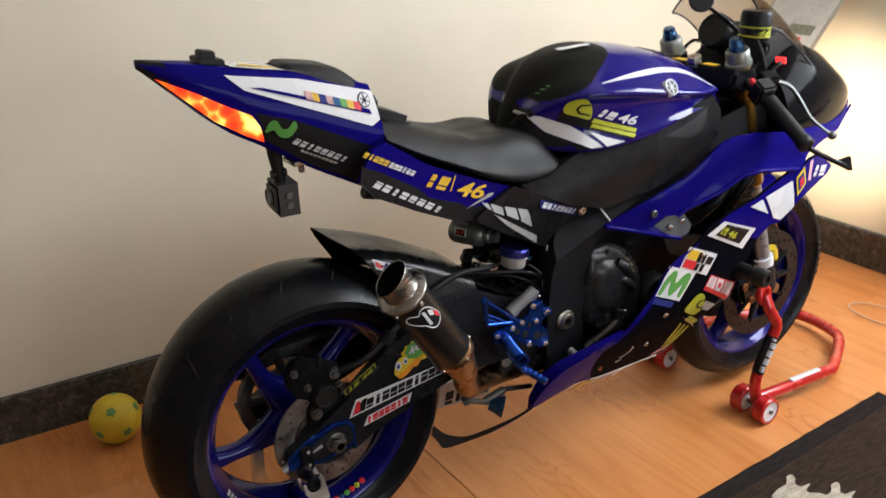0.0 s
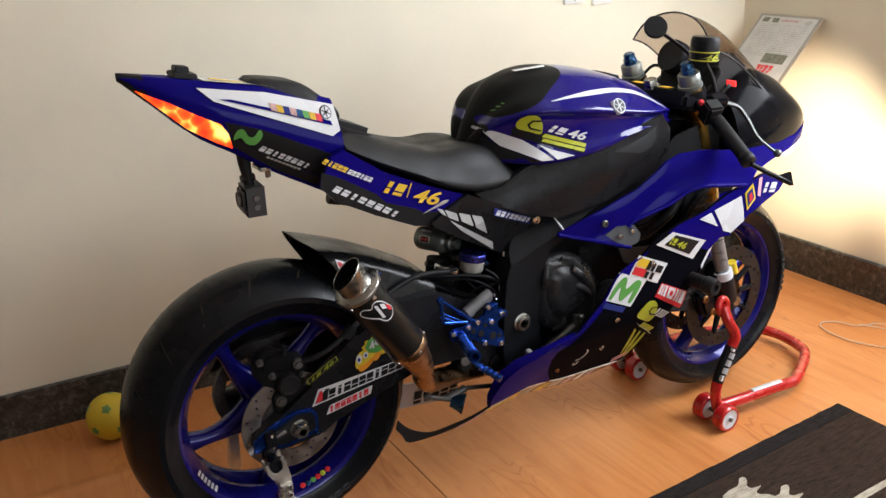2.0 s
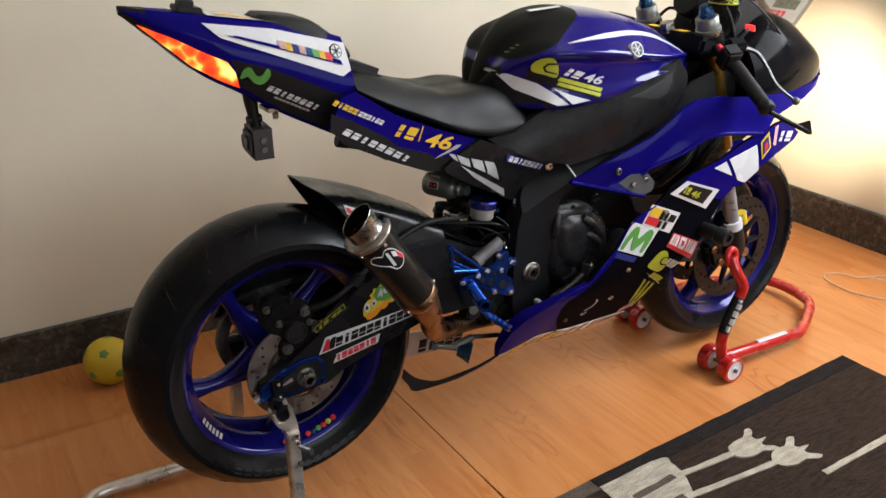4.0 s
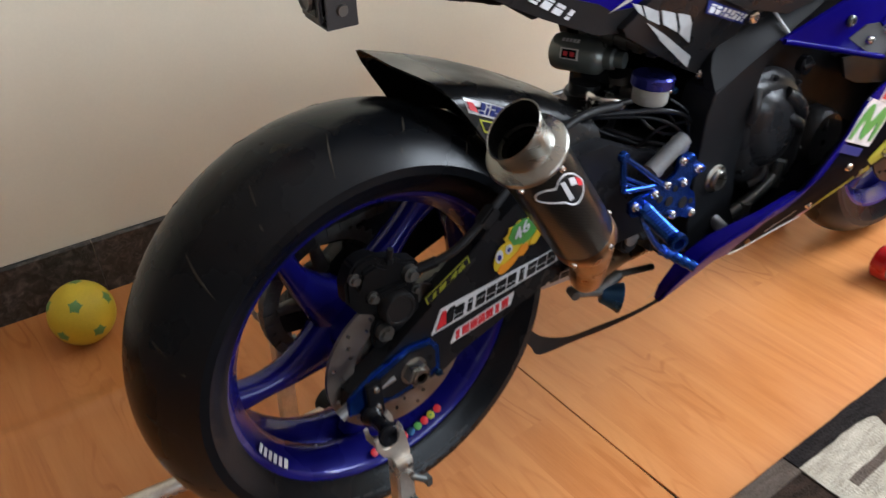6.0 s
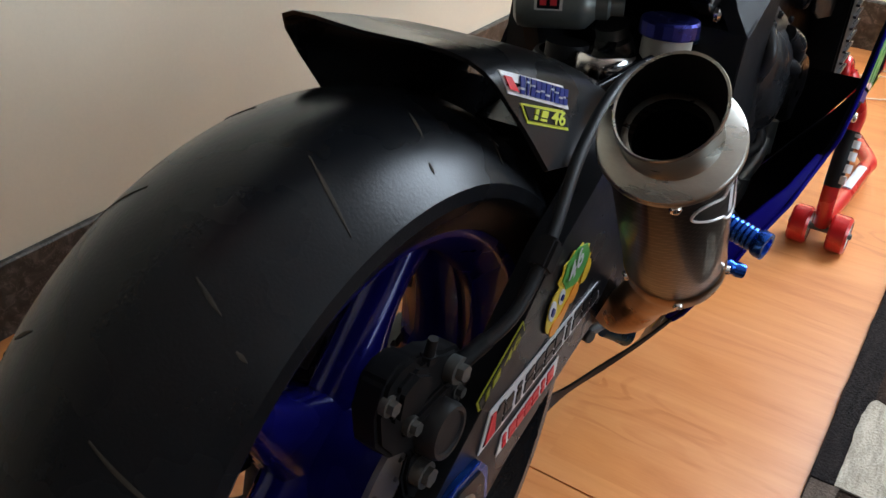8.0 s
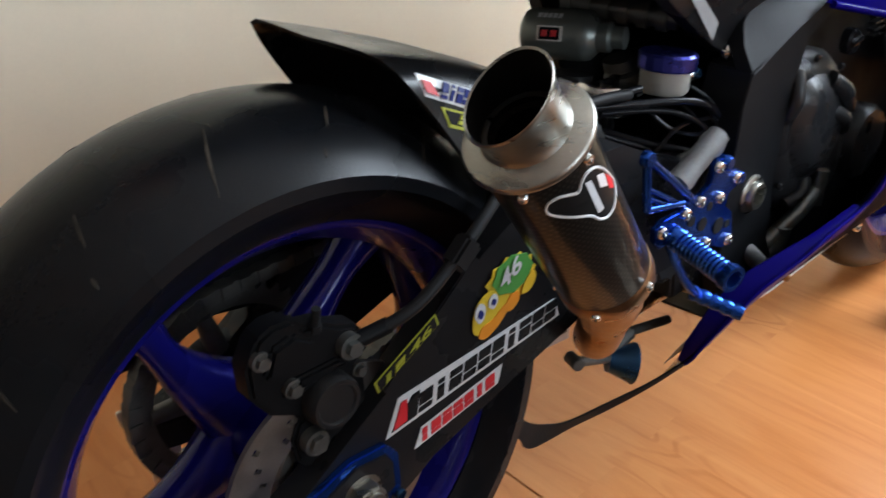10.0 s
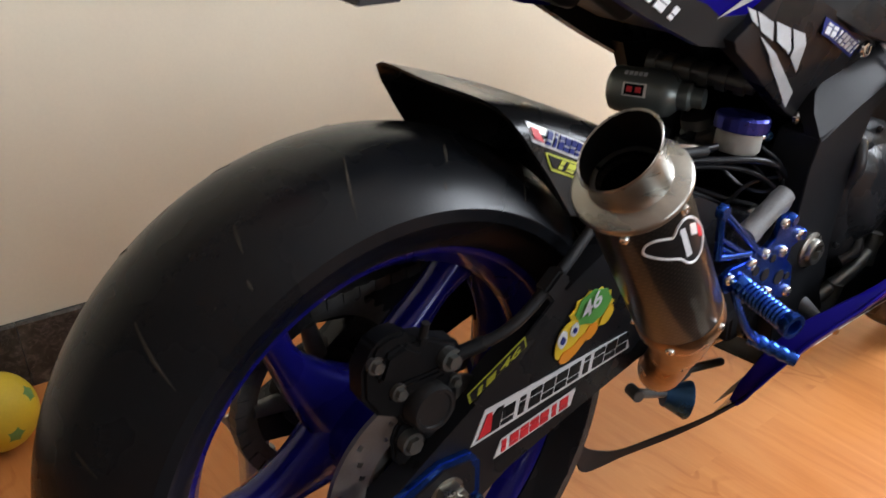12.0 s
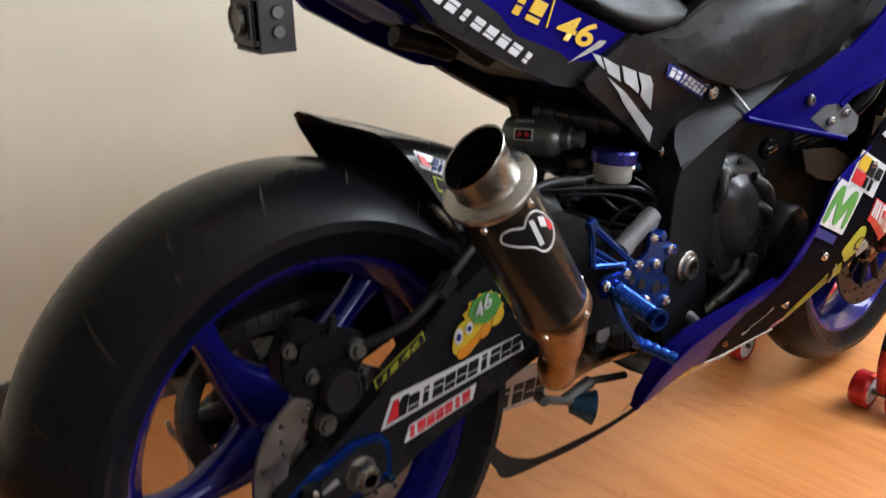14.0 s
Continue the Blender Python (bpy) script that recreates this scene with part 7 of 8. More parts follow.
low = part("lower_fairing", sheet(LOW, fair_low, 0.006, 0.0167), FAIR_BLACK, bike, "black and blue lower fairing with stickers", bevel=0.002)
part("lower_fairing", sheet(LOW, fair_low, 0.006, 0.05, -1), FAIR_BLACK, bike)


lip(REAR_EDGE, fair_low, 0.0026, low, "rolled blue edge")
bm = bmesh.new()
rows = []
for k, (x, z) in enumerate(REAR_EDGE[:8]):
    y, w = fair_low(x, z), 0.15 + 0.85 * math.sin(math.pi * min(1, k / 6.5))
    rows.append([(x, y + 0.002, z), (x - 0.006 * w, y + 0.004 + 0.020 * w, z + 0.009 * w), (x - 0.004 * w, y + 0.007 + 0.020 * w, z + 0.007 * w), (x + 0.002, y + 0.006, z - 0.003)])
ring_faces(bm, rows)
part("inner_flange", bm, BLUE, low, "blue flange folded in behind the rear edge")


def low_patch(outline, material, label="", off=0.0016, name="sticker"):
    return part(name, sheet(outline, fair_low, 0.001, 0.025, 1, None, off), material, low, label)


low_patch(REAR_EDGE + [(0.871, 0.642), (0.789, 0.572), (0.745, 0.536), (0.700, 0.497), (0.676, 0.470), (0.645, 0.449), (0.621, 0.436), (0.617, 0.406), (0.625, 0.377), (0.640, 0.343), (0.668, 0.2995)] + [(x, z + 0.0015) for x, z in LOW_EDGE[3:0:-1]], BLUE, "blue painted edge", 0.0012, "blue_edge")
low_patch([(0.931, 0.672), (0.963, 0.684), (1.057, 0.699), (1.135, 0.726), (1.180, 0.736), (1.254, 0.746), (1.299, 0.744), (1.376, 0.694), (1.356, 0.681), (1.279, 0.667), (1.214, 0.654), (1.186, 0.633), (1.148, 0.612), (1.116, 0.615), (1.073, 0.590), (1.038, 0.606), (0.958, 0.633)], BLUE, "blue painted panel", 0.0012, "blue_panel")


def quad_patch(c, u0, v0, u1, v1, material, off, label="", name="sticker_mark"):
    """A patch of a four-cornered sticker c, which runs tl, tr, br, bl."""
    c = [np.array(p) for p in c]
    pt = lambda u, v: tuple((c[0] * (1 - u) + c[1] * u) * (1 - v) + (c[3] * (1 - u) + c[2] * u) * v)
    return low_patch([pt(u0, v0), pt(u1, v0), pt(u1, v1), pt(u0, v1)], material, label, off, name)


KN = [(0.839, 0.639), (0.936, 0.591), (0.905, 0.546), (0.812, 0.594)]
quad_patch(KN, 0, 0, 1, 1, WHITE, 0.002, "white sticker with orange, red and black blocks", "sticker")
quad_patch(KN, 0.05, 0.08, 0.48, 0.5, AMBER, 0.003)
quad_patch(KN, 0.05, 0.54, 0.45, 0.92, RED, 0.003)
quad_patch(KN, 0.40, 0.10, 0.52, 0.55, PRINT_BLACK, 0.004)
quad_patch(KN, 0.56, 0.15, 0.66, 0.55, PRINT_BLACK, 0.004)
quad_patch(KN, 0.72, 0.18, 0.92, 0.52, PRINT_BLACK, 0.004)
quad_patch(KN, 0.46, 0.60, 0.56, 0.92, PRINT_BLACK, 0.004)
quad_patch(KN, 0.64, 0.58, 0.74, 0.92, PRINT_BLACK, 0.004)
MM = [(0.78, 0.61), (0.868, 0.565), (0.821, 0.507), (0.74, 0.548)]
quad_patch(MM, 0, 0, 1, 1, WHITE, 0.002, "white sticker with a green wave", "sticker")
c = [np.array(p) for p in MM]
wave = curvy([(0.07, 0.90), (0.10, 0.45), (0.22, 0.12), (0.36, 0.14), (0.47, 0.46), (0.57, 0.34), (0.70, 0.08), (0.88, 0.12), (0.93, 0.50), (0.90, 0.86), (0.80, 0.84), (0.76, 0.46), (0.66, 0.66), (0.52, 0.90), (0.40, 0.80), (0.30, 0.46), (0.22, 0.62), (0.18, 0.92)], 3, True)
low_patch([tuple((c[0] * (1 - u) + c[1] * u) * (1 - v) + (c[3] * (1 - u) + c[2] * u) * v) for u, v in wave], GREEN, "green wave shape", 0.003, "sticker_mark")
quad_patch([(0.737, 0.546), (0.818, 0.505), (0.807, 0.491), (0.727, 0.531)], 0.05, 0.1, 0.85, 0.9, NAVY, 0.002, "navy lettering strip")
MO = [(0.92, 0.545), (1.015, 0.494), (1.012, 0.435), (0.898, 0.511)]
quad_patch(MO, 0.02, 0.05, 1, 0.98, RED, 0.002, "red and white lettered sticker", "sticker")
for u0, u1 in ((0.04, 0.10), (0.13, 0.17), (0.20, 0.27), (0.32, 0.54), (0.60, 0.66), (0.70, 0.76), (0.80, 0.95)):
    quad_patch(MO, u0, 0.10, u1, 0.74, WHITE, 0.003)
quad_patch(MO, 0.39, 0.28, 0.47, 0.56, RED, 0.004)
low_patch(curvy([(0.854, 0.467), (0.864, 0.485), (0.88, 0.501), (0.902, 0.498), (0.918, 0.478), (0.924, 0.443), (0.912, 0.427), (0.878, 0.447)], 3, True), NEON, "yellow helmet-shaped sticker", 0.002)
low_patch([(0.92, 0.475), (0.9, 0.479), (0.892, 0.469), (0.899, 0.456), (0.922, 0.447), (0.921, 0.451), (0.901, 0.46), (0.896, 0.468), (0.903, 0.476), (0.92, 0.472)], PRINT_BLACK, "", 0.003, "sticker_mark")
part("lettering", bars(fair_low, (0.913, 0.451), (0.968, 0.416), 0.022, 4, 0.4, 0.6, 0.002), PALE, low, "white lettering bars")
part("lettering", bars(fair_low, (0.884, 0.42), (0.954, 0.369), 0.016, 5, 0.2, 0.75, 0.002), NEON, low, "yellow lettering bars")
for k in range(3):
    xt, zt, xb, zb = 0.873 + 0.030 * k, 0.415 - 0.020 * k, 0.904 + 0.0125 * k, 0.299 - 0.012 * k
    low_patch([(xt, zt), (xt + 0.010, zt - 0.006), (xt * 0.45 + xb * 0.55 + 0.013, zt * 0.45 + zb * 0.55 - 0.006), (xb + 0.003, zb - 0.002), (xb, zb), (xt * 0.45 + xb * 0.55 - 0.001, zt * 0.45 + zb * 0.55 + 0.004)], NEON, "yellow-green claw bar", 0.002)
part("lettering", bars(fair_low, (0.885, 0.270), (0.938, 0.282), 0.018, 6, 0.2, 0.6, 0.002), PINK, low, "pale pink lettering bars")
VW = [(0.944, 0.672), (1.061, 0.621), (1.021, 0.58), (0.891, 0.652)]
quad_patch(VW, 0, 0, 1, 1, WHITE, 0.003, "white slanted field with a dark number plate", "sticker")
quad_patch(VW, 0.14, 0.12, 0.84, 0.85, PRINT_BLACK, 0.004)
c = [np.array(p) for p in VW]
vw = lambda u, v: tuple((c[0] * (1 - u) + c[1] * u) * (1 - v) + (c[3] * (1 - u) + c[2] * u) * v)
part("lettering", marks(fair_low, vw(0.18, 0.7), vw(0.36, 0.7), 0.018, 2, 0.3, 0.8, 0.005), NEON, low, "yellow lettering bars")
part("lettering", digits("46", fair_low, vw(0.40, 0.7), vw(0.64, 0.7), 0.005, 0.7), NEON, low, "yellow number 46")
low_patch([(1.033, 0.683), (1.073, 0.691), (1.100, 0.648)], WHITE, "white painted panel", 0.003, "white_panel")
low_patch([(1.084, 0.694), (1.178, 0.711), (1.188, 0.676), (1.195, 0.641), (1.151, 0.618), (1.122, 0.631)], WHITE, "white painted panel", 0.003, "white_panel")
low_patch([(1.190, 0.715), (1.217, 0.737), (1.233, 0.693), (1.201, 0.668)], YELLOW, "yellow diamond sticker", 0.004)
low_patch([(1.196, 0.712), (1.214, 0.726), (1.225, 0.695), (1.203, 0.678)], NAVY, "", 0.005, "sticker_mark")
low_patch([(1.203, 0.708), (1.212, 0.714), (1.218, 0.697), (1.206, 0.688)], RED, "", 0.006, "sticker_mark")
low_patch([(1.247, 0.741), (1.262, 0.742), (1.258, 0.690), (1.244, 0.696)], PINK, "thin pink edge stripe", 0.003)
part("lettering", marks(fair_low, (1.262, 0.700), (1.335, 0.682), 0.026, 2, 0.2, 0.8, 0.004), PALE, low, "white lettering bars")
for x, z in ((0.784, 0.482), (0.782, 0.385), (0.885, 0.606)):
    placed("bolt", BOLT, along((x, fair_low(x, z) - 0.001, z), OUT), low)
placed("bolt", bolt_mesh("bolt", 0.0055, 0.005, BRONZE), along((0.666, fair_low(0.666, 0.346) - 0.001, 0.346), OUT), low, "copper-coloured bolt")
low_patch([(0.866, 0.439), (0.871, 0.436), (0.972, 0.354), (0.967, 0.356)], WORN_WHITE, "thin white line", 0.0024, "sticker_mark")
for cx, cz, r0, r1, a0, a1 in ((0.718, 0.382, 0.018, 0.022, -100, 60), (0.722, 0.348, 0.005, 0.0085, -200, 20)):
    low_patch([(cx + r1 * math.cos(radians(a)), cz + r1 * math.sin(radians(a))) for a in steps(a0, a1, 9)] + [(cx + r0 * math.cos(radians(a)), cz + r0 * math.sin(radians(a))) for a in steps(a1, a0, 9)], WORN_WHITE, "worn white curved mark", 0.002, "sticker_mark")
# belly pan, floor bounce in its colour, tucked in below the sides, and its rear strap ending in a wedge
STRAP_TOP = curvy([(0.276, -0.040, 0.290), (0.298, -0.042, 0.262), (0.325, -0.045, 0.243), (0.360, -0.055, 0.233), (0.407, -0.085, 0.254), (0.442, -0.115, 0.279), (0.472, -0.140, 0.306)], 5)
STRAP_LOW = curvy([(0.269, -0.040, 0.267), (0.284, -0.042, 0.242), (0.299, -0.045, 0.221), (0.364, -0.055, 0.220), (0.408, -0.085, 0.243), (0.444, -0.115, 0.272), (0.474, -0.140, 0.301)], 5)
bm = bmesh.new()
ring_faces(bm, [[tuple(u), tuple(d), (d[0], d[1] + 0.004, d[2] - 0.001), (u[0], u[1] + 0.004, u[2] - 0.001)] for u, d in zip(STRAP_TOP, STRAP_LOW)])
part("belly_strap", bm, DARK, bike, "thin black strap with a wedge-shaped end")


def belly_edge(x):
    """Upper edge of the belly pan under the right side: y and z."""
    if x < 0.474:
        y, z = at([(p[0], p[1], p[2]) for p in STRAP_LOW[10:]], x)[:2]
        return y + 0.002, z + 0.001
    z = at(LOW_EDGE, x)[0]
    return fair_low(x, z) + 0.003, z + 0.002


def belly_at(x, v, off=0.0):
    """A point of the tucked belly side, v from its upper edge 0 to its lower edge 1."""
    y, z = belly_edge(x)
    w = clamp((x - 0.335) / 0.2, 0.02) * (1 - 0.75 * clamp((x - 0.80) / 0.15))
    return (x, y + 0.042 * w * v - 0.78 * off, z - 0.051 * w * v - 0.62 * off)


bm = bmesh.new()
ring_faces(bm, [[belly_at(x, v) for v in steps(0, 1, 4)] for x in steps(0.345, 0.95, 30)], closed=False)
bmesh.ops.solidify(bm, geom=bm.faces[:], thickness=-0.003)
belly = part("belly_pan", bm, BELLY, bike, "glossy white belly pan, coloured for orange floor bounce, with worn stickers", sharp=60)
bm = bmesh.new()
ring_faces(bm, [[(x, belly_at(x, v)[1] + 0.007, belly_at(x, v)[2] + 0.004 + 0.006 * (1 - v)) for v in steps(0, 1, 4)] for x in steps(0.49, 0.945, 24)], closed=False)
bmesh.ops.solidify(bm, geom=bm.faces[:], thickness=-0.002)
part("pan_liner", bm, CALIPER_BLACK, belly, "black inside of the belly pan", sharp=60)
bm = bmesh.new()
rows = []
for x in steps(0.63, 0.95, 12):
    y, z = belly_at(x, 1)[1:]
    rows.append([(x, -(y + 0.002) * q, z + 0.001 - 0.006 * (1 - abs(q))) for q in steps(-1, 1, 8)] + [(x, -(y + 0.002) * q, z + 0.005 - 0.006 * (1 - abs(q))) for q in steps(1, -1, 8)])
ring_faces(bm, rows)
part("pan_floor", bm, CALIPER_BLACK, belly, "black floor of the belly pan", sharp=60)
bm = bmesh.new()
rows = []
for x, z in ((0.944, 0.274), (0.953, 0.338), (0.956, 0.392), (0.974, 0.455)):
    y = fair_low(x, z) + 0.008
    rows.append([(x, y, z), (x, -y, z), (x - 0.004, -y, z + 0.003), (x - 0.004, y, z + 0.003)])
ring_faces(bm, rows)
part("pan_front", bm, CALIPER_BLACK, belly, "black front wall of the belly pan")


def belly_mark(xa, xb, va, vb, lean, material, label=""):
    """A slanting worn mark on the tucked side of the belly pan."""
    b = bmesh.new()
    n = 6
    rings = []
    for x in steps(xa, xb, n):
        p, q = belly_at(x + lean, va, 0.0012), belly_at(x, vb, 0.0012)
        rings.append([p, q, (q[0], q[1] + 0.0008, q[2] + 0.0006), (p[0], p[1] + 0.0008, p[2] + 0.0006)])
    ring_faces(b, rings)
    part("sticker", b, material, belly, label)


for xa, xb, va, vb, lean, mt in ((0.470, 0.535, 0.20, 0.38, 0.02, WORN_WHITE), (0.478, 0.525, 0.45, 0.78, 0.018, DULL_GOLD), (0.535, 0.570, 0.30, 0.80, 0.02, DULL_GOLD), (0.575, 0.640, 0.15, 0.32, 0.025, WORN_WHITE), (0.600, 0.625, 0.40, 0.85, 0.02, WORN), (0.640, 0.668, 0.35, 0.85, 0.02, DULL_GOLD), (0.680, 0.720, 0.20, 0.75, 0.02, WORN), (0.735, 0.760, 0.20, 0.80, 0.02, WORN_PINK), (0.785, 0.800, 0.15, 0.85, 0.02, WORN_WHITE), (0.815, 0.840, 0.15, 0.85, 0.02, WORN_PINK), (0.41, 0.46, 0.3, 0.8, 0.01, WORN_PINK)):
    belly_mark(xa, xb, va, vb, lean, mt, "worn pale and gold sticker")
lip([(0.669, 0.2985), (0.725, 0.2860), (0.827, 0.2740), (0.914, 0.2610)], fair_low, 0.0016, low, "bright worn lower edge", WORN_WHITE)

# dark box added to keep the gap behind the fairing dark, duct panel, and the frame slider
bm = sheet([(0.93, 0.86), (1.02, 0.905), (1.24, 0.86), (1.42, 0.80), (1.45, 0.71), (1.36, 0.64), (1.05, 0.64), (0.93, 0.66)], lambda x, z: -0.075, 0.15, 0.08)
part("dark_gap_filler", bm, CALIPER_BLACK, bike, "dark box added to fill the gap behind the fairing", bevel=0.01)
part("duct_panel", sheet([(0.86, 0.655), (1.05, 0.690), (1.20, 0.728), (1.32, 0.735), (1.34, 0.780), (1.20, 0.800), (1.02, 0.800), (0.90, 0.750)], lambda x, z: -0.158 - 0.018 * math.sin(34 * (x - 0.9)) * math.sin(30 * (z - 0.66)), 0.008, 0.015), CALIPER_BLACK, bike, "black moulded duct inside the fairing opening")
bm = lathe(bmesh.new(), [(0.0, 0.0), (0.017, 0.0), (0.0185, 0.004), (0.0185, 0.066), (0.022, 0.070), (0.022, 0.094), (0.019, 0.100), (0.010, 0.100), (0.009, 0.094), (0.0, 0.094)], (1.022, -0.228, 0.524), (0.05, -1, 0), 28)
part("frame_slider", bm, DARK, bike, "black plastic frame slider")

# nose with headlamps
NOSE = [(1.24, 0.930, 0.850, 0.790, 0.150, 0.185, 0.175), (1.34, 0.985, 0.880, 0.760, 0.135, 0.182, 0.160), (1.43, 0.965, 0.870, 0.735, 0.112, 0.172, 0.140), (1.52, 0.925, 0.845, 0.720, 0.088, 0.150, 0.115), (1.595, 0.880, 0.822, 0.715, 0.055, 0.108, 0.085), (1.642, 0.830, 0.800, 0.745, 0.014, 0.045, 0.03)]
nose = part("nose_cowl", body(NOSE, steps(1.24, 1.642, 28), lambda r: [(0, r[0]), (-r[3] * 0.6, r[0] - 0.002), (-r[3], r[0] - 0.012), (-r[4], r[1]), (-r[5], r[2]), (0, r[2] - 0.006)], 5), NOSE_BLACK, bike, "black nose cowl with matt inner faces")


nose_y = skin_of(nose)
part("blue_edge", sheet([(1.36, 0.770), (1.47, 0.775), (1.58, 0.798), (1.632, 0.823), (1.633, 0.800), (1.59, 0.765), (1.48, 0.740), (1.37, 0.745)], nose_y, 0.003, 0.02, 1, None, 0.003), BLUE, nose, "blue lower edge of the nose")
for s in (1, -1):
    lampy = sheet([(1.43, 0.735), (1.54, 0.750), (1.585, 0.752), (1.56, 0.722), (1.48, 0.712), (1.43, 0.715)], nose_y, 0.004, 0.03, s, None, 0.004)
    part("headlamp", lampy, HEAD_GLOW, nose, "lit headlamp lens")
# screen
bm = bmesh.new()
rows = []
for t in steps(0, 1, 16):
    ring = []
    for q in steps(-1, 1, 24):
        half = 0.160 - 0.022 * t
        drop = 0.075 * (1 - 0.35 * t) * q * q
        back = 0.055 * q * q
        x = 1.435 - 0.235 * t - back * (1 - 0.6 * t)
        z = 0.985 + 0.155 * math.sin(t * 1.35) / math.sin(1.35) - drop - 0.03 * t * abs(q) ** 6
        ring.append((x, half * q, z))
    rows.append(ring)
ring_faces(bm, rows, closed=False)
edge = [rows[k][0] for k in range(17)] + rows[16][1:] + [rows[k][24] for k in range(15, -1, -1)]
more = bmesh.ops.extrude_face_region(bm, geom=bm.faces[:])
for g in more["geom"]:
    if isinstance(g, bmesh.types.BMVert):
        g.co.z -= 0.0025
screen = part("windscreen", bm, SMOKED, bike, "smoked bubble windscreen", sharp=60)
screen.visible_shadow = False
part("edge_trim", tube(bmesh.new(), edge, 0.0024, 6), DARK, screen, "dark screen edge")

# cockpit
dash = part("instrument_panel", sheet([(1.24, 0.93), (1.25, 1.02), (1.30, 1.035), (1.36, 0.99), (1.36, 0.94)], lambda x, z: -0.10, 0.20, 0.06), DARK, bike, "black instrument panel", bevel=0.012)
bm = bmesh.new()
box(bm, None, (0.004, 0.028, 0.014), pose(1.262, -0.135, 0.965, 0, -8, 0))
part("warning_light", bm, DASH_GLOW, dash, "lit red warning light")
part("gauge", lathe(bmesh.new(), [(0.0, 0.030), (0.042, 0.030), (0.045, 0.026), (0.045, 0.0)], (1.25, 0.045, 1.01), (-0.9, 0, 0.45), 32), BLACK, dash, "round black gauge")
bm = bmesh.new()
lathe(bm, [(0.0, 0.006), (0.028, 0.006), (0.030, 0.003), (0.030, -0.003), (0.028, -0.006), (0.0, -0.006)], (1.125, 0.0, 1.112), (-0.5, -0.7, 0.5), 28)
tube(bm, [(1.14, -0.01, 1.095), (1.19, -0.02, 1.06), (1.235, -0.03, 1.02)], 0.010, 8, flat=0.45)
part("phone_mount", bm, DARK, dash, "round black mount on a stalk")

# front fork and bars
fork = part("fork", sheet([(1.09, 0.925), (1.16, 0.905), (1.20, 0.93), (1.185, 0.955), (1.10, 0.965)], lambda x, z: -0.135, 0.27, 0.3), BLACK, bike, "gold upside-down fork with black clamps", bevel=0.010)
for s in (-1, 1):
    y = s * 0.104
    up, mid, lowp, end = V(1.140, y, 1.000), V(1.235, y, 0.655), V(1.312, y, 0.395), V(1.352, y * 0.82, 0.315)
    part("fork_tube", bar(bmesh.new(), up, mid, 0.027, seg=28), GOLD, fork, "gold anodised fork tube")
    part("fork_slider", bar(bmesh.new(), mid, lowp, 0.0205, seg=24), FORK_GREY, fork, "chromed fork slider")
    part("fork_band", bar(bmesh.new(), lowp + V(-0.009, 0, 0.030), lowp + V(-0.002, 0, 0.006), 0.028, seg=24), PALE, fork, "white band")
    part("fork_foot", tube(bmesh.new(), [lowp + V(-0.002, 0, 0.008), lowp + V(0.012, 0, -0.03), end, end + V(0.005, 0, -0.03)], [0.027, 0.026, 0.030, 0.018], 18), DARK, fork, "black fork foot")
    cap = lathe(bmesh.new(), [(0.0, 0.036), (0.012, 0.036), (0.015, 0.033), (0.0155, 0.022), (0.017, 0.020), (0.018, 0.017), (0.018, 0.004)], up, (up - mid).normalized(), 8)
    part("fork_cap", cap, ANODISED_PALE, fork, "blue anodised fork cap")
    part("cap_ring", lathe(bmesh.new(), [(0.0, 0.006), (0.025, 0.006), (0.028, 0.002), (0.028, -0.022), (0.031, -0.024), (0.031, -0.032), (0.027, -0.036)], up, (up - mid).normalized(), 28), RESERVOIR, fork, "grey clamp ring")
    part("fork_ring", lathe(bmesh.new(), [(0.028, -0.062), (0.031, -0.066), (0.031, -0.085), (0.028, -0.09)], up, (up - mid).normalized(), 28), ANODISED_PALE, fork, "blue ring")
    bm = bmesh.new()
    box(bm, None, (0.10, 0.050, 0.050), pose(1.318, s * 0.085, 0.405, 0, 25, 0))
    box(bm, None, (0.085, 0.062, 0.055), pose(1.262, s * 0.072, 0.330, 0, 70, 0))
    part("brake_caliper", bm, BLACK, fork, "black radial brake caliper", bevel=0.010)
    for dx, dz in ((-0.02, 0.02), (0.012, -0.028)):
        placed("bolt", bolt_mesh("bolt", 0.011, 0.006, BRONZE), along((1.262 + dx, s * 0.104, 0.330 + dz), V(0, s, 0)), fork, "bronze bolt head")
bm = bmesh.new()
lathe(bm, [(0.0, 0.014), (0.017, 0.014), (0.019, 0.010), (0.019, -0.01)], (1.113, 0.0, 0.968), (-0.2, 0, 0.98), 6)
part("stem_nut", bm, STEEL, fork, "steel stem nut")
for y in (-0.045, 0.05):
    bm = bmesh.new()
    box(bm, None, (0.026, 0.034, 0.0015), pose(1.120, y, 0.9655, 0, 6, 0))
    part("clamp_mark", bm, AMBER, fork, "yellow mark on the clamp")
part("fork_sleeve", bar(bmesh.new(), V(1.338, -0.106, 0.44), V(1.350, -0.106, 0.405), 0.013, seg=16), YELLOW, fork, "yellow sleeve")
part("axle", bar(bmesh.new(), V(FW[0], -0.115, FW[2]), V(FW[0], 0.115, FW[2]), 0.014), STEEL, fork)
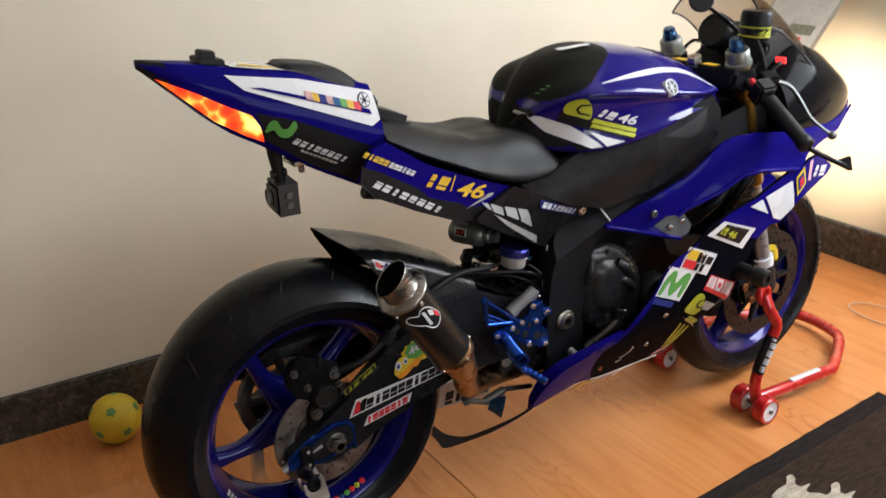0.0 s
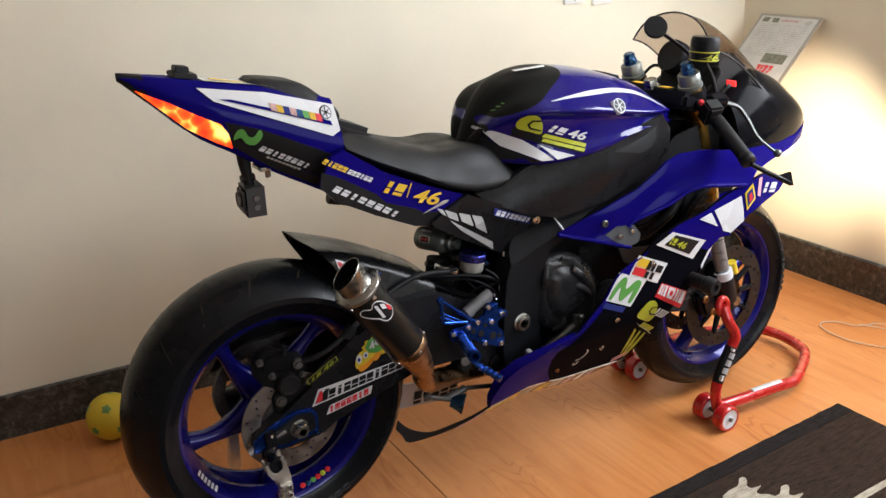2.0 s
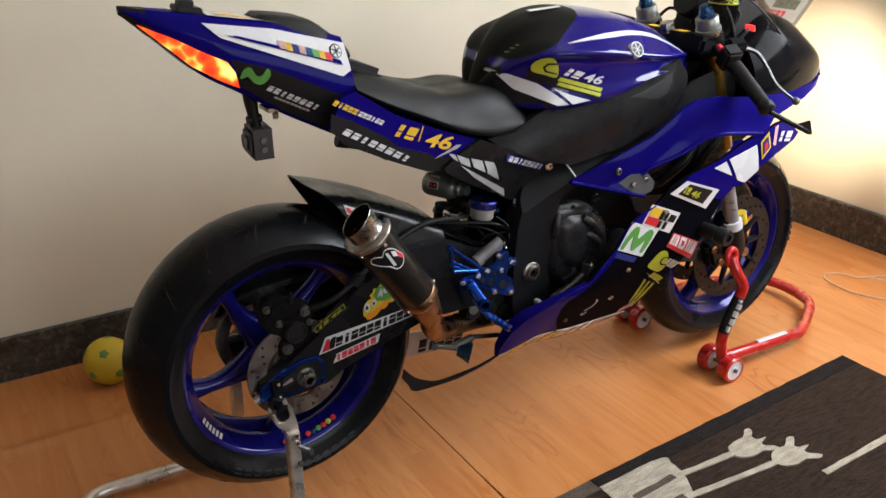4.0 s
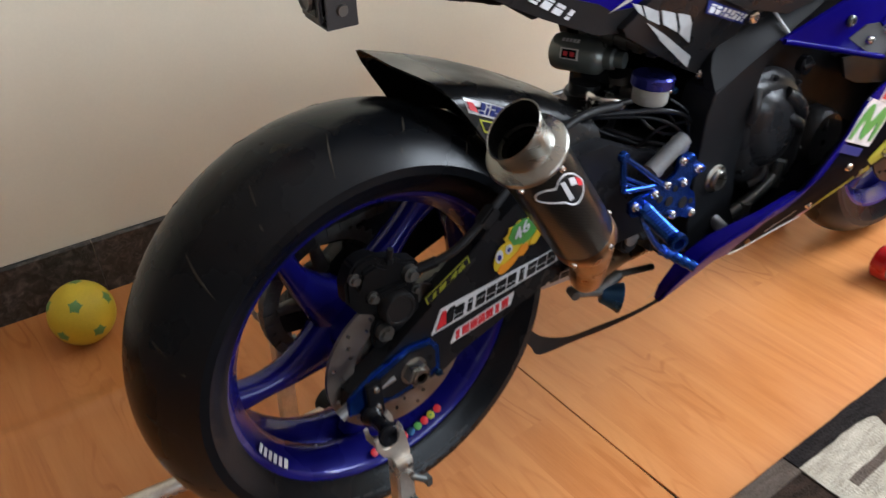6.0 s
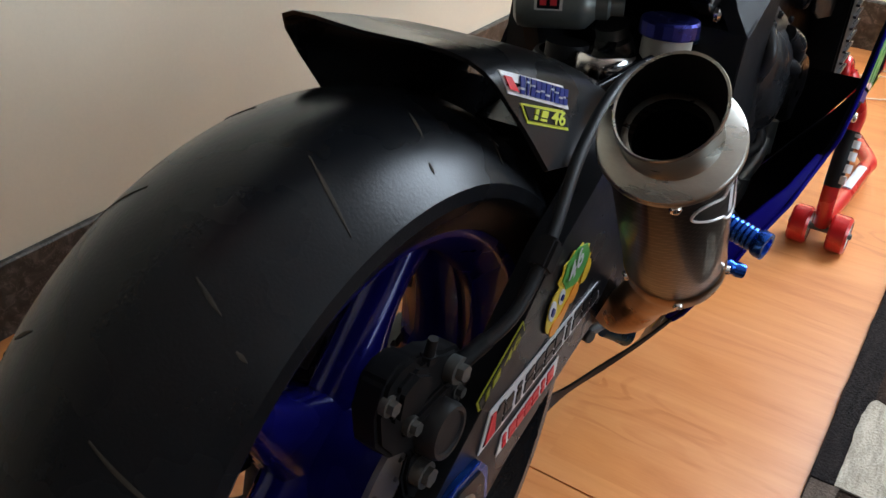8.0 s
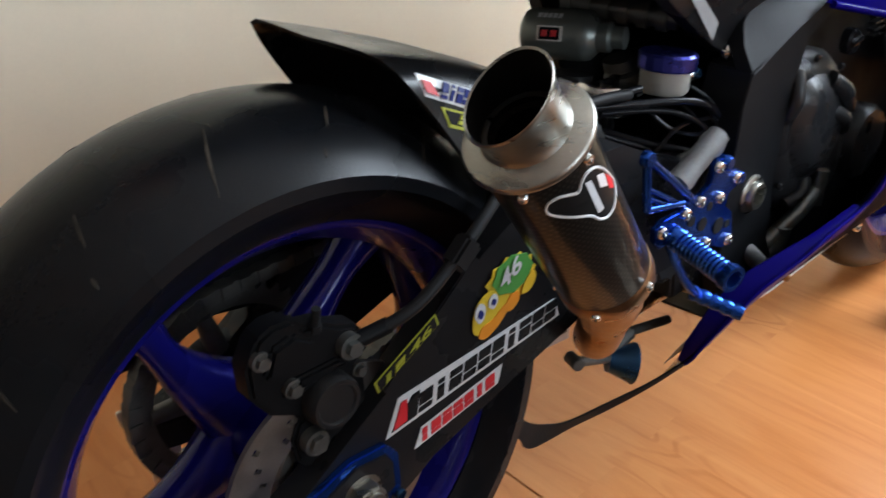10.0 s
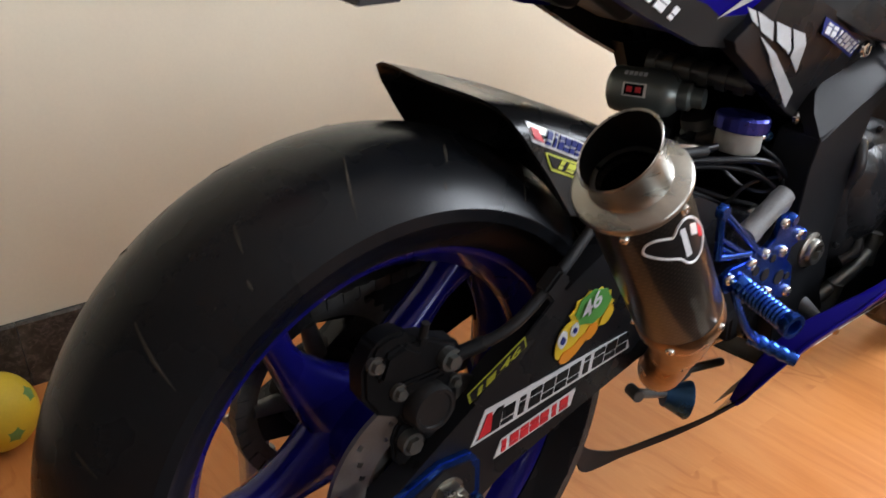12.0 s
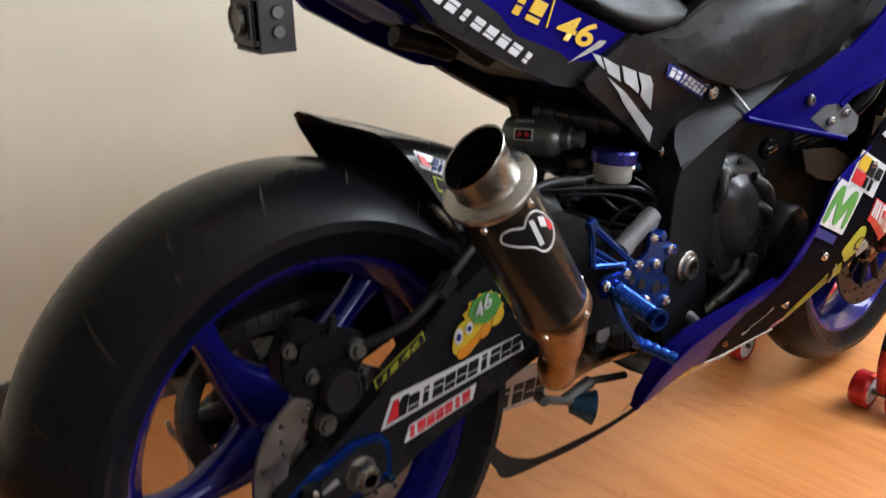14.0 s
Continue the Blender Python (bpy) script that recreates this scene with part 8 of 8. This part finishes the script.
for s in (-1, 1):
    grip0, grip1 = V(1.150, s * 0.135, 0.945), V(1.105, s * 0.340, 0.828)
    d = (grip1 - grip0).normalized()
    hb = part("handlebar", bar(bmesh.new(), V(1.150, s * 0.10, 0.950), grip1, 0.011, seg=14), DARK, bike, "black clip-on handlebar with rubber grip")
    prof = [(0.0, 0.085), (0.0165, 0.085)] + [p for k in range(14) for p in ((0.0172, 0.090 + k * 0.009), (0.0160, 0.0945 + k * 0.009))] + [(0.0165, 0.216), (0.019, 0.220), (0.019, 0.236), (0.014, 0.240), (0.0, 0.240)]
    part("grip", lathe(bmesh.new(), prof, grip0, d, 20), DARK, hb, "black rubber grip", sharp=70)
    part("clamp", lathe(bmesh.new(), [(0.028, -0.015), (0.035, -0.015), (0.035, 0.015), (0.028, 0.015)], V(1.155, s * 0.104, 0.948), (0.26, 0, -0.96), 24, False), BLACK, hb)
    bm = bmesh.new()
    box(bm, None, (0.045, 0.055, 0.042), along(grip0 + d * 0.055, d))
    part("switch_block", bm, DARK, hb, "black switch block", bevel=0.006)
    bm = bmesh.new()
    box(bm, None, (0.012, 0.010, 0.016), along(grip0 + d * 0.040 + V(-0.022, 0, 0.018), d))
    part("switch", bm, RED, hb, "red switch", bevel=0.002)
    bm = bmesh.new()
    box(bm, None, (0.05, 0.035, 0.035), along(grip0 + d * 0.03 + V(0.040, 0, 0.005), d))
    part("master_cylinder", bm, BLACK, hb, bevel=0.006)
    lev = curvy([(1.205, s * 0.165, 0.930), (1.235, s * 0.185, 0.915), (1.240, s * 0.215, 0.885), (1.232, s * 0.255, 0.850), (1.250, s * 0.297, 0.817)], 6)
    bm = tube(bmesh.new(), lev, [0.010 - 0.004 * k / 24 for k in range(25)], 12, flat=0.6)
    bmesh.ops.create_icosphere(bm, subdivisions=2, radius=0.0105, matrix=Matrix.Translation((1.252, s * 0.300, 0.815)))
    part("lever", bm, GUNMETAL, hb, "dark grey metal brake lever")
    bm = tube(bmesh.new(), curvy([(1.105, s * 0.345, 0.826), (1.135, s * 0.368, 0.805), (1.165, s * 0.382, 0.787), (1.195, s * 0.388, 0.770)], 5), 0.006, 10)
    ring_faces(bm, [[(1.150, s * (0.372 + q), 0.792), (1.190, s * (0.386 + q), 0.800), (1.198, s * (0.390 + q), 0.765), (1.180, s * (0.386 + q), 0.772)] for q in (0.0, 0.005)])
    part("lever_guard", bm, BLACK, hb, "black lever guard with a triangular tip")
res = part("front_fluid_cup", lathe(bmesh.new(), [(0.0, 0.0), (0.032, 0.0), (0.0355, 0.004), (0.036, 0.022), (0.036, 0.052), (0.032, 0.060), (0.0, 0.062)], (1.160, -0.132, 1.035), (0.1, 0, 1), 36), PRINT_BLACK, bike, "black fabric sleeve on the brake fluid cup")
part("sleeve_band", lathe(bmesh.new(), [(0.0361, 0.0225), (0.0368, 0.023), (0.0368, 0.0250), (0.0361, 0.0255)], (1.160, -0.132, 1.035), (0.1, 0, 1), 36), NEON, res, "yellow band")
part("sleeve_band", lathe(bmesh.new(), [(0.0345, 0.002), (0.0362, 0.003), (0.0364, 0.0048), (0.0355, 0.0055)], (1.160, -0.132, 1.035), (0.1, 0, 1), 36), NEON, res, "yellow band")


def cup_y(x, z):
    return -0.132 - math.sqrt(max(1e-6, 0.0365 ** 2 - min(0.036, abs(x - 1.1625)) ** 2))


part("lettering", digits("46", cup_y, (1.130, 1.042), (1.170, 1.041), 0.0012, 0.5), NEON, res, "yellow number 46")
bm = tube(bmesh.new(), curvy([(1.17, -0.128, 1.03), (1.20, -0.125, 0.99), (1.21, -0.13, 0.95)], 5), 0.006, 10)
part("hose", bm, DARK, res)
for pts in ([(1.18, -0.10, 0.93), (1.235, -0.12, 0.99), (1.25, -0.08, 1.0), (1.24, -0.02, 0.95)], [(1.17, -0.15, 0.93), (1.22, -0.165, 0.97), (1.235, -0.12, 0.93), (1.22, -0.08, 0.85)], [(1.16, 0.12, 0.93), (1.22, 0.1, 0.99), (1.24, 0.04, 0.96)]):
    part("cable", tube(bmesh.new(), curvy(pts, 8), 0.0045, 8), DARK, dash, "black cable")
# front mudguard
bm = bmesh.new()
rows = []
for a in steps(radians(82), radians(150), 18):
    r = 0.316
    rows.append([(FW[0] + (r - 0.03 * q * q) * math.cos(a), 0.066 * q, FW[2] + (r - 0.03 * q * q) * math.sin(a)) for q in steps(-1, 1, 8)] + [(FW[0] + (r - 0.004 - 0.03 * q * q) * math.cos(a), 0.064 * q, FW[2] + (r - 0.004 - 0.03 * q * q) * math.sin(a)) for q in steps(1, -1, 8)])
ring_faces(bm, rows)
guard = part("front_mudguard", bm, BLUE, bike, "dark blue front mudguard", sharp=60)


def guard_y(x, z):
    return -0.122


part("white_wing", sheet([(1.215, 0.575), (1.255, 0.580), (1.24, 0.52), (1.20, 0.46), (1.195, 0.50)], guard_y, 0.003, 0.05), WHITE, guard, "white mudguard wing")
part("lettering", digits("4", guard_y, (1.212, 0.540), (1.235, 0.532), 0.002), NEON, guard, "yellow number")

# ---- paddock stands ----
fs = thing("front_paddock_stand", (1.45, 0.0, 0.0), "red tubular front paddock stand on small wheels", "stand")
bm = bmesh.new()
tube(bm, curvy([(1.225, -0.192, 0.050), (1.35, -0.205, 0.046), (1.49, -0.214, 0.040), (1.53, -0.212, 0.040), (1.64, -0.155, 0.036), (1.70, -0.11, 0.036), (1.725, -0.04, 0.036), (1.725, 0.04, 0.036), (1.69, 0.10, 0.036), (1.60, 0.15, 0.038), (1.50, 0.190, 0.040), (1.36, 0.185, 0.046), (1.225, 0.168, 0.050)], 5), 0.0165, 16)
part("base_tube", bm, RED_PAINT, fs, "bent red base tube")
bm = bmesh.new()
tube(bm, curvy([(1.345, -0.2045, 0.0635), (1.40, -0.208, 0.061), (1.46, -0.212, 0.058)], 3), 0.009, 8, flat=0.3)
part("scuff", bm, PALE, fs, "scuffed pale patch")
WHEEL = mesh_of("roller", lathe(bmesh.new(), [(0.029, -0.018), (0.034, -0.018), (0.038, -0.013), (0.038, 0.013), (0.034, 0.018), (0.029, 0.018)], axis=(0, 1, 0), seg=36), RED_PAINT)
HUBM = mesh_of("hub", lathe(bmesh.new(), [(0.0, -0.0165), (0.009, -0.0165), (0.011, -0.0150), (0.026, -0.0158), (0.0295, -0.0165), (0.0295, 0.0165), (0.026, 0.0158), (0.011, 0.0150), (0.009, 0.0165), (0.0, 0.0165)], axis=(0, 1, 0), seg=28), PALE)
for s, yc in ((-1, -0.192), (1, 0.168)):
    for dy in (-0.037, 0.037):
        r = placed("roller", WHEEL, Matrix.Translation((1.208, yc + dy, 0.038)), fs, "small red roller")
        placed("hub", HUBM, Matrix.Translation((1.208, yc + dy, 0.038)), r, "pale hub")
    bm = bar(bmesh.new(), V(1.208, yc - 0.060, 0.038), V(1.208, yc + 0.060, 0.038), 0.006, seg=10)
    part("roller_axle", bm, GREASY, fs)
    up = curvy([(1.215, yc, 0.045), (1.205, yc, 0.105), (1.222, yc, 0.165), (1.255, yc, 0.225), (1.268, yc + s * 0.002, 0.265), (1.252, yc - s * 0.012, 0.310), (1.250, yc - s * 0.03, 0.345)], 6)
    part("upright", tube(bmesh.new(), up, 0.0155, 16), RED_PAINT, fs, "curved red upright")
    part("sleeve", tube(bmesh.new(), up[9:20], 0.0164, 16), PRINT_BLACK, fs, "black sleeve with white lettering bars")
    bm = bmesh.new()
    for k in range(5):
        a, b = V(*up[10 + k * 2]), V(*up[min(12 + k * 2, 19)])
        tube(bm, [a + V(-0.005, -0.0115, 0), a.lerp(b, 0.72) + V(-0.005, -0.0115, 0)], 0.0135, 10, flat=0.5)
    part("lettering", bm, WHITE, fs, "white lettering bars")
    hook = curvy([(1.262, yc - s * 0.022, 0.315), (1.240, yc - s * 0.03, 0.330), (1.236, yc - s * 0.035, 0.352), (1.252, yc - s * 0.038, 0.366), (1.268, yc - s * 0.036, 0.355), (1.266, yc - s * 0.032, 0.335)], 5)
    part("hook", tube(bmesh.new(), hook, 0.010, 12), RED_PAINT, fs, "red lifting hook")
    part("lift_arm", bar(bmesh.new(), V(1.25, yc - s * 0.035, 0.345), V(1.335, s * 0.10, 0.300), 0.009, seg=10), RED_PAINT, fs)

rs = thing("rear_paddock_stand", (-0.25, 0.0, 0.0), "silver tubular rear paddock stand under the swingarm", "stand")
for s in (-1, 1):
    yt = 0.262 * s
    part("base_tube", tube(bmesh.new(), curvy([(0.03, yt * 0.95, 0.034), (-0.20, yt * 1.02, 0.026), (-0.33, yt * 1.09, 0.022), (-0.39, yt * 1.12, 0.022), (-0.430, yt * 1.08, 0.022), (-0.455, yt * 0.92, 0.022), (-0.465, yt * 0.55, 0.022), (-0.468, 0, 0.022)], 6), 0.016, 16), STAND_STEEL, rs, "bright steel base tube")
    bm = bmesh.new()
    rings = []
    for t in steps(0, 1, 8):
        p = V(-0.064, s * 0.176, 0.342).lerp(V(-0.080, s * 0.186, 0.040), t)
        rings.append([p + V(dx, s * dy, 0) for dx, dy in ((-0.0115, -0.012), (0.0115, -0.012), (0.0135, -0.010), (0.0135, 0.010), (0.0115, 0.012), (-0.0115, 0.012), (-0.0135, 0.010), (-0.0135, -0.010))])
    ring_faces(bm, rings)
    part("upright", bm, STAND_STEEL, rs, "silver rectangular upright", bevel=0.002)
    for y in (-0.156, -0.181):
        bm = sheet([(-0.100, 0.396), (-0.098, 0.376), (-0.090, 0.361), (-0.078, 0.350), (-0.077, 0.328), (-0.052, 0.328), (-0.050, 0.352), (-0.057, 0.398), (-0.062, 0.410), (-0.068, 0.402), (-0.064, 0.388), (-0.068, 0.377), (-0.078, 0.371), (-0.088, 0.375), (-0.093, 0.386), (-0.094, 0.397)], lambda x, z: y, 0.005, 0.1, 1 if s < 0 else -1)
        part("support_plate", bm, STAND_STEEL, rs, "scratched steel cradle plate", bevel=0.001)
    bm = bmesh.new()
    for z in (0.336, 0.318):
        bar(bm, V(-0.060, s * 0.180, z), V(-0.060, s * 0.193, z), 0.005, seg=6)
    part("cradle_bolt", bm, BRIGHT, rs)
    bm = bmesh.new()
    bar(bm, V(-0.058, s * 0.185, 0.306), V(-0.036, s * 0.190, 0.288), 0.005, seg=10)
    box(bm, (-0.034, s * 0.190, 0.286), (0.008, 0.012, 0.014))
    part("locking_pin", bm, GUNMETAL, rs, "dark locking pin")
    part("bolt", bar(bmesh.new(), V(-0.060, s * 0.180, 0.268), V(-0.060, s * 0.197, 0.268), 0.006, seg=6), GUNMETAL, rs)
    bm = lathe(bmesh.new(), [(0.010, -0.016), (0.032, -0.016), (0.034, -0.010), (0.034, 0.010), (0.032, 0.016), (0.010, 0.016)], (0.045, yt, 0.034), (0, 1, 0), 28)
    part("wheel", bm, DARK, rs, "small black wheel")
    bm = bmesh.new()
    bar(bm, V(-0.080, s * 0.186, 0.042), V(-0.070, yt * 0.97, 0.032), 0.014, seg=12)
    part("foot", bm, STAND_STEEL, rs)

bm = lathe(bmesh.new(), [(0.0, 0.0), (0.011, 0.0), (0.0135, 0.003), (0.0135, 0.026), (0.0125, 0.028), (0.0125, 0.066), (0.0135, 0.068), (0.0135, 0.088), (0.011, 0.092), (0.0, 0.092)], (0.172, -0.0145, 0.872), (0.088, 0.0, -0.030), 24)
can = part("relay_canister", bm, DARK, bike, "black canister strapped under the tail")
bm = bmesh.new()
for x, z in ((0.190, 0.867), (0.243, 0.849)):
    tube(bm, [(x, -0.0145, z), (x + 0.006, -0.0145, z + 0.035), (x + 0.010, -0.0145, z + 0.075)], 0.0045, 8)
part("strap", bm, DARK, can)

# ---- action camera hanging under the tail ----
ac = thing("action_camera", (0.005, -0.02, 0.87), "small action camera in a clear housing hung under the tail", "camera")
M = pose(0.0055, -0.0225, 0.909, 0, 2, -5) @ Matrix.Diagonal((0.86, 0.86, 0.94, 1))
bm = bmesh.new()
box(bm, None, (0.030, 0.056, 0.042), M)
part("camera_body", bm, BLACK, ac, "grey camera body", bevel=0.004)
bm = bmesh.new()
box(bm, None, (0.042, 0.066, 0.058), M)
shell = part("housing", bm, CLEAR, ac, "clear plastic housing", bevel=0.005)
bm = bmesh.new()
for y in (-0.034, 0.034):
    box(bm, None, (0.044, 0.003, 0.060), M @ Matrix.Translation((0, y, 0)))
box(bm, None, (0.046, 0.070, 0.004), M @ Matrix.Translation((0, 0, -0.030)))
box(bm, None, (0.046, 0.070, 0.004), M @ Matrix.Translation((0, 0, 0.030)))
part("housing_edge", bm, SHROUD, ac, "dark housing edge", bevel=0.001)
bm = bmesh.new()
box(bm, None, (0.006, 0.058, 0.052), M @ Matrix.Translation((-0.026, 0.0, 0)))
part("back_door", bm, SHROUD, ac, "dark back door", bevel=0.003)
bm = bmesh.new()
box(bm, None, (0.002, 0.040, 0.034), M @ Matrix.Translation((-0.0295, 0.0, 0)))
part("screen", bm, BLACK, ac)
bm = bmesh.new()
lathe(bm, [(0.0, 0.003), (0.0125, 0.003), (0.0135, 0.005), (0.0155, 0.005), (0.0165, 0.0)], M @ V(-0.0295, 0.004, 0.002), M.to_3x3() @ V(-1, 0, 0), 28)
part("round_port", bm, GUNMETAL, ac, "round grey port in the door", sharp=50)
bm = bmesh.new()
for z in (-0.010, 0.010):
    lathe(bm, [(0.0, 0.004), (0.006, 0.004), (0.007, 0.0)], M @ V(0.0, -0.0355, z), M.to_3x3() @ V(0, -1, 0), 14)
part("button", bm, GUNMETAL, ac, "grey button")
bm = bmesh.new()
tube(bm, [(0.004, -0.020, 0.932), (0.002, -0.020, 0.955), (0.000, -0.020, 0.985), (0.000, -0.018, 1.012)], [0.012, 0.010, 0.013, 0.014], 12)
bar(bm, V(-0.012, -0.020, 0.953), V(0.016, -0.020, 0.953), 0.008, seg=10)
part("mount", bm, DARK, ac, "black swivel mount")
bm = bmesh.new()
box(bm, (0.045, -0.03, 0.972), (0.05, 0.05, 0.008))
bar(bm, V(0.035, -0.05, 0.975), V(0.035, -0.05, 0.955), 0.006, seg=8)
part("bracket", bm, STEEL, ac, "grey plate bracket", bevel=0.001)

# ---- floor ----
floor = new("floor")
W[floor] = Matrix()
tagged(floor, "orange-brown wood-printed sheet flooring with one dark open seam", "floor", kind="structure")


def seam(y):
    """The two edges of the open seam, which widens towards the rug."""
    half = 0.0016 + 0.0022 * clamp((-0.15 - y) / 0.2)
    mid = 0.402 + 0.004 * math.sin(3 * y)
    return mid - half, mid + half


def fold(x, y):
    """A low buckle in the sheet between the tyre and the wall."""
    return 0.007 * clamp((-0.12 - x) / 0.12) * math.exp(-((y - 0.616 + 0.09 * (x + 0.37)) / 0.020) ** 2)


def floor_sheet(x_at):
    """A sheet from one edge to the other, over the whole depth of the room."""
    bm = bmesh.new()
    ys = sorted(set(steps(Y0, 0.5, 44) + steps(0.5, 0.72, 34) + steps(0.72, 1.3, 8)))
    for y in ys:
        for x, z in [(x, fold(x, y)) for x in x_at(y)]:
            bm.verts.new((x, y, z))
    bm.verts.ensure_lookup_table()
    n = len(bm.verts) // len(ys)
    for j in range(len(ys) - 1):
        for i in range(n - 1):
            q = j * n + i
            bm.faces.new([bm.verts[k] for k in (q, q + 1, q + n + 1, q + n)])
    down = bmesh.ops.extrude_face_region(bm, geom=bm.faces[:])
    for v in down["geom"]:
        if isinstance(v, bmesh.types.BMVert):
            v.co.z = -0.004
    bmesh.ops.recalc_face_normals(bm, faces=bm.faces[:])
    return bm


part("floor_sheet", floor_sheet(lambda y: steps(X0, -0.2, 24) + [-0.12, 0.1, seam(y)[0]]), WOOD, floor, "wood-printed flooring sheet")
part("floor_sheet", floor_sheet(lambda y: [seam(y)[1], 0.8, X1]), WOOD, floor, "wood-printed flooring sheet")
